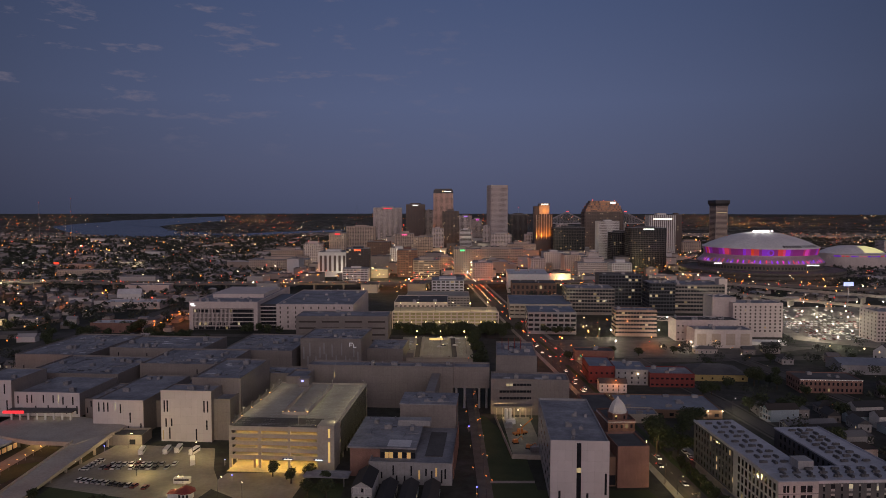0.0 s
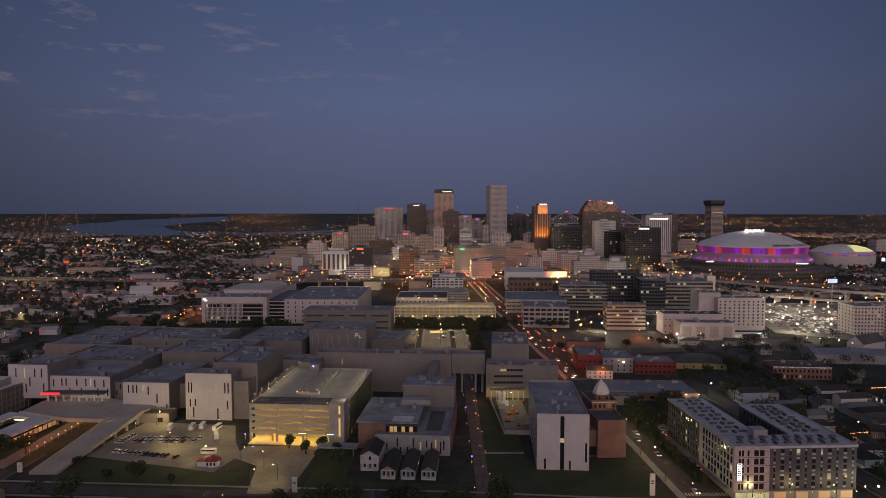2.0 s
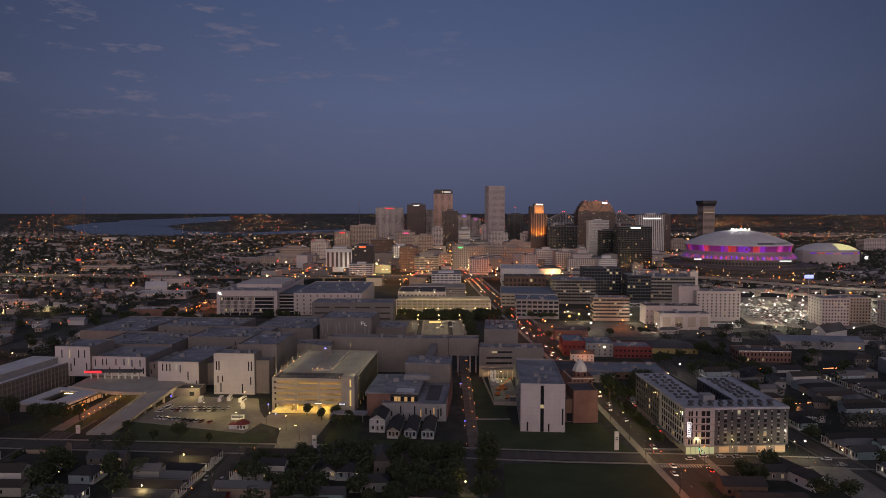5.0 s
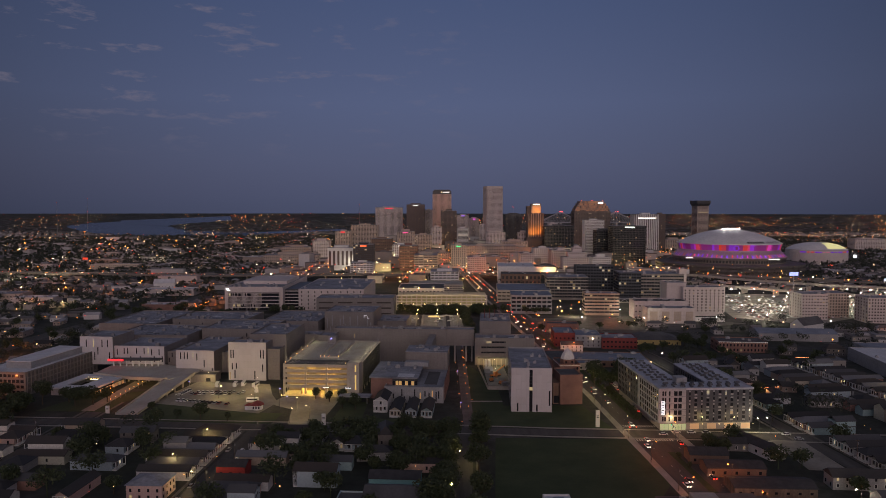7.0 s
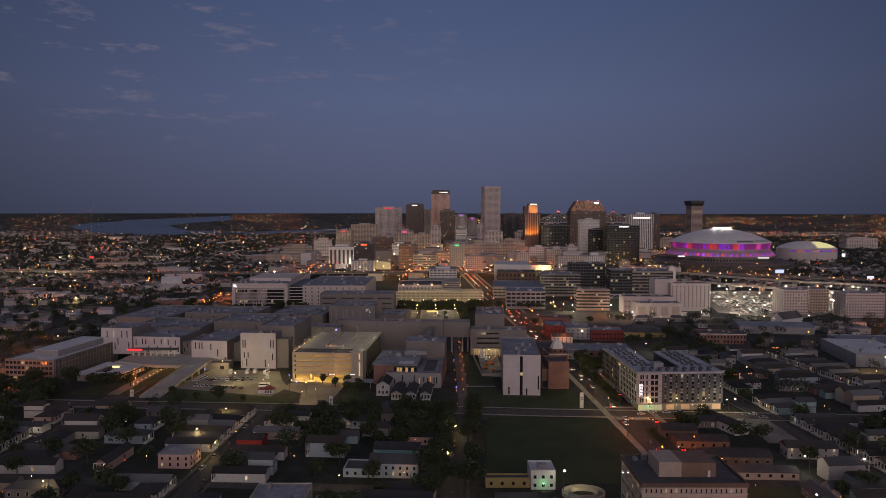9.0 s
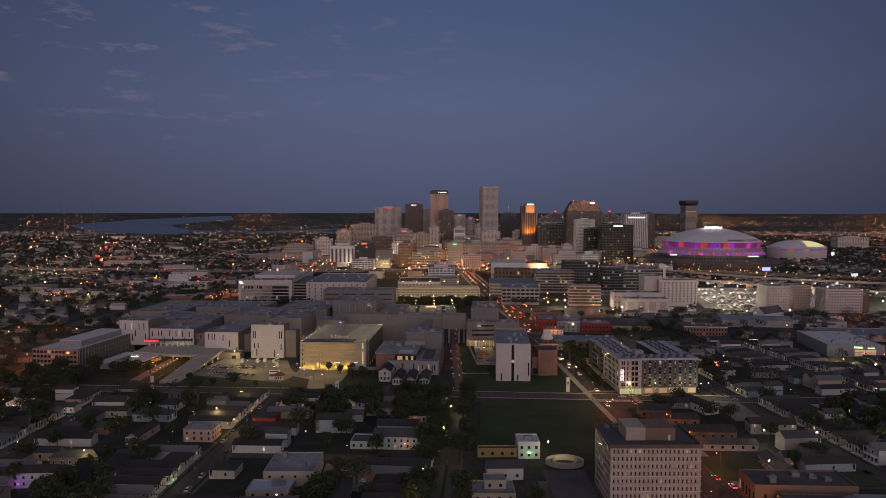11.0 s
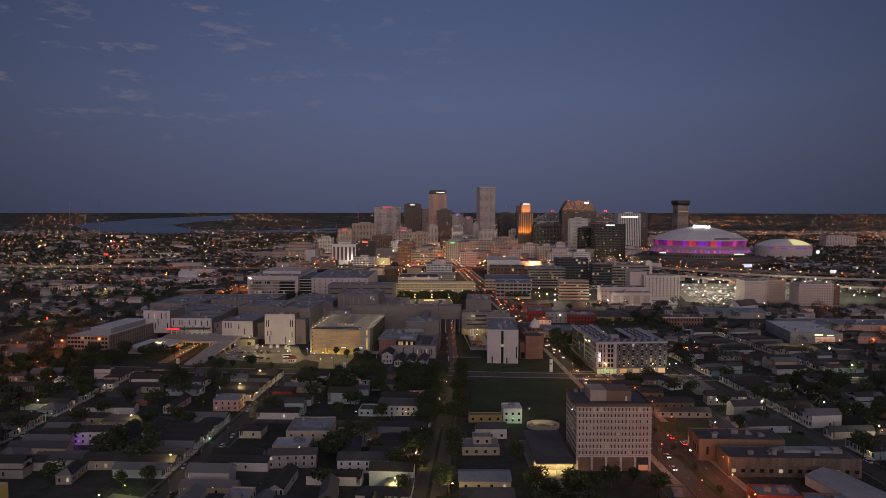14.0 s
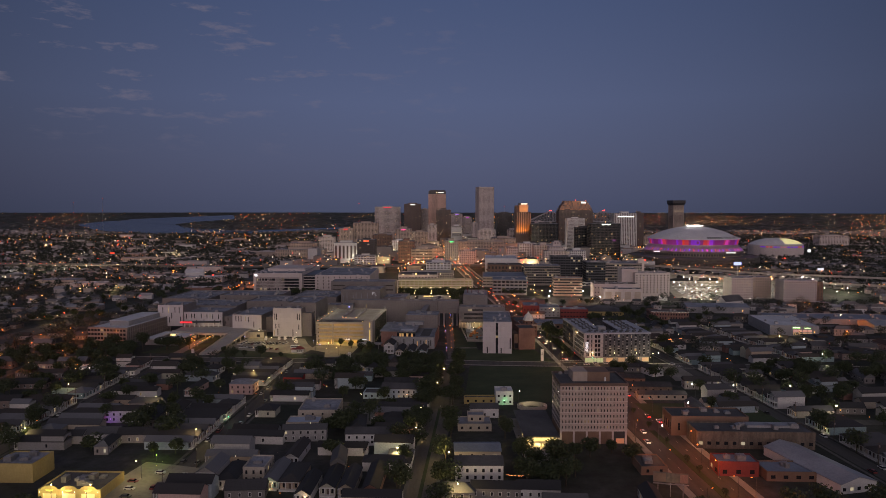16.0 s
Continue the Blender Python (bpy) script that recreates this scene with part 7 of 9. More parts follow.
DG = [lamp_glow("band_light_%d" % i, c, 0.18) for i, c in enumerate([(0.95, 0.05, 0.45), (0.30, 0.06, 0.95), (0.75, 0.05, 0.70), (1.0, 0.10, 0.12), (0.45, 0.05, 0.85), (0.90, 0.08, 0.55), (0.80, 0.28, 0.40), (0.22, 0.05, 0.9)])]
N = 144
# The wall faces glow themselves; floodlight colours are put into them.
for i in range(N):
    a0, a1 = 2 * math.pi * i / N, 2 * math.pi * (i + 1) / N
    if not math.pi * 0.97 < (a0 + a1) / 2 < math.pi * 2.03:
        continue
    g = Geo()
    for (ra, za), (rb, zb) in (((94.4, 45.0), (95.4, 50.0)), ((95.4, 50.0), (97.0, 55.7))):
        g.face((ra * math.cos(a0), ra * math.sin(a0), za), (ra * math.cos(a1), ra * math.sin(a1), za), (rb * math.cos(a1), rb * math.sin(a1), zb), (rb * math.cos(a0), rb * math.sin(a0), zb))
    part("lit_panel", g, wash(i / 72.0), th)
    # Glowing wedges stand in for uplight on the flared wall.
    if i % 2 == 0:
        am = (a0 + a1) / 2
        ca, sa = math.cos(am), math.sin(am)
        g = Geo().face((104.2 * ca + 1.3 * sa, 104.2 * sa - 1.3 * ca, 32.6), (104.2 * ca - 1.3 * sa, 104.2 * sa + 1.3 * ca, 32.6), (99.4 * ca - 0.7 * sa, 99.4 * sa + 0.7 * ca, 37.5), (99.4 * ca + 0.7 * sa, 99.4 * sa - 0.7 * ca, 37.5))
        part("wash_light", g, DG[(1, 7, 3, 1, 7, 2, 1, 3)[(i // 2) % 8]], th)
# dark lettering on the roof edge, as plain bars
for i in range(17):
    if i == 7:
        continue
    a = math.radians(268 + 3.1 * i)
    w = 0.036 if i < 7 else 0.022
    r0, r1 = 95.0, 89.0
    z0, z1 = 58.9, 62.0
    g = Geo().face((r0 * math.cos(a), r0 * math.sin(a), z0), (r0 * math.cos(a + w), r0 * math.sin(a + w), z0), (r1 * math.cos(a + w), r1 * math.sin(a + w), z1), (r1 * math.cos(a), r1 * math.sin(a), z1))
    part("roof_bar", g, M_DARK if i < 7 else M_STEEL, th)
for i in range(26):
    a = math.pi * (1.02 + 0.96 * i / 25)
    lm = new("wash_lamp", bpy.data.lights.new("wash_lamp", "POINT"))
    lm.data.energy, lm.data.shadow_soft_size = 620, 0.5
    lm.data.color = ((0.85, 0.10, 0.45), (0.35, 0.12, 1.0), (0.95, 0.08, 0.30), (0.55, 0.10, 0.75))[i % 4]
    lm.location = (DX + 103.5 * math.cos(a), DY + 103.5 * math.sin(a), 37.5)
for i in range(3):
    lm = new("crown_light", bpy.data.lights.new("crown_light", "POINT"))
    lm.data.energy, lm.data.color, lm.data.shadow_soft_size = 5000, (1.0, 0.92, 0.85), 0.8
    lm.location = (DX - 14 + 14 * i, DY - 9, 90)
part("crown_lamp_ring", Geo().cyl(0, 0, 13, 81.9, 83.7, 20, 11), M_DOME, th)
for i in range(9):
    part("crown_lamp", Geo().gem(-16 + 4 * i + (i % 3) * 0.7, -11 + (i % 2) * 6, 84.7, 1.15), sign_glow((1.0, 0.92, 0.85), 20.0), th)
part("gate_sign", Geo().box(26, 54, -101.4, -100.8, 28.8, 30.6), sign_glow((0.9, 1.0, 0.85)), th, "white lit gate sign")
part("gate_sign", Geo().box(-104, -90, -56, -55.4, 29, 31), sign_glow((1.0, 0.95, 0.85)), th, "white lit gate sign")
part("round_emblem", Geo().lathe([(5.4, 0), (5.4, 0.6), (3.2, 0.6), (3.2, 0)], 20), DG[1], th, "round lit emblem", at=pose(-24, -93.4, 50, 90, 0, -14))
th = thing("arena", "low arena with a yellow-lit roof and blue light band", "arena", 862, 1440, 0)
part("wall", Geo().lathe([(66, 0), (66, 30), (64, 33)], 40, 0, 0, 0.85), M_STONE, th)
part("roof", Geo().lathe([(66, 33), (60, 36), (45, 43), (25, 47.5), (0.5, 49)], 40, 0, 0, 0.85), M_DOME, th, smooth=True)
# Yellow floodlight on the roof is put in as faces that glow.
g = Geo()
prof = [(61, 36.2), (45, 43.5), (25, 48.0)]
for (ra, za), (rb, zb) in zip(prof, prof[1:]):
    for i in range(7):
        a0, a1 = math.radians(268 + 9 * i), math.radians(277 + 9 * i)
        g.face((ra * math.cos(a0), 0.85 * ra * math.sin(a0), za), (ra * math.cos(a1), 0.85 * ra * math.sin(a1), za), (rb * math.cos(a1), 0.85 * rb * math.sin(a1), zb), (rb * math.cos(a0), 0.85 * rb * math.sin(a0), zb))
part("lit_roof_panel", g, lamp_glow("yellow_roof", (0.85, 0.78, 0.36), 0.62), th, "yellow floodlit roof panel")
for i in range(9):
    a0 = math.radians(215 + 14 * i)
    a1 = math.radians(215 + 14 * i + 12)
    g = Geo().face((66.3 * math.cos(a0), 56.3 * math.sin(a0), 27), (66.3 * math.cos(a1), 56.3 * math.sin(a1), 27), (66.3 * math.cos(a1), 56.3 * math.sin(a1), 30), (66.3 * math.cos(a0), 56.3 * math.sin(a0), 30))
    part("light_band", g, DG[(1, 3, 1, 6, 7)[i % 5]], th)
part("screen", Geo().box(54, 61, -52, -51, 16, 23), sign_glow((0.95, 0.97, 1.0)), th, "white lit screen")


def viaduct(name, label, line, width, z, step=44.0):
    th = thing(name, label, "bridge", 0, 0, 0)
    g = Geo()
    for (xa, ya), (xb, yb) in zip(line, line[1:]):
        g.beam((xa, ya, z), (xb, yb, z), width, 1.6)
    mat = M_CONCD if width > 20 else M_CONC
    part("deck", g, mat, th)
    g = Geo()
    for s in (-1, 1):
        ln = shifted(line, s * (width / 2 - 0.2))
        for (xa, ya), (xb, yb) in zip(ln, ln[1:]):
            g.beam((xa, ya, z + 0.95), (xb, yb, z + 0.95), 0.35, 0.94)
    part("parapet", g, mat, th)
    for x, y, rr in along(line, step, 5):
        part("pier", shared(("pier", name), lambda: Geo().box(-1, 1, -width * 0.3, width * 0.3, 0, z - 2.4).box(-1.1, 1.1, -width * 0.45, width * 0.45, z - 2.4, z - 1.62), M_CONC), M_CONC, th, at=pose(x, y, 0, 0, 0, rr))
    return th


HWY = [(-2200, 1330), (-1400, 1190), (-750, 1095), (-380, 1050), (-150, 1060), (60, 1075), (260, 1085), (480, 1040), (620, 965), (800, 880), (1400, 640)]
RAMP = [(330, 1010), (400, 930), (432, 885), (501, 811), (640, 720), (900, 600)]
RAMP2 = [(405, 1062), (480, 960), (560, 880), (720, 790), (1100, 640)]
viaduct("viaduct", "elevated concrete motorway on piers", HWY, 30, 9.5)
viaduct("viaduct", "curving concrete slip road on piers", RAMP, 10, 8.5)
viaduct("viaduct", "second concrete slip road on piers", RAMP2, 10, 11.5)
# the far steel bridge over the river
th = thing("truss_bridge", "far pale steel cantilever bridge with red beacons", "bridge", 0, 0, 0)
BX, BY = 430.0, 3000.0
M_TRUSS = surface("pale_bridge_steel", (0.30, 0.30, 0.32), (0.40, 0.40, 0.42), 0.1, 0.5, 0.6)
for k in range(2):
    g = Geo()
    for i in range(36):
        x0, x1 = BX + 14 * i, BX + 14 * (i + 1)
        f = lambda x: 70 + 44 * max(0.0, 1 - abs((x - BX - 126) / 95.0)) + 44 * max(0.0, 1 - abs((x - BX - 378) / 95.0))
        y = BY + 30 * k
        g.beam((x0, y, 66), (x1, y, 66), 2, 3)
        g.rod((x0, y, f(x0)), (x1, y, f(x1)), 1.3, 4)
        g.rod((x0, y, 64), (x1, y, f(x1)), 0.7, 4)
        g.rod((x1, y, 64), (x1, y, f(x1)), 0.7, 4)
    part("truss", g, M_TRUSS, th)
part("pier", Geo().box(BX + 122, BX + 130, BY - 4, BY + 34, 0, 64), M_CONC, th)
part("pier", Geo().box(BX + 374, BX + 382, BY - 4, BY + 34, 0, 64), M_CONC, th)
for x in (BX + 122, BX + 130, BX + 374, BX + 382):
    part("beacon", Geo().gem(x, BY, 116, 2.2), sign_glow((1.0, 0.05, 0.05), 8.0), th)
# radio masts
for x, y, h in ((-1318, 2480, 165), (-1432, 2480, 150), (-345, 2900, 150)):
    X, Y, Z = far(x, y)
    th = thing("radio_mast", "slender lattice radio mast with red beacons", "mast", X, Y, Z, group="radio masts")
    part("lattice", Geo().cyl(0, 0, 0.7, 0, h, 4, 0.3), M_STEEL, th)
    for q in (0.45, 0.7, 0.98):
        part("beacon", shared(("beacon", "mast"), lambda: Geo().gem(0, 0, 0, 1.0), sign_glow((1.0, 0.05, 0.05), 3.0)), sign_glow((1.0, 0.05, 0.05), 3.0), th, at=pose(0, 0, h * q))


# ---- houses ----
M_HWALL = palette("house_paint", [(0.60, 0.60, 0.59), (0.42, 0.42, 0.42), (0.50, 0.45, 0.37), (0.36, 0.44, 0.50), (0.55, 0.40, 0.36), (0.30, 0.30, 0.31), (0.48, 0.48, 0.40), (0.66, 0.65, 0.63), (0.30, 0.42, 0.44), (0.42, 0.34, 0.27), (0.55, 0.55, 0.57), (0.30, 0.17, 0.14)])
M_HROOF = palette("house_shingles", [(0.032, 0.032, 0.035), (0.045, 0.043, 0.044), (0.052, 0.046, 0.043), (0.075, 0.077, 0.085), (0.036, 0.037, 0.042), (0.026, 0.026, 0.028), (0.15, 0.155, 0.17), (0.050, 0.042, 0.039)], 0.8, fine=3.0)
M_HWALLF = palette("house_paint_far", [(0.34, 0.34, 0.34), (0.22, 0.21, 0.21), (0.56, 0.56, 0.57), (0.18, 0.17, 0.17), (0.26, 0.21, 0.19), (0.15, 0.14, 0.135), (0.30, 0.28, 0.27), (0.20, 0.18, 0.17)], source="island")
M_HROOFF = palette("house_shingles_far", [(0.034, 0.034, 0.037), (0.048, 0.046, 0.046), (0.054, 0.047, 0.044), (0.085, 0.088, 0.096), (0.030, 0.030, 0.032), (0.028, 0.029, 0.032), (0.15, 0.155, 0.17), (0.040, 0.038, 0.038), (0.05, 0.05, 0.054), (0.09, 0.09, 0.095)], 0.8, source="island")
M_TRIM = M_WHITE
M_HWIN = glass("house_window", 0.16, power=0.7)


def cells_of(xs, ys, zs, filled):
    """One joined frame: the cells of a grid that are filled, with shared corners."""
    g, at = Geo(), {}
    n = (len(xs) - 1, len(ys) - 1, len(zs) - 1)

    def solid_at(i, j, k):
        return 0 <= i < n[0] and 0 <= j < n[1] and 0 <= k < n[2] and bool(filled(i, j, k))

    def corner(i, j, k):
        if (i, j, k) not in at:
            at[(i, j, k)] = len(g.v)
            g.v.append((xs[i], ys[j], zs[k]))
        return at[(i, j, k)]

    for i in range(n[0]):
        for j in range(n[1]):
            for k in range(n[2]):
                if not solid_at(i, j, k):
                    continue
                for (dx, dy, dz), q in (((-1, 0, 0), ((0, 0, 0), (0, 0, 1), (0, 1, 1), (0, 1, 0))), ((1, 0, 0), ((1, 0, 0), (1, 1, 0), (1, 1, 1), (1, 0, 1))), ((0, -1, 0), ((0, 0, 0), (1, 0, 0), (1, 0, 1), (0, 0, 1))),
                                        ((0, 1, 0), ((0, 1, 0), (0, 1, 1), (1, 1, 1), (1, 1, 0))), ((0, 0, -1), ((0, 0, 0), (0, 1, 0), (1, 1, 0), (1, 0, 0))), ((0, 0, 1), ((0, 0, 1), (1, 0, 1), (1, 1, 1), (0, 1, 1)))):
                    if not solid_at(i + dx, j + dy, k + dz):
                        g.f.append(tuple(corner(i + a, j + b, k + c) for a, b, c in q))
    return g


def house(form, label):
    """A house with its street front at y = 0, running back along y."""
    w, d, h, rise = {"shotgun": (6.4, 24, 4.2, 1.9), "double": (8.6, 22, 4.3, 2.3), "camelback": (6.8, 25, 4.2, 1.9), "two_storey": (8.2, 19, 7.2, 2.4), "cottage": (11.5, 11.5, 4.0, 2.6), "long": (7.0, 29, 4.3, 2.0)}[form]
    th = thing("house", label, "house", group="timber houses")
    wall = Geo().box(-w / 2, w / 2, 2.0, d, 0, h)
    roof = Geo()
    if form in ("double", "cottage"):
        roof.turned(0, 0, 0, 90, Geo().hip(0.2, d, -w / 2, w / 2, h, rise, 0.5))
    else:
        roof.turned(0, 0, 0, 90, Geo().gable(0.2, d, -w / 2, w / 2, h, rise, 0.35))
        for y in (1.95, d - 0.3):
            wall.solid([(-w / 2, y, h), (w / 2, y, h), (w / 2, y + 0.3, h), (-w / 2, y + 0.3, h)], [(-0.05, y, h + rise - 0.05), (0.05, y, h + rise - 0.05), (0.05, y + 0.3, h + rise - 0.05), (-0.05, y + 0.3, h + rise - 0.05)])
    if form == "camelback":
        wall.box(-w / 2, w / 2, d * 0.55, d, h, h + 3.0)
        roof.turned(0, 0, 0, 90, Geo().gable(d * 0.55, d, -w / 2, w / 2, h + 3.0, rise, 0.35))
    part("wall", wall, M_HWALL, th)
    part("roof", roof, M_HROOF, th)
    xs = []
    for i in range(4):
        x = -w / 2 + 0.1 + i * (w - 0.2) / 3
        xs += [x - 0.1, x + 0.1]
    tall = form == "two_storey"
    zs = [0, 0.6, 3.4, 3.6, 4.4, 4.5, h - 0.35, h] if tall else [0, 0.6, h - 0.35, h]
    top = len(zs) - 2
    pg = cells_of(xs, [0.05, 0.28, 1.98], zs, lambda i, j, k: k == 0 or (tall and k == 2) or (j == 0 and (i % 2 == 0 or k == top or (tall and k == 4))))
    part("porch", pg, M_TRIM, th, "white timber porch")
    part("door", Geo().box(-0.5, 0.5, 1.9, 2.0, 0.6, 2.8), M_DKBROWN, th)
    for x in (-w * 0.3, w * 0.3):
        pane(th, x, 2.0, 1.1, 0.95, 1.8, "s", M_HWIN)
    if form == "two_storey":
        pane(th, 0, 2.0, 4.4, 1.0, 1.7, "s", M_HWIN)
    pane(th, -w / 2, d * 0.45, 1.3, 0.9, 1.6, "w", M_HWIN)
    pane(th, w / 2, d * 0.65, 1.3, 0.9, 1.6, "e", M_HWIN)
    return th, w, d


KINDS = [("shotgun", "narrow timber house with a gabled shingle roof"), ("double", "double timber house with a hipped dark roof"), ("camelback", "timber house with a raised rear storey"), ("two_storey", "two-storey timber house with a porch gallery"), ("cottage", "square timber cottage under a hipped roof"), ("long", "long narrow timber house with a gabled roof")]
PROTO = [house(f, lb) for f, lb in KINDS]
used_proto = set()
KEEP_OUT = []


def keep(x0, x1, y0, y1):
    KEEP_OUT.append((x0, x1, y0, y1))


for b in ((-192, -128, -14, 44), (8, 40, 4, 60), (12, 60, 70, 145), (-78, -48, 78, 124), (-45, -16, 52, 70), (44, 106, 14, 108), (16, 106, 128, 300), (104, 200, -20, 96), (100, 172, 126, 170), (100, 150, 172, 196), (170, 200, 176, 222),
          (95, 176, 236, 330), (86, 180, 330, 640), (170, 280, 440, 520), (315, 372, 345, 430), (350, 490, 412, 465), (290, 372, 494, 530), (428, 492, 362, 408), (330, 372, 530, 580), (395, 520, 590, 680), (-310, 110, 246, 566), (-258, 110, 566, 1000), (110, 420, 590, 900), (150, 320, 60, 70)):
    keep(*b)
for b in PLOTS:
    keep(*b)
GRID = {}


def free(x, y, r):
    if any(x0 - r < x < x1 + r and y0 - r < y < y1 + r for x0, x1, y0, y1 in KEEP_OUT):
        return False
    cx, cy = int(x // 30), int(y // 30)
    for i in (-1, 0, 1):
        for j in (-1, 0, 1):
            for px, py, pr in GRID.get((cx + i, cy + j), ()):
                if (px - x) ** 2 + (py - y) ** 2 < (pr + r) ** 2:
                    return False
    return True


def take(x, y, r):
    GRID.setdefault((int(x // 30), int(y // 30)), []).append((x, y, r))


def on_road(x, y, pad=0.0):
    for line, w in [(AVENUE, 28)] + road_names:
        for (xa, ya), (xb, yb) in zip(line, line[1:]):
            n2 = (xb - xa) ** 2 + (yb - ya) ** 2
            q = max(0.0, min(1.0, ((x - xa) * (xb - xa) + (y - ya) * (yb - ya)) / n2))
            if math.hypot(x - xa - q * (xb - xa), y - ya - q * (yb - ya)) < w / 2 + pad:
                return True
    return False


house_count = 0
hr = random.Random(17)


def put_house(x, y, rot, k=None, sure=False):
    """A house whose street front stands at x, y and faces as rot says."""
    global house_count
    k = hr.choice((0, 0, 0, 1, 1, 2, 3, 4, 5, 5)) if k is None else k
    th, w, d = PROTO[k]
    a = radians(rot)
    ux, uy = -math.sin(a), math.cos(a)
    spots = [(x + ux * d * f, y + uy * d * f) for f in (0.18, 0.5, 0.82)]
    for px, py in spots:
        if not sure and (not free(px, py, w * 0.46) or on_road(px, py, 1.0)):
            return False
    for px, py in spots:
        take(px, py, w * 0.46)
    m = pose(x, y, 0, 0, 0, rot)
    if k in used_proto:
        copy_thing(th, m)
    else:
        used_proto.add(k)
        th.matrix_basis = m
    house_count += 1
    return True


def house_row(line, side, off, lo, hi, xlo=-1e9, xhi=1e9, step=9.6):
    for x, y, rr in along(shifted(line, side * off), step, hr.uniform(1, 6)):
        if lo < y < hi and xlo < x < xhi and hr.random() < 0.93:
            put_house(x + hr.uniform(-0.6, 0.6), y + hr.uniform(-0.6, 0.6), rr - 90 + (-90 if side > 0 else 90) + hr.uniform(-1, 1))


# the nearest row shows its gables
for x, y, k in ((-94, 2, 3), (-85.2, 1, 1), (-66.5, 0, 0), (-58, -1, 1), (-41, -7, 0), (-33.2, -8, 0), (-23, -9, 5), (-50, -14, 0)):
    put_house(x, y, -3, k, True)
for line, side in ((WEST, 1), (WEST, -1), (BANKS, -1), (WESTER, 1), (WESTER, -1)):
    house_row(line, side, 6.8, -30, 246)
for line, side in ((EAST, 1), (EAST, -1), (EASTER, -1)):
    house_row(line, side, 6.8, -30, 228)
for line, side in ((EAST, 1), (EASTER, -1), (EASTER, 1)):
    house_row(line, side, 6.8, 238, 400)
# inner rows of the blocks
for y in (30, 46, 64, 150, 170, 190, 212):
    for x in (-95, -84, -62, -52, -40, -28, -150, 250):
        put_house(x + hr.uniform(-3, 3), y + hr.uniform(-2, 2), hr.choice((86, -94, -4)))
for x, y, k in ((-34.5, 278, 3), (-25.2, 268, 0), (-16.2, 267.4, 0), (-7.0, 266.8, 0)):
    put_house(x, y, -4, k, True)

# houses past these, and low shops, as one mass
gw, gr, gw2, gr2 = Geo(), Geo(), Geo(), Geo()
fr = random.Random(31)


gwin, gtrim = Geo(), Geo()
WALLS_AT, ROOFS_AT = (gw, gw2), (gr, gr2)


def far_house(x, y, w, d, h, rise, rot, flat=False):
    X, Y, Z = far(x, y)
    s = 1.0 if Z == 0 else math.hypot(X - EYE[0], Y - EYE[1]) / math.hypot(x - EYE[0], y - EYE[1])
    w, d, h, rise = w * s, d * s, h * s, rise * s
    gw, gr = WALLS_AT[y > 480], ROOFS_AT[y > 480]
    gw.turned(X, Y, Z, rot, Geo().box(-w / 2, w / 2, -d / 2, d / 2, 0, h))
    if y < 620:
        t, tt = Geo(), Geo()
        n = max(2, int(w / 3.4))
        for i in range(n):
            xm = -w / 2 + w * (i + 0.5) / n
            for sy in (-1, 1):
                t.box(xm - 0.45, xm + 0.45, sy * d / 2 - 0.06, sy * d / 2 + 0.06, 1.2, 2.7)
                tt.box(xm - 0.62, xm + 0.62, sy * d / 2 - 0.04, sy * d / 2 + 0.04, 1.05, 2.85)
                if h > 5.6:
                    t.box(xm - 0.45, xm + 0.45, sy * d / 2 - 0.06, sy * d / 2 + 0.06, 4.1, 5.4)
        for sx in (-1, 1):
            for ym in (-d * 0.26, d * 0.26):
                t.box(sx * w / 2 - 0.06, sx * w / 2 + 0.06, ym - 0.45, ym + 0.45, 1.1, 2.7)
        gwin.turned(X, Y, Z, rot, t)
        gtrim.turned(X, Y, Z, rot, tt)
    if flat:
        gr.turned(X, Y, Z, rot, Geo().box(-w / 2 - 0.1, w / 2 + 0.1, -d / 2 - 0.1, d / 2 + 0.1, h, h + 0.5 * s))
        if w > 14 * s:
            gr.turned(X, Y, Z, rot, Geo().box(-w / 5, w / 8, -d / 6, d / 5, h + 0.5 * s, h + 2.4 * s))
    elif fr.random() < 0.4:
        gr.turned(X, Y, Z, rot, Geo().hip(-w / 2, w / 2, -d / 2, d / 2, h, rise, 0.5 * s))
    else:
        t = Geo()
        a, b, c = (-w / 2 - 0.4 * s), (w / 2 + 0.4 * s), d / 2 + 0.4 * s
        t.solid([(a, -c, h - 0.1), (b, -c, h - 0.1), (b, c, h - 0.1), (a, c, h - 0.1)], [(a, -0.05, h + rise), (b, -0.05, h + rise), (b, 0.05, h + rise), (a, 0.05, h + rise)])
        gr.turned(X, Y, Z, rot, t)


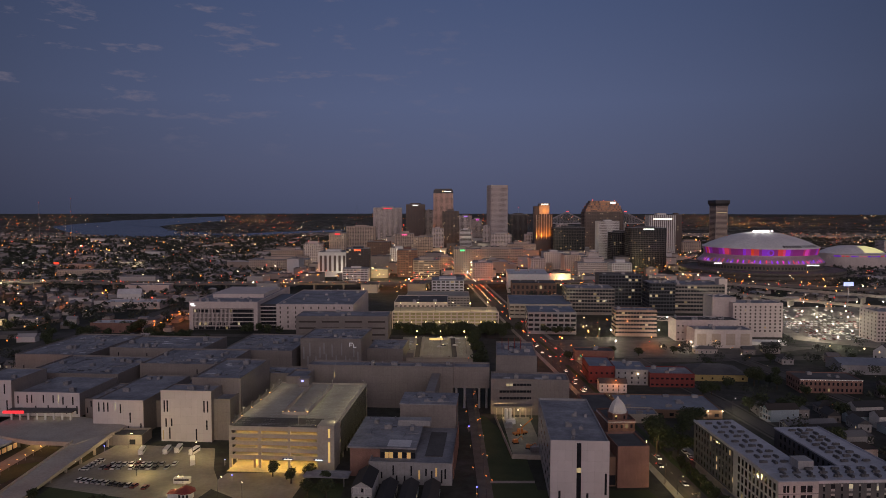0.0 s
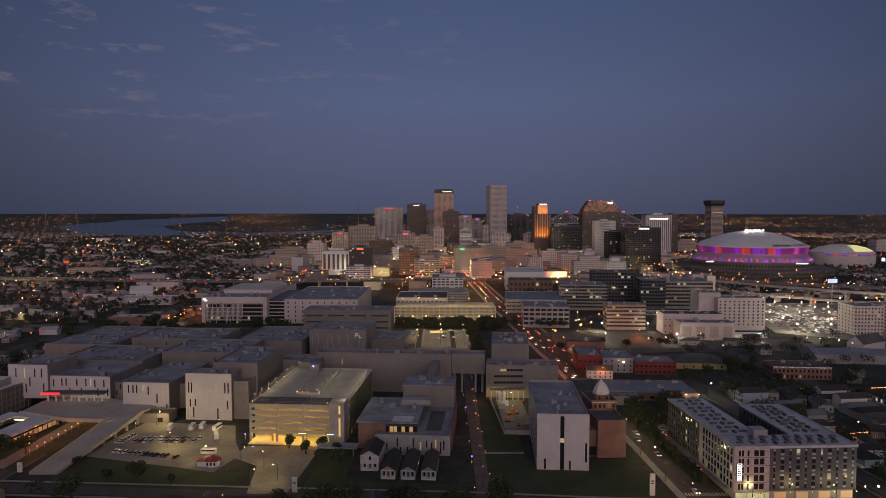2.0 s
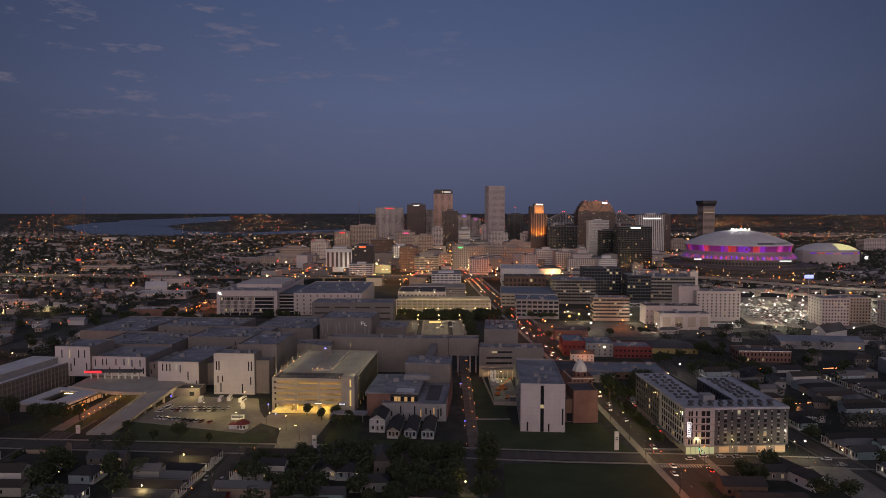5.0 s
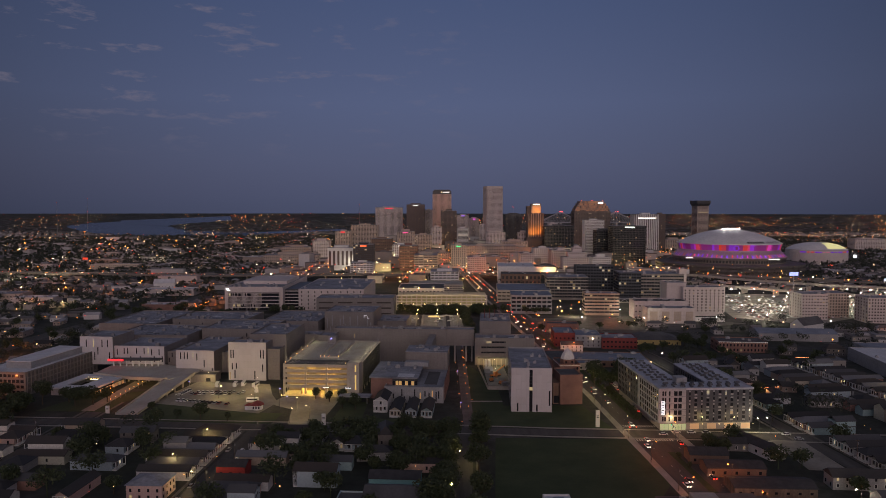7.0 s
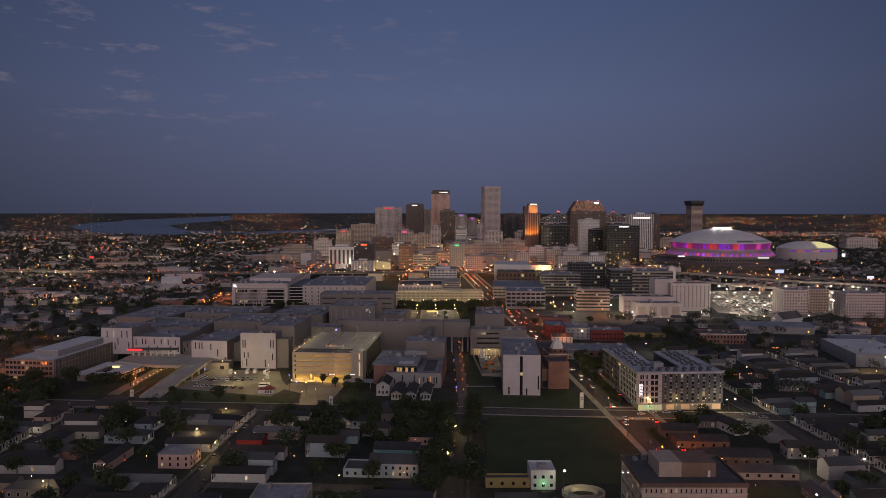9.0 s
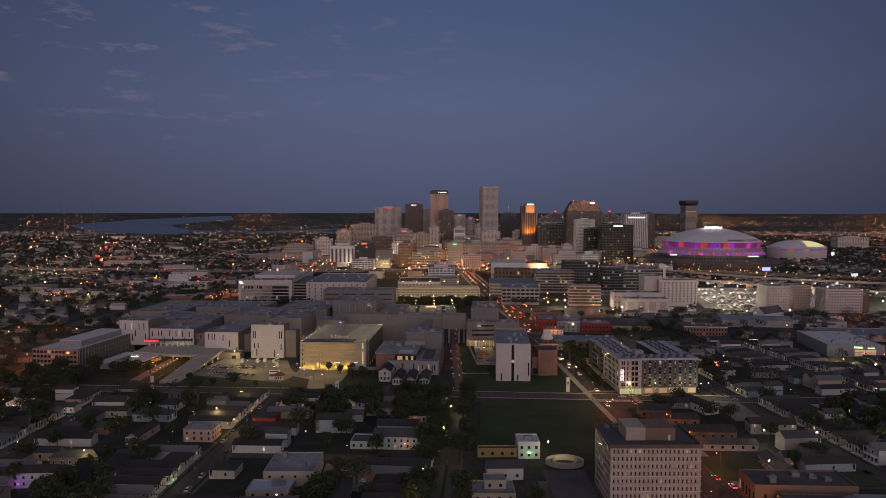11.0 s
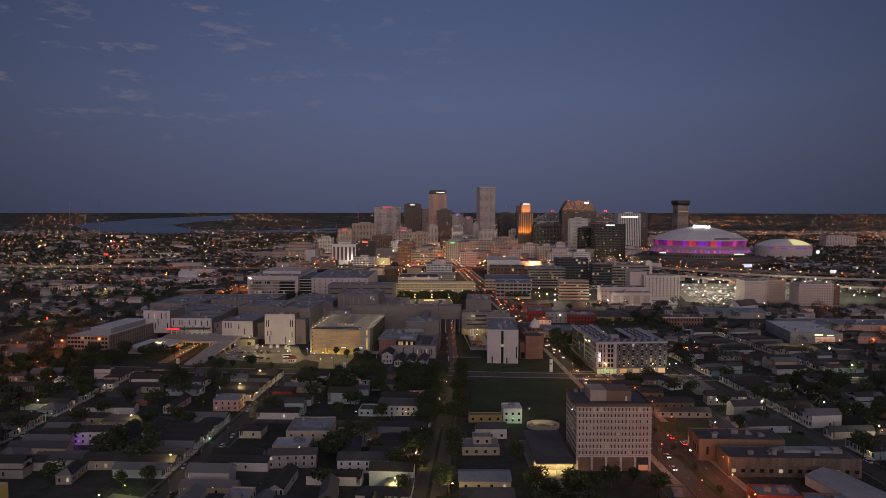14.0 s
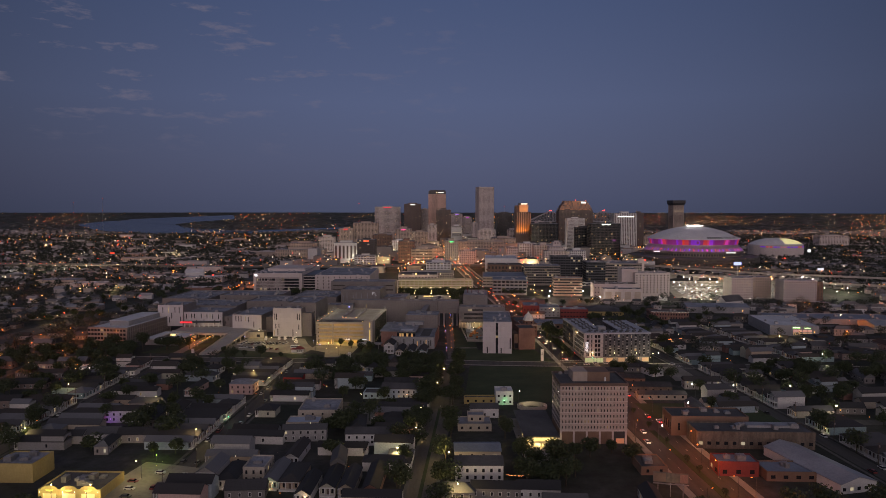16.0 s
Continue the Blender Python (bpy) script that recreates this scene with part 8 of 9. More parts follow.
DOWNTOWN = (-300, 620, 1000, 2700)
y = -60.0
while y < 3600:
    stepy = 14 + max(0.0, y) * 0.0065
    half = 260 + 0.72 * (y + 290)
    x = -half
    while x < half:
        stepx = (17 if y < 300 else 15) + max(0.0, y) * 0.006
        px, py = x + fr.uniform(-3, 3), y + fr.uniform(-3, 3)
        x += stepx
        inside = DOWNTOWN[0] < px < DOWNTOWN[1] and DOWNTOWN[2] < py < DOWNTOWN[3]
        if inside or math.hypot(px - DX, py - DY) < 165 or math.hypot(px - 862, py - 1440) < 90 or 395 < px < 600 and 560 < py < 900:
            continue
        if in_river(px, py) or fr.random() < (0.45 if px < -300 and 240 < y < 1000 else 0.2 if y < 500 else 0.30) + 0.9 * max(0.0, noise.noise((px * 0.006, py * 0.006, 1.0))):
            continue
        if abs(py - 1075) < 45 and abs(px) < 600:
            continue
        rr = (3.5 if px < 0 else -4.5) + (90 if fr.random() < 0.3 else 0) + (fr.uniform(-30, 30) if y > 1200 and px < -300 else 0)
        if not free(px, py, 7.5) or on_road(px, py, 7.5):
            continue
        take(px, py, 7.0)
        if fr.random() < (0.08 if y < 500 else 0.045):
            far_house(px, py, fr.uniform(14, 38), fr.uniform(12, 26), fr.uniform(4, 8 if y > 600 else 6), 0, rr, True)
        else:
            far_house(px, py, fr.uniform(16, 25) if y < 300 else fr.uniform(9, 19), fr.uniform(6.5, 9), fr.uniform(3.6, 7.2 if fr.random() < 0.35 else 4.4), fr.uniform(1.8, 3.2), rr)
    y += stepy
# lower city blocks packed between the downtown towers
for _ in range(520):
    px, py = fr.uniform(-330, 640), fr.uniform(1010, 2700)
    w, d = fr.uniform(18, 46), fr.uniform(18, 40)
    if abs(px - (72 - (py - 900) * 0.053)) < 26 or math.hypot(px - DX, py - DY) < 165 or abs(py - 1075) < 30 or not free(px, py, 16):
        continue
    take(px, py, 15)
    far_house(px, py, w, d, fr.uniform(8, 30 if py > 1300 else 18), 0, -4 + fr.uniform(-2, 2), True)
for _ in range(260):
    px, py = fr.uniform(-1500, -250), fr.uniform(1000, 2600)
    if free(px, py, 15) and px > -0.62 * (py + 290):
        take(px, py, 14)
        far_house(px, py, fr.uniform(20, 60), fr.uniform(15, 30), fr.uniform(8, 17), 0, fr.uniform(-20, 20), True)
setting("house_windows", gwin, glass("packed_house_window", 0.10, (0.03, 0.032, 0.038), source="island", power=0.45), "small dark and lit windows of packed houses", "windows", kind="stuff")
setting("house_trim", gtrim, M_WHITE, "white timber window surrounds", "trim", kind="stuff")
setting("house_walls", gw, M_HWALLF, "close-packed timber houses and low brick blocks", "houses", kind="stuff")
# Paler far copies: sky light on distant houses is put into the palettes.
setting("far_house_walls", gw2, palette("paled_far_walls", [(0.42, 0.41, 0.41), (0.30, 0.28, 0.27), (0.60, 0.60, 0.61), (0.22, 0.21, 0.21), (0.34, 0.28, 0.25), (0.46, 0.42, 0.39)], source="island"), "far packed houses and low brick blocks, paled for sky light", "houses", kind="stuff")
setting("far_house_roofs", gr2, palette("town_roofs", [(0.11, 0.11, 0.115), (0.16, 0.15, 0.15), (0.20, 0.19, 0.19), (0.27, 0.27, 0.29), (0.13, 0.125, 0.125), (0.38, 0.38, 0.40), (0.24, 0.21, 0.20)], 0.9, source="island"), "far grey roofs of the packed town", "houses", kind="stuff")
setting("house_roofs", gr, M_HROOFF, "shingle and flat roofs of packed houses", "houses", kind="stuff")


# ---- trees ----
def build_leaf(nt, bsdf):
    r = nt.nodes.new("ShaderNodeNewGeometry").outputs["Random Per Island"]
    c = ramp(nt, r, [(0.0, (0.022, 0.035, 0.014)), (0.6, (0.038, 0.054, 0.022)), (1.0, (0.062, 0.077, 0.032))])
    nt.links.new(c.outputs[0], bsdf.inputs["Base Color"])
    bsdf.inputs["Roughness"].default_value = 0.7


M_LEAF = material("oak_leaves", build_leaf)


def build_far_leaf(nt, bsdf):
    r = nt.nodes.new("ShaderNodeNewGeometry").outputs["Random Per Island"]
    c = ramp(nt, r, [(0.0, (0.026, 0.034, 0.024)), (0.6, (0.042, 0.052, 0.038)), (1.0, (0.068, 0.078, 0.060))])
    nt.links.new(c.outputs[0], bsdf.inputs["Base Color"])
    bsdf.inputs["Roughness"].default_value = 0.7


M_LEAFF = material("grey_green_leaves", build_far_leaf)


def leafy(g, r, cx, cy, cz, rx, rz, n, size, sides=4):
    """Leaf clumps scattered through the outer part of a lobed crown."""
    lobes = [(r.uniform(-0.45, 0.45) * rx, r.uniform(-0.45, 0.45) * rx, r.uniform(-0.25, 0.45) * rz, r.uniform(0.45, 0.7)) for _ in range(6)]
    for _ in range(n):
        lx, ly, lz, s = r.choice(lobes)
        v = Vector((r.gauss(0, 1), r.gauss(0, 1), r.gauss(0, 1))).normalized() * (r.uniform(0.55, 1.05))
        p = Vector((cx + lx + v.x * rx * s, cy + ly + v.y * rx * s, cz + lz + v.z * rz * s))
        a = Vector((r.gauss(0, 1), r.gauss(0, 1), r.gauss(0, 0.7))).normalized() * size * r.uniform(0.6, 1.3)
        b = a.cross(Vector((r.gauss(0, 1), r.gauss(0, 1), r.gauss(0, 1)))).normalized() * size * r.uniform(0.4, 0.9)
        if sides == 3:
            g.face(tuple(p - a - b * 0.6), tuple(p + a - b * 0.6), tuple(p + b * 1.2))
        else:
            g.face(tuple(p - a), tuple(p - b * 0.8), tuple(p + a), tuple(p + b))


def tree(seed, hgt, rx, rz, n, label):
    r = random.Random(seed)
    th = thing("tree", label, "tree", group="street trees")
    g = Geo().cyl(0, 0, 0.36, 0, hgt * 0.42, 8, 0.24)
    for i in range(6):
        a = i * 1.05 + r.uniform(-0.3, 0.3)
        g.rod((0, 0, hgt * r.uniform(0.28, 0.42)), (math.cos(a) * rx * 0.6, math.sin(a) * rx * 0.6, hgt * r.uniform(0.58, 0.8)), 0.11, 5)
    part("trunk", g, M_BARK, th)
    c = Geo()
    leafy(c, r, 0, 0, hgt - rz * 0.95, rx * 1.15, rz * 1.1, int(n * 1.25), 0.55)
    part("crown", c, M_LEAF, th)
    return th


TREES = [tree(1, 11, 5.2, 3.8, 1100, "broad live oak with a dark spreading crown"), tree(2, 8, 3.4, 3.0, 700, "small round-crowned street tree"), tree(3, 13, 4.6, 5.2, 1200, "tall shade tree with a dense crown"), tree(4, 6, 2.3, 2.5, 480, "young slender tree in a verge"), tree(5, 10, 6.2, 3.6, 1300, "wide oak with an uneven crown")]
tree_used = set()
tr = random.Random(77)
TREE_SPOTS = []


def put_tree(x, y, k=None, s=None):
    k = tr.randrange(5) if k is None else k
    m = pose(x, y, 0, 0, 0, tr.uniform(0, 360)) @ Matrix.Scale(s or tr.uniform(0.8, 1.2), 4)
    TREE_SPOTS.append((x, y))
    if k in tree_used:
        t = copy_thing(TREES[k], m)
    else:
        tree_used.add(k)
        t = TREES[k]
    t.matrix_basis = m
    return t


for x, y, rr in along(BANKS, 9, 4):
    for s in (-1, 1):
        if tr.random() < (0.7 if y > 62 else 0.2) and y < 240:
            put_tree(x + s * (9.5 if y < 125 else 8.0) + tr.uniform(-1, 1), y + tr.uniform(-2, 2), tr.choice((0, 2, 4)))
for _ in range(8):
    put_tree(tr.uniform(-20, 8), tr.uniform(178, 244), tr.choice((0, 2, 4)))
for x, y, k in ((50, 26, 0), (58, 20, 2), (62, 27, 4), (45, 30, 2), (54, 12, 0), (70, 36, 1), (78, 38, 1), (90, 44, 3), (96, 30, 1), (40, 66, 2), (44, 16, 4), (66, 14, 1), (50, 4, 4), (60, 4, 2), (43, 2, 0)):
    put_tree(x, y, k)
for x, y, k in ((-61, 305, 1), (-68, 300, 3), (-52, 298, 3), (-78, 308, 1), (-58, 286, 1), (-50, 284, 1), (-171, 281, 3), (-150, 266, 3), (-136, 264, 1), (-120, 262, 3), (-230, 300, 0), (-222, 292, 4), (-244, 296, 2), (-212, 294, 0), (-256, 290, 4), (-270, 300, 0), (-284, 288, 2), (-206, 300, 1)):
    put_tree(x, y, k)
put_tree(-131, 40, 1, 0.9)
for i in range(9):
    put_tree(112 + 0.2 * i - 0.06 * 9 * i + 1.5, 258 + 7.5 * i, 3, 0.9)
for x, y, k in ((106, 338, 2), (112, 345, 0), (116, 336, 4), (109, 352, 2), (186, 330, 0), (178, 345, 4), (195, 338, 2), (205, 350, 0), (168, 440, 1), (176, 446, 4), (215, 470, 0), (226, 460, 1), (190, 260, 0), (184, 290, 4), (200, 300, 2), (270, 215, 4), (262, 190, 0), (300, 180, 2)):
    put_tree(x, y, k)
for _ in range(22):
    for _ in range(20):
        x, y = tr.uniform(-420, 420), tr.uniform(-45, 235)
        if free(x, y, 3) and not on_road(x, y, 1.5) and not 15 < x < 180:
            put_tree(x, y)
            break
# median shrubs of the avenue
for x, y, rr in along(AVENUE, 13, 3):
    if -30 < y < 420 and not 215 < y < 258 and tr.random() < 0.5:
        put_tree(x, y, 3, 0.6)
# garden trees of the near blocks, past counting
g = Geo()
wr = random.Random(43)
for _ in range(420):
    for _ in range(12):
        x, y = wr.uniform(-460, 470), wr.uniform(-45, 240)
        if wr.random() < 0.5 and noise.noise((x * 0.012, y * 0.012, 3.0)) < 0.05:
            continue
        if -150 < x < 0 and (y < 12 or wr.random() < 0.5):
            continue
        if free(x, y, 0.5) and not on_road(x, y, 1.2) and not 15 < x < 106:
            s = wr.uniform(0.8, 1.5)
            leafy(g, wr, x, y, 5.8 * s, 5.2 * s, 4.0 * s, 520, 0.68)
            g.rod((x, y, 0), (x, y, 5 * s), 0.25, 5)
            break
for i in range(34):
    x, y = (wr.uniform(-72, -18), wr.uniform(186, 240)) if i < 24 else (wr.uniform(-56, -42), wr.uniform(72, 90))
    leafy(g, wr, x, y, 6.0, 5.2, 4.2, 420, 0.66)
for i in range(104):
    x, y = (-200 + wr.uniform(0, 330), 655 + wr.uniform(0, 34)) if i < 60 else (wr.uniform(-46, 56), wr.uniform(662, 688))
    leafy(g, wr, x, y, 6.0, 5.0, 4.2, 260, 0.8)
for i in range(176):
    x, y = wr.choice(((wr.uniform(-345, -236), wr.uniform(205, 292)), (wr.uniform(-345, -240), wr.uniform(225, 285)), (wr.uniform(-340, -262), wr.uniform(590, 700)), (wr.uniform(-430, -320), wr.uniform(420, 700)), (wr.uniform(-300, -200), wr.uniform(566, 640)), (wr.uniform(-28, 64), wr.uniform(640, 656)), (wr.uniform(26, 34), wr.uniform(480, 640))))
    leafy(g, wr, x, y, 6.5, 5.4, 4.4, 420, 0.75)
for x, y, s in ((128, 364, 1.0), (132, 372, 1.2), (138, 380, 1.3), (144, 384, 1.1), (184, 408, 1.0), (194, 414, 1.2), (200, 404, 1.1), (206, 400, 1.0), (212, 408, 1.2), (235, 440, 0.9), (193, 462, 0.9), (203, 512, 0.9), (221, 476, 1.0), (226, 470, 0.9), (180, 450, 0.8), (241, 490, 0.9), (163, 566, 0.8), (195, 574, 0.8), (142, 572, 0.8), (102, 546, 1.0), (260, 540, 0.9), (324, 540, 0.9), (284, 436, 1.0), (230, 412, 1.1), (300, 460, 1.0), (290, 400, 1.1), (276, 380, 1.2), (262, 392, 1.0), (232, 396, 1.2), (246, 402, 1.0), (304, 420, 1.1)):
    leafy(g, wr, x, y, 5.6 * s, 5.0 * s, 4.0 * s, 520, 0.68)
    g.rod((x, y, 0), (x, y, 4.6 * s), 0.25, 5)
setting("garden_trees", g, M_LEAF, "dark garden trees crowding between the houses", "trees", kind="stuff")
# the woods and gardens farther off, as one mass
g = Geo()
wr = random.Random(41)
y = -50.0
while y < 3300:
    half = 260 + 0.72 * (y + 290)
    n = int(half / (24 if y < 240 else 6))
    for _ in range(n):
        px, py = wr.uniform(-half, half), y + wr.uniform(0, 24)
        if DOWNTOWN[0] < px < DOWNTOWN[1] and py > 1000 and wr.random() < 0.93:
            continue
        if py < 240 and abs(px) < 420 or not free(px, py, -2.5 if px < -280 or py > 900 else 1.0) or on_road(px, py, 1.0) or 395 < px < 600 and 560 < py < 900:
            continue
        lump = noise.noise((px * 0.006, py * 0.006, 1.0))
        if lump < -0.12 and wr.random() < 0.6:
            continue
        s = wr.uniform(0.8, 1.4) + 0.9 * max(0.0, lump)
        near = py < 700
        leafy(g, wr, px, py, 5.6 * s, 4.8 * s, 3.6 * s, 110 if near else 18 if py < 1500 else 11, 0.8 if near else 2.0 if py < 1500 else 2.8, 4 if near else 3)
    y += 24
setting("far_trees", g, M_LEAFF, "dark tree crowns between the houses", "trees", kind="stuff")
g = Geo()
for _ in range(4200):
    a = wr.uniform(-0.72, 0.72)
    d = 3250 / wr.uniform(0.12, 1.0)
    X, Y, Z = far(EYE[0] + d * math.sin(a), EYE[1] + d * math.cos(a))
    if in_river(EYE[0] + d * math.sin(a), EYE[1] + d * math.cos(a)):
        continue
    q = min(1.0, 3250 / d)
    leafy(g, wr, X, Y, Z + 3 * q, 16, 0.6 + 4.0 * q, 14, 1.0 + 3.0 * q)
# Haze over the far woods is put into these pale blue-grey leaves.
M_LEAFH = palette("haze_painted_woods", [(0.10, 0.115, 0.125), (0.13, 0.145, 0.155), (0.115, 0.128, 0.13), (0.16, 0.172, 0.185)], source="island")
setting("far_woods", g, M_LEAFH, "woods along the skyline in a haze-pale colour", "trees", kind="stuff")


# ---- cars ----
M_CARB = palette("car_paint", [(0.66, 0.66, 0.66), (0.74, 0.74, 0.73), (0.10, 0.10, 0.11), (0.70, 0.70, 0.70), (0.03, 0.03, 0.035), (0.42, 0.43, 0.45), (0.62, 0.63, 0.65), (0.72, 0.72, 0.70), (0.20, 0.04, 0.04), (0.30, 0.31, 0.33)], 0.3)
M_CARG = surface("car_glass", (0.015, 0.016, 0.018), (0.02, 0.021, 0.024), 1, 5, 0.08, bump=0)
M_HEAD = lamp_glow("head_lamp", (1.0, 0.88, 0.66), 5.0)
M_TAIL = lamp_glow("tail_lamp", (1.0, 0.03, 0.02), 5.0)
M_OFFL = surface("unlit_lamp", (0.35, 0.33, 0.33), (0.45, 0.42, 0.42), 1, 5, 0.2)


def car(lit, label, van=False):
    th = thing("car" if not van else "bus", label, "car" if not van else "bus", group="cars")
    if van:
        part("body", Geo().box(-1.1, 1.1, -3.6, 3.6, 0.45, 2.9), M_WHITE, th)
        part("cabin", Geo().box(-1.12, 1.12, -3.3, 3.2, 1.7, 2.45), M_CARG, th)
        L = 3.6
    else:
        L = 2.25
        b = Geo()
        b.solid([(-0.88, -2.25, 0.3), (0.88, -2.25, 0.3), (0.88, 2.25, 0.3), (-0.88, 2.25, 0.3)], [(-0.86, -2.2, 0.78), (0.86, -2.2, 0.78), (0.86, 2.2, 0.88), (-0.86, 2.2, 0.88)])
        b.solid([(-0.66, -0.75, 1.38), (0.66, -0.75, 1.38), (0.66, 1.35, 1.38), (-0.66, 1.35, 1.38)], [(-0.62, -0.6, 1.45), (0.62, -0.6, 1.45), (0.62, 1.25, 1.45), (-0.62, 1.25, 1.45)])
        part("body", b, M_CARB, th)
        part("cabin", Geo().solid([(-0.84, -1.35, 0.79), (0.84, -1.35, 0.79), (0.84, 1.95, 0.87), (-0.84, 1.95, 0.87)], [(-0.66, -0.75, 1.38), (0.66, -0.75, 1.38), (0.66, 1.35, 1.38), (-0.66, 1.35, 1.38)]), M_CARG, th)
    for sx in (-1, 1):
        for y in (-L * 0.62, L * 0.62):
            part("wheel", shared(("wheel", "car"), lambda: Geo().turned(0, 0, 0, 0, Geo().rod((-0.1, 0, 0), (0.1, 0, 0), 0.33, 10)), M_BLACK), M_BLACK, th, at=pose(sx * 0.82, y, 0.33))
        if not (lit or van):
            continue
        part("headlight", shared(("headlight", lit), lambda: Geo().box(-0.2, 0.2, -0.06, 0.04, -0.1, 0.1) if not lit else Geo().box(-0.28, 0.28, -0.1, 0.04, -0.16, 0.16), M_HEAD if lit else M_OFFL), M_OFFL, th, at=pose(sx * 0.6, -L, 0.66))
        part("taillight", shared(("taillight", lit), lambda: Geo().box(-0.2, 0.2, -0.04, 0.06, -0.1, 0.1) if not lit else Geo().box(-0.3, 0.3, -0.04, 0.1, -0.18, 0.18), M_TAIL if lit else M_OFFL), M_OFFL, th, at=pose(sx * 0.62, L, 0.72))
    return th


CAR, CARLIT, BUS = car(False, "parked car on worn paving"), car(True, "car on the avenue with its lamps lit"), car(False, "white shuttle bus on a parking lot", True)
car_used = set()


def put_car(proto, x, y, rot, z=0.1):
    m = pose(x, y, z, 0, 0, rot)
    if proto in car_used:
        return copy_thing(proto, m)
    car_used.add(proto)
    proto.matrix_basis = m
    return proto


cr = random.Random(9)
for off, back in ((-9, 0), (-6, 0), (6.2, 180), (9.2, 180)):
    for x, y, rr in along(shifted(AVENUE, off), 26, cr.uniform(0, 20)):
        if 60 < y < 620 and cr.random() < 0.42:
            put_car(CARLIT, x, y + cr.uniform(-6, 6), rr - 90 + back, 0.11)
for x, y, rr in along(shifted(AVENUE, 10.3), 6.4):
    if 255 < y < 345 and cr.random() < 0.8:
        put_car(CAR, x, y, rr - 90, 0.11)
for row, (x0, y0, x1, y1) in enumerate(((-160, 318, -127, 318), (-160, 322.5, -125, 323), (-163, 303, -122, 293), (-168, 313, -165, 330))):
    n = int(math.hypot(x1 - x0, y1 - y0) / 2.75)
    for i in range(n):
        if cr.random() < 0.8:
            put_car(CAR, x0 + (x1 - x0) * i / n, y0 + (y1 - y0) * i / n, cr.choice((0, 180)) + cr.uniform(-3, 3) - (12 if row == 2 else 0) + (90 if row == 3 else 0), 0.13)
for x, y, a in ((-150, 338, 10), (-138, 339, 5), (-133, 341, 5), (-124, 338, -10), (-116, 300, 90), (-120, 324, 20)):
    put_car(BUS, x, y, a, 0.13)
for line, w in ((WEST, 9), (WESTER, 9), (EAST, 9), (CROSS_A, 10)):
    for s in (-1, 1):
        for x, y, rr in along(shifted(line, s * 3.6), 15, cr.uniform(2, 9)):
            if -20 < y < 240 and -240 < x < 280 and cr.random() < (0.42 if line is WEST else 0.2) and abs(x - 112) > 16:
                put_car(CAR, x, y, rr - 90 + cr.choice((0, 180)), 0.11)
for x, y, a in ((-128, 10, 80), (-126, 2, 85), (-120, 20, 88), (-124, -6, 84), (62, 28, 90), (66, 24, 90), (178, 112, 40), (228, 190, 60), (236, 194, 60), (246, 188, 55), (128, 240, 92), (136, 239, 92), (144, 239, 92), (158, 238, 92), (120, 236, 92), (-38, 96, 0), (-30, 100, 90)):
    put_car(CAR, x, y, a, 0.11)
# far car parks and traffic, too small to tell apart
gb, gl = Geo(), Geo()
for row in range(16):
    for i in range(40):
        x, y = 345 + i * 4.6 + row * 2.5, 640 + row * 12.5
        if 350 < x < 545 and cr.random() < (0.75 if row < 9 else 0.25) and (x - 330) * 0.65 + 560 < y + 40:
            gb.turned(x, y, 0.12, 0, Geo().box(-0.9, 0.9, -2.2, 2.2, 0.25, 0.9).taper(-0.8, 0.8, -1.2, 1.6, 0.9, 1.45, 0.25))
for i in range(44):
    x, y = cr.choice((-20, 0, 16)) + cr.uniform(-8, 8) - 5, 548 + cr.uniform(0, 80)
    gb.turned(x, y, 4.3, 90, Geo().box(-0.9, 0.9, -2.2, 2.2, 0.25, 0.9).taper(-0.8, 0.8, -1.2, 1.6, 0.9, 1.45, 0.25)) if cr.random() < 0.4 else None
setting("parked_cars", gb, palette("far_car_paint", [(0.6, 0.6, 0.6), (0.7, 0.7, 0.7), (0.08, 0.08, 0.09), (0.3, 0.31, 0.33), (0.5, 0.5, 0.52), (0.2, 0.05, 0.05)], 0.35, "island"), "rows of parked cars on a floodlit lot", "cars", kind="stuff")
for line, z, step, lo, hi in ((HWY, 10.4, 17, -1500, 900), (RAMP, 9.4, 24, 0, 900), (AVENUE, 1.0, 9, -100, 400)):
    for s in (-1, 1):
        for x, y, rr in along(shifted(line, s * 5), step):
            if lo < x < hi and cr.random() < 0.55 and (line is not AVENUE or y > 620):
                gl.gem(x, y + cr.uniform(-4, 4), z, 0.5 if line is not AVENUE else 0.3 + 0.0003 * y)
setting("traffic_lights_far", gl, glow_palette("traffic_glow", [(1.0, 0.06, 0.03), (1.0, 0.06, 0.03), (1.0, 0.3, 0.06), (1.0, 0.85, 0.6), (1.0, 0.1, 0.04)], 4.0), "head and tail lamps of distant traffic", "lamps", kind="stuff")


# ---- street lamps ----
M_POLE = surface("dark_steel_pole", (0.06, 0.06, 0.062), (0.10, 0.10, 0.105), 0.8, 5.0, 0.5, 0.5)


def street_lamp(colour, power, hgt, label, bead=0.36):
    th = thing("street_lamp", label, "street lamp", group="street lamps")
    part("pole", Geo().cyl(0, 0, 0.12, 0, hgt, 6, 0.08), M_POLE, th)
    part("arm", Geo().rod((0, 0, hgt - 0.1), (1.8, 0, hgt + 0.25), 0.06, 5), M_POLE, th)
    h = part("head", Geo().box(1.4, 2.4, -0.18, 0.18, hgt + 0.16, hgt + 0.32), M_POLE, th)
    part("lamp_glass", Geo().gem(1.95, 0, hgt + 0.05, bead), lamp_glow("lamp_glass_" + label.split()[0], colour, power), h)
    return th


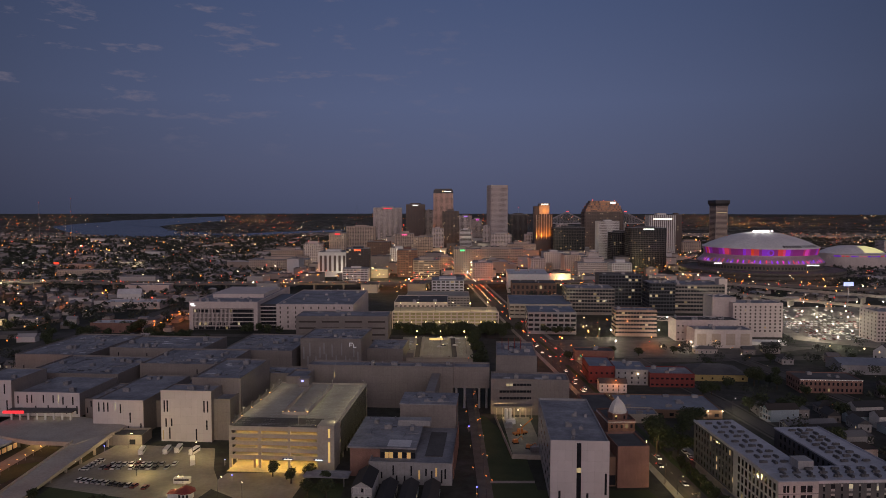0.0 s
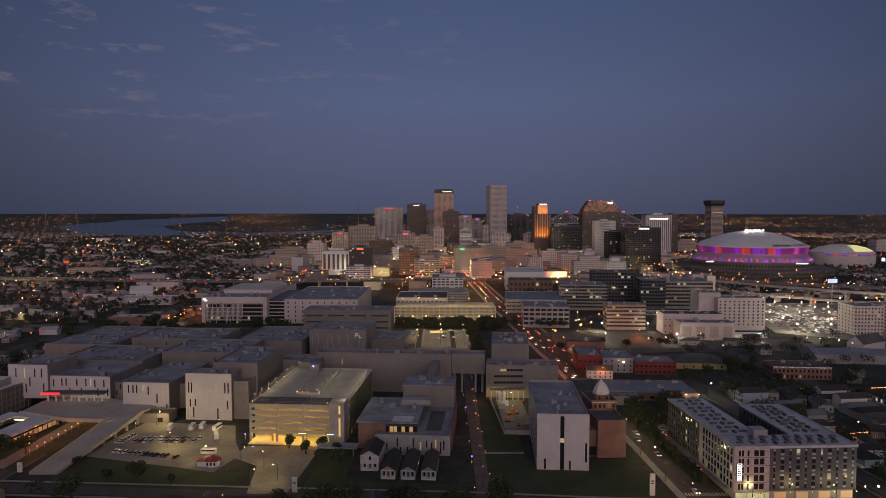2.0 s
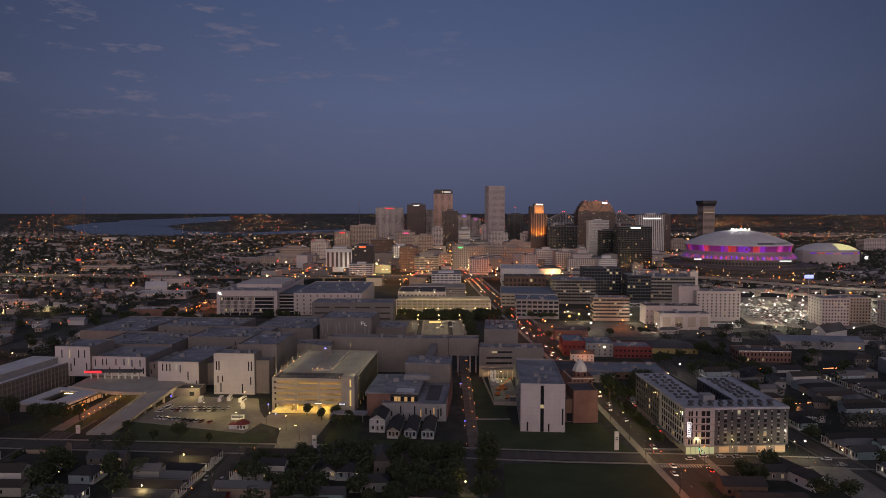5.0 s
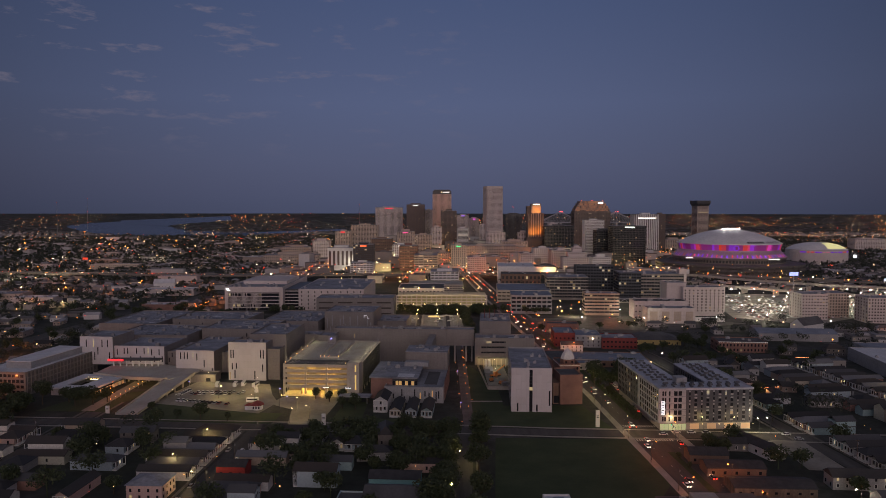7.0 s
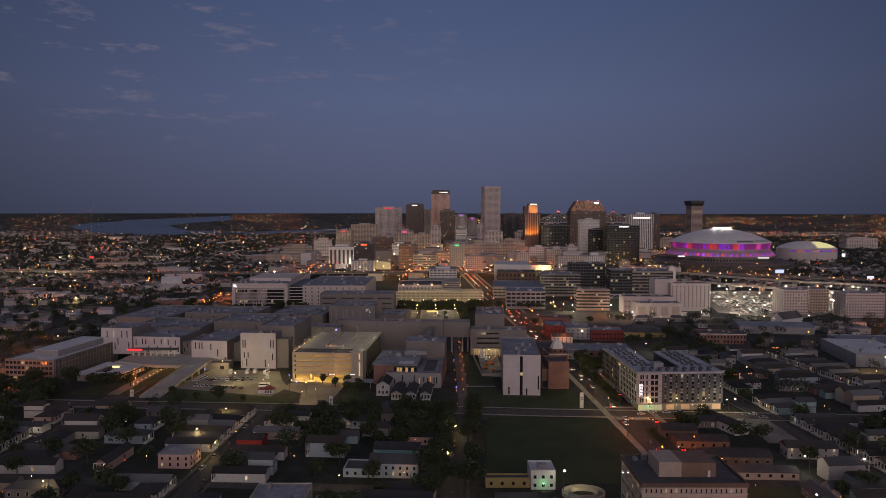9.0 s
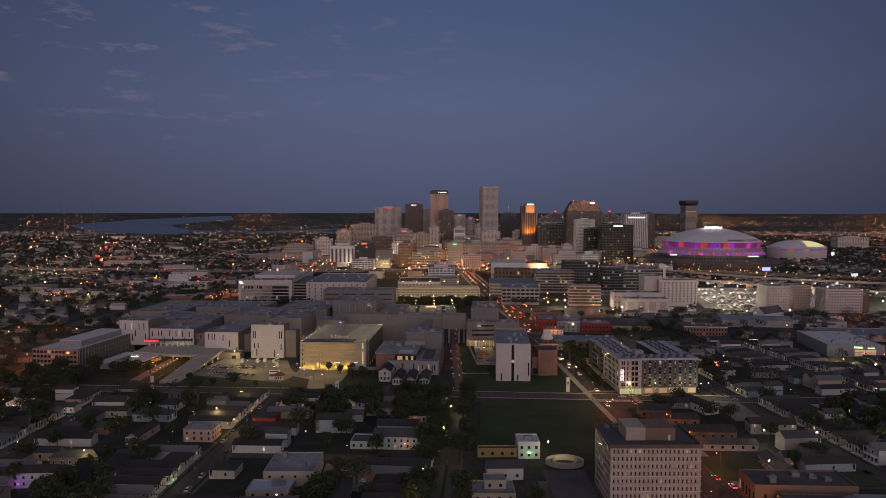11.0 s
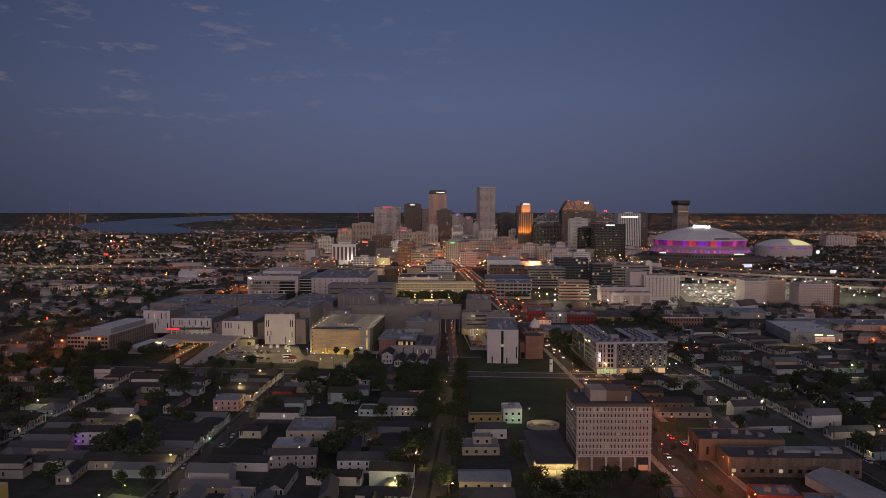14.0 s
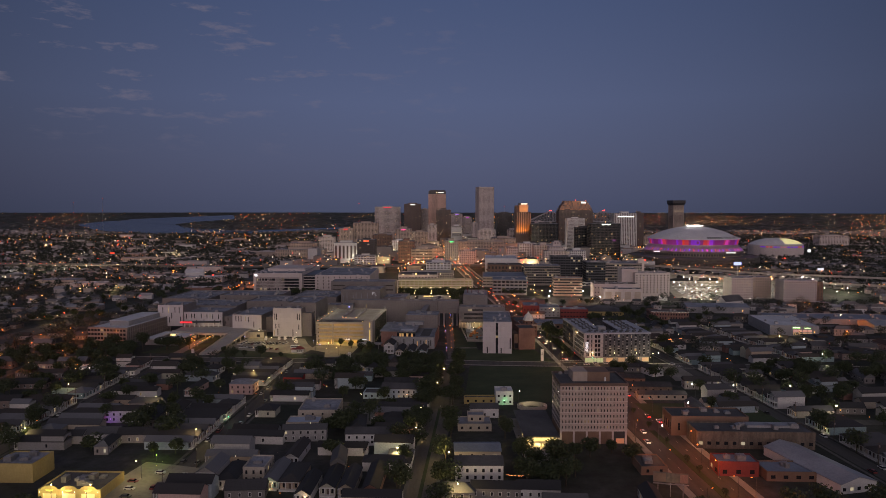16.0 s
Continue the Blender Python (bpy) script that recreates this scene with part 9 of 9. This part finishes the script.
LAMPS = {"orange": (street_lamp((1.0, 0.22, 0.03), 6.0, 9.0, "orange sodium lamp on a steel pole"), (1.0, 0.25, 0.05)), "warm": (street_lamp((1.0, 0.72, 0.30), 18.0, 8.0, "warm yellow street lamp on a steel pole"), (1.0, 0.70, 0.28)), "white": (street_lamp((1.0, 0.86, 0.64), 26.0, 9.0, "white floodlight on a steel pole", 0.45), (1.0, 0.86, 0.62))}
lamp_used = set()


FAR_POLES = Geo()
FAR_BEADS = {"orange": Geo(), "warm": Geo(), "white": Geo()}


def put_lamp(kind, x, y, rot=0.0, watts=0.0, z=0.0):
    proto, colour = LAMPS[kind]
    watts *= 1.3
    if any(x0 + 1.4 < x < x1 - 1.4 and y0 + 1.4 < y < y1 - 1.4 for x0, x1, y0, y1 in PLOTS) and z == 0:
        return None
    if y > 560:
        FAR_BEADS[kind].gem(x, y, z + 8.6, 0.7 if kind == "white" else 0.6)
        FAR_POLES.cyl(x, y, 0.12, z, z + 8.4, 5)
        if watts:
            lm = new("street_light", bpy.data.lights.new("street_light", "POINT"))
            lm.data.energy, lm.data.color, lm.data.shadow_soft_size = watts, colour, 0.4
            lm.location = (x, y, z + 7.2)
        return None
    m = pose(x, y, z, 0, 0, rot)
    if kind in lamp_used:
        t = copy_thing(proto, m)
    else:
        lamp_used.add(kind)
        t = proto
        t.matrix_basis = m
    if watts:
        a = radians(rot)
        lm = new("street_light", bpy.data.lights.new("street_light", "POINT"))
        lm.data.energy, lm.data.color, lm.data.shadow_soft_size = watts, colour, 0.4
        lm.location = (x + 1.95 * math.cos(a), y + 1.95 * math.sin(a), z + (7.3 if kind == "warm" else 8.3))
    return t


for i, (x, y, rr) in enumerate(along(shifted(AVENUE, 11.6), 30, 140)):
    if y < 235:
        put_lamp("orange", x, y, 180, 1500)
for x, y in ((128.6, 30), (128.8, 10), (129.2, -8)):
    put_lamp("orange", x, y, 180, 1600)
for i, (x, y, rr) in enumerate(along(shifted(AVENUE, -13.2), 44, 160)):
    if y < 640:
        put_lamp("warm" if 235 < y < 420 else "orange", x, y, 0, 1700 if y > 235 else 1400)
for x, y, rr in along(shifted(AVENUE, 13.2), 40, 590):
    if 330 < y < 640:
        put_lamp("orange", x, y, 180, 1200)
for x, y, rr in along(shifted(AVENUE, 13.4), 13, 436):
    if 252 < y < 330:
        put_lamp("warm", x, y, 180, 620)
for x, y in ((126, 240.5), (143, 240), (160, 239.5), (172, 238)):
    put_lamp("warm", x, y, 90, 420)
for x, y in ((-160, 345), (-122, 330), (-140, 309), (-112, 290), (-96, 286), (-84, 280), (-74, 266), (-84, 258)):
    put_lamp("warm", x, y, cr.uniform(0, 360), 2400 if x < -108 else 420)
for x, y in ((-206, 300), (-212, 316), (-200, 290)):
    put_lamp("orange", x, y, 0, 1200)
for i in range(11):
    x, y = 17 + 0.3 * i, 258 + 26 * i
    put_lamp("orange", x, y, 90, 120 if i < 6 else 0)
for i in range(9):
    put_lamp("warm", -22 + (i % 3) * 21, 556 + 28 * (i // 3), 0, 600, 4.3)
for i in range(8):
    for j in range(6):
        put_lamp("white", 352 + 33 * i + 6 * j, 640 + 41 * j, 0, 13000 if (i + j) % 2 == 0 else 0)
for x, y, wt in ((205, 645, 4500), (160, 646, 6500), (214, 586, 5000), (290, 588, 5000), (352, 606, 6000), (150, 590, 4000), (172, 404, 1100), (162, 402, 1100), (177, 236, 1500), (168, 142, 1100), (189, 139, 1100), (228, 138, 1200), (228, 92, 1500), (296, 98, 2000), (330, 150, 1500), (300, 230, 1800), (372, 210, 1800), (54, 124, 700), (118, 60, 500), (150, 100, 600), (395, 562, 2500)):
    put_lamp("white", x, y, cr.uniform(0, 360), wt)
for x, y, wt in ((-12, 30, 3000), (10, 22, 3000), (-11, -10, 3000), (11, -12, 3000), (-118, 60, 1200), (-104, 166, 1400), (-206, 60, 900), (-160, 120, 900), (-230, 150, 1200), (-120, 222, 1200), (-60, 66, 600), (-8, 60, 1200), (-6, 96, 1500), (6, 150, 1500), (8, 190, 1200), (-40, 122, 900), (-150, -14, 2500), (-136, -14, 2500), (-126, 14, 1800), (-300, 250, 3500), (-296, 200, 3500), (-290, 300, 3500), (-310, 330, 3500), (-330, 280, 3500), (-322, 230, 2500), (-306, 360, 2500), (-316, 160, 2500), (-345, 320, 2800), (-372, 300, 2800), (-390, 345, 2800), (-360, 370, 2800), (-410, 310, 2800), (-380, 255, 2800), (-335, 350, 2800), (-420, 350, 2800), (-440, 320, 2800), (-285, 246, 2000), (-120, 186, 900), (-252, 203, 1500)):
    put_lamp("warm" if x > -250 else "orange", x, y, cr.uniform(0, 360), wt)
for i in range(12):
    put_lamp("orange", -275 + cr.uniform(-16, 18), 672 + 8 * i, 0, 2500 if i % 2 else 0)
for i in range(6):
    put_lamp("warm", -42 + 18 * i, 705 + 5 * (i % 2), 0, 3500, 17.0)
for i in range(8):
    put_lamp("warm", -44 + 14 * i, 690, 0, 700 if i % 3 == 0 else 0)

for x, y, w in ((60, 736, 5000), (150, 720, 5000), (196, 730, 6000), (238, 720, 5000), (150, 650, 3000), (232, 650, 4000), (-60, 950, 9000), (-20, 985, 9000), (40, 990, 9000), (-110, 980, 9000), (60, 880, 6000), (200, 900, 2500), (300, 900, 8000), (-160, 1010, 9000)):
    put_lamp("warm" if x < 180 else "white", x, y, 0, w)
# lamps of farther streets that throw visible pools of light
pr = random.Random(55)
for i in range(48):
    put_lamp(pr.choice(("warm", "warm", "orange", "white")), pr.uniform(-300, 440), pr.uniform(1110, 1900), pr.uniform(0, 360), 24000)
for i in range(64):
    x, y = pr.choice(((pr.uniform(-900, -330), pr.uniform(700, 1700)), (pr.uniform(-700, -330), pr.uniform(280, 1000)), (pr.uniform(150, 700), pr.uniform(260, 620)), (pr.uniform(-260, 300), pr.uniform(1010, 1500))))
    put_lamp(pr.choice(("orange", "orange", "warm")), x, y, pr.uniform(0, 360), 3500 + 4 * y)
# ---- lights of the city, one mass ----
for kind, col, pw in (("orange", (1.0, 0.22, 0.03), 7.0), ("warm", (1.0, 0.60, 0.22), 14.0), ("white", (1.0, 0.86, 0.66), 34.0)):
    setting(kind + "_far_lamps", FAR_BEADS[kind], lamp_glow("far_lamp_" + kind, col, pw), "%s street lamps on far poles" % kind, "lamps", kind="stuff")
setting("far_lamp_poles", FAR_POLES, M_POLE, "dark steel poles of far lamps", "poles", kind="stuff")
# each island takes one colour and strength; most are small and dim, a few are bright
GLOW = [(c, p) for c in ((1.0, 0.26, 0.04), (1.0, 0.48, 0.16), (1.0, 0.20, 0.02), (1.0, 0.80, 0.52), (1.0, 0.04, 0.02), (1.0, 0.34, 0.07), (1.0, 0.66, 0.34)) for p in (0.12, 0.3, 1.0)]
CITY = [tuple(v * p for v in c) for c, p in GLOW]
g1 = Geo()
lr = random.Random(101)
for _ in range(9000):
    y = 260 + 2900 * lr.random() ** 0.8
    x = lr.uniform(-1, 1) * (300 + 0.70 * (y + 290))
    if lr.random() < 0.6:
        x = round(x / 106.0) * 106.0 + lr.uniform(-8, 8) + 0.05 * y
    elif lr.random() < 0.5:
        y = round(y / 118.0) * 118.0 + lr.uniform(-8, 8)
    if noise.noise((x * 0.004, y * 0.004, 9.0)) < lr.uniform(-0.40, 0.25):
        continue
    if -330 < x < 90 and y < 980 or not free(x, y, 0.4) and lr.random() < 0.5:
        continue
    d = math.hypot(x - EYE[0], y - EYE[1])
    g1.gem(x, y, lr.uniform(4, 11), (0.18 + 0.00027 * d) * lr.choice((0.4, 0.5, 0.6, 0.8, 1.0, 1.5, 2.3)))
for x, y, rr in along(HWY, 16):
    g1.gem(x, y + lr.uniform(-12, 12), lr.choice((11, 13, 21)), lr.uniform(0.4, 1.3))
for _ in range(1700):
    x, y = lr.uniform(-330, 640), lr.uniform(980, 2500)
    g1.gem(x, y, lr.uniform(5, 26), (0.20 + 0.00034 * y) * lr.choice((0.5, 0.6, 0.8, 1.1, 1.8)))
for _ in range(260):
    y = lr.uniform(-20, 244)
    x = lr.choice((lr.uniform(-400, -8), lr.uniform(150, 440)))
    if free(x, y, 0.5):
        g1.gem(x, y, lr.uniform(2.6, 5), lr.choice((0.14, 0.18, 0.24, 0.36)))
setting("city_lamps", g1, glow_palette("city_glow", CITY, 12.0), "scattered street and porch lamps of the city", "lamps", kind="stuff")
g2 = Geo()
for _ in range(12000):
    a = lr.uniform(-0.70, 0.70)
    d = 3250 / (0.15 + 0.85 * lr.random() ** 1.15)
    if noise.noise((a * 9.0, 2.2 * math.log(d), 5.0)) < lr.uniform(-0.25, 0.30) - (0.06 if a > 0.1 else 0.0):
        continue
    x, y = EYE[0] + d * math.sin(a), EYE[1] + d * math.cos(a)
    if in_river(x, y) or (-0.36 < a < -0.1 and d < 6000 or a < -0.36) and lr.random() < 0.55:
        continue
    X, Y, Z = far(x, y, lr.uniform(6, 14))
    g2.gem(X, Y, Z, lr.choice((0.5, 0.7, 0.9, 1.4)) * (0.6 + 0.4 * 3250 / d))
setting("skyline_lamps", g2, glow_palette("skyline_glow", CITY, 10.0), "dense small lights along the skyline", "lamps", kind="stuff")


# ---- traffic signals at the crossings ----
M_GREENL = lamp_glow("signal_green", (0.05, 1.0, 0.55), 8.0)
M_REDL = lamp_glow("signal_red", (1.0, 0.04, 0.02), 8.0)
SIGNALS = {}
for i, (x, y, rr) in enumerate(((97, 231, 0), (124, 245, 180), (124, 229, 90), (86, 537, 0), (109, 552, 180), (110, 536, 90), (76, 646, 0), (101, 662, 180))):
    lens = "green" if i % 3 else "red"
    m = pose(x, y, 0, 0, 0, rr)
    if lens in SIGNALS:
        copy_thing(SIGNALS[lens], m)
        continue
    th = SIGNALS[lens] = thing("traffic_signal", "steel mast arm with a %s-lit traffic signal" % lens, "traffic light", group="traffic signals")
    th.matrix_basis = m
    part("pole", Geo().cyl(0, 0, 0.13, 0, 6.6, 6, 0.1), M_POLE, th)
    part("arm", Geo().rod((0, 0, 6.3), (7.5, 0, 6.6), 0.08, 5), M_POLE, th)
    for k in (3.5, 7.0):
        box = part("signal_head", Geo().box(k - 0.2, k + 0.2, -0.15, 0.15, 5.3, 6.3), M_BLACK, th)
        part("lens", Geo().gem(k, -0.2, 5.55 if lens == "green" else 6.05, 0.3), M_GREENL if lens == "green" else M_REDL, box, "lit %s lens" % lens)


# ---- poles, wires, billboard, strings of lamps ----
M_WIRE = surface("black_cable", (0.015, 0.015, 0.015), (0.03, 0.03, 0.03), 1, 5, 0.6)
POLE = None
for n, (line, side, lo, hi) in enumerate(((WEST, 5.2, -20, 240), (WESTER, -5.2, 0, 250), (EAST, 5.2, -10, 225), (BANKS, -8.0, -30, 120), (AVENUE, -14.6, 60, 330))):
    last = None
    wires = Geo()
    for x, y, rr in along(shifted(line, side), 34, 3):
        if not lo < y < hi:
            continue
        m = pose(x, y, 0, 0, 0, rr - 90)
        if POLE is None:
            POLE = thing("utility_pole", "weathered timber utility pole with a crossarm", "utility pole", group="utility poles")
            part("pole", Geo().cyl(0, 0, 0.16, 0, 11, 7, 0.11), M_WOOD, POLE)
            part("crossarm", Geo().box(-1.2, 1.2, -0.08, 0.08, 10.2, 10.36), M_WOOD, POLE)
            part("transformer", Geo().cyl(0.32, 0, 0.26, 8.4, 9.4, 8), M_STEEL, POLE)
            POLE.matrix_basis = m
        else:
            copy_thing(POLE, m)
        here = [m @ Vector((q, 0, 10.4)) for q in (-1.1, 0.0, 1.1)]
        if last:
            for a, b in zip(last, here):
                mid = (a + b) / 2 - Vector((0, 0, 0.7))
                wires.rod(a, mid, 0.025, 3).rod(mid, b, 0.025, 3)
        last = here
    setting("overhead_wires", wires, M_WIRE, "sagging black overhead wires between poles", "wires", kind="stuff")
# billboard over a low roof by the avenue
th = thing("billboard", "lit billboard on steel posts with a faded picture", "billboard", 101, -8, 0, -14)
part("panel", Geo().box(-7, 7, -0.2, 0.2, 6.2, 10.4), M_TAND, th)
for x0, x1, z0, z1, m in ((-6.6, -2.0, 6.6, 10.0, M_BRICKB), (-1.6, 3.2, 7.0, 9.6, M_TAND), (3.6, 6.6, 6.6, 10.0, M_BRICK)):
    part("picture_patch", Geo().box(x0, x1, -0.26, -0.2, z0, z1), m, th)
for x in (-5, 0, 5):
    part("post", Geo().box(x - 0.15, x + 0.15, 0.3, 0.6, 0, 10), M_STEEL, th)
part("catwalk", Geo().box(-7, 7, -1.2, -0.2, 5.8, 5.95), M_STEEL, th)
lm = new("billboard_light", bpy.data.lights.new("billboard_light", "POINT"))
lm.data.energy, lm.data.color, lm.data.shadow_soft_size = 200, (1.0, 0.84, 0.5), 0.3
lm.location = (100.3, -11, 4.6)
lm = new("ramp_light", bpy.data.lights.new("ramp_light", "POINT"))
lm.data.energy, lm.data.color, lm.data.shadow_soft_size = 320, (1.0, 0.78, 0.4), 0.3
lm.location = (60, 124, 3.2)
# lit advertising boards by the elevated road
for x, y, z, w, h, c, p, lb in ((-805, 1450, 9, 12, 5, (1.0, 0.07, 0.03), 1.0, "red"), (506, 850, 30, 14, 5, (0.42, 0.50, 1.0), 0.9, "pale violet"), (676, 905, 16, 12, 4, (0.72, 0.80, 1.0), 0.8, "pale blue")):
    th = thing("billboard", "large %s lit board on a steel mast" % lb, "billboard", x, y, 0, -6 if x < 0 else 10)
    part("mast", Geo().cyl(0, 0.4, 0.6, 0, z - h / 2, 8), M_STEEL, th)
    part("frame", Geo().box(-w / 2 - 0.4, w / 2 + 0.4, 0, 0.9, z - h / 2 - 0.4, z + h / 2 + 0.4), M_DARK, th)
    part("lit_panel", Geo().box(-w / 2, w / 2, -0.15, 0, z - h / 2, z + h / 2), sign_glow(c, p), th)
# floodlights of the playing field
for x, y in ((-785, 1058), (-720, 1060), (-658, 1058), (-690, 980), (-760, 980)):
    put_lamp("white", x, y, 0, 15000, 8.0)
# lamps that wash the walls they stand before
for x, y, z, w, c in ((-247, 205.5, 4.2, 420, (1.0, 0.93, 0.82)), (-231, 203.6, 3.0, 90, (1.0, 0.86, 0.62)), (-216, 202.9, 3.0, 90, (1.0, 0.86, 0.62)), (-288, 247, 3.6, 260, (1.0, 0.34, 0.08)), (-14, 139, 3.4, 120, (1.0, 0.42, 0.14)), (162, 394, 4.4, 330, (1.0, 0.80, 0.5)), (154, 394.5, 4.4, 330, (1.0, 0.80, 0.5)), (147, 395, 4.4, 330, (1.0, 0.80, 0.5))):
    th = thing("wall_lamp", "small lamp on a bracket before a wall", "lamp", x, y, 0, group="wall lamps")
    part("post", Geo().cyl(0, 0, 0.05, 0, z, 5), M_STEEL, th)
    part("bulb", Geo().gem(0, 0, z + 0.15, 0.3), lamp_glow("wall_bulb_%d" % int(x), c, 9.0), th)
    lm = new("wall_light", bpy.data.lights.new("wall_light", "POINT"))
    lm.data.energy, lm.data.color, lm.data.shadow_soft_size = w, c, 0.2
    lm.location = (x, y - 0.5, z)
# string of orange bulbs over a yard
M_BULB = lamp_glow("string_bulb", (1.0, 0.30, 0.10), 5.0)
th = thing("string_lights", "string of small orange bulbs over a yard", "string lights", 40, 8, 0)
part("post", Geo().cyl(-5, 0, 0.06, 0, 3.6, 5), M_WOOD, th)
part("post", Geo().cyl(5, 0, 0.06, 0, 3.6, 5), M_WOOD, th)
for i in range(17):
    q = i / 8 - 1
    part("bulb", shared(("bulb", "string"), lambda: Geo().gem(0, 0, 0, 0.16), M_BULB), M_BULB, th, at=pose(5 * q, 0, 3.0 + 0.6 * q * q))
for x, y, w in ((212, 316, 420), (289, 409, 260)):
    lm = new("string_light", bpy.data.lights.new("string_light", "POINT"))
    lm.data.energy, lm.data.color, lm.data.shadow_soft_size = w, (1.0, 0.30, 0.07), 0.6
    lm.location = (x, y, 4.2)
th = thing("string_lights", "string of orange bulbs along a yard wall", "string lights", 289, 411, 0, 8)
part("post", Geo().cyl(-8, 0, 0.08, 0, 4.4, 5), M_WOOD, th)
part("post", Geo().cyl(8, 0, 0.08, 0, 4.4, 5), M_WOOD, th)
for i in range(16):
    part("bulb", shared(("bulb", "yard"), lambda: Geo().gem(0, 0, 0, 0.28), M_BULB), M_BULB, th, at=pose(-8 + i * 1.06, 0, 4.4))
th = thing("string_lights", "row of orange bulbs along a shed roof", "string lights", 214, 318, 0, 12)
part("post", Geo().cyl(-9, 0, 0.08, 0, 4.4, 5), M_WOOD, th)
part("post", Geo().cyl(9, 0, 0.08, 0, 4.4, 5), M_WOOD, th)
for i in range(18):
    part("bulb", shared(("bulb", "row"), lambda: Geo().gem(0, 0, 0, 0.3), M_BULB), M_BULB, th, at=pose(-9 + i * 1.06, 0, 4.4))
# porch lamps on some near houses, coloured garden lamps
M_PORCH = lamp_glow("porch_lamp", (1.0, 0.70, 0.34), 8.0)
pl = random.Random(66)
count = 0
for ob in [o for o in scene.objects if o.name.split(".")[0] == "house" and o.parent is None and o.get("group")]:
    if pl.random() < 0.4:
        part("porch_lamp", shared(("porch_lamp", "house"), lambda: Geo().gem(0.9, 1.7, 2.9, 0.17), M_PORCH), M_PORCH, ob, "small warm lamp")
        if pl.random() < 0.45 and count < 26:
            count += 1
            lm = new("porch_light", bpy.data.lights.new("porch_light", "POINT"))
            lm.data.energy, lm.data.color, lm.data.shadow_soft_size = 130, (1.0, 0.70, 0.36), 0.15
            lm.location = ob.matrix_basis @ Vector((0.9, 1.2, 2.7))
for x, y, c, nm in ((-176, 92, (0.45, 0.08, 1.0), "violet"), (-112, 96, (0.05, 0.9, 0.35), "green"), (46, 127.5, (0.25, 1.0, 0.35), "green"), (-128, 36, (0.55, 0.9, 0.1), "lime")):
    th = thing("garden_lamp", "small %s coloured lamp on a post" % nm, "lamp", x, y, 0, group="coloured lamps")
    part("post", Geo().cyl(0, 0, 0.06, 0, 2.6, 5), M_STEEL, th)
    part("bulb", Geo().gem(0, 0, 2.8, 0.3), lamp_glow("coloured_bulb_%d" % int(y), c, 8.0), th)
    lm = new("garden_light", bpy.data.lights.new("garden_light", "POINT"))
    lm.data.energy, lm.data.color, lm.data.shadow_soft_size = 700 if nm == "lime" else 90, c, 0.2
    lm.location = (x, y - 0.6, 2.8)
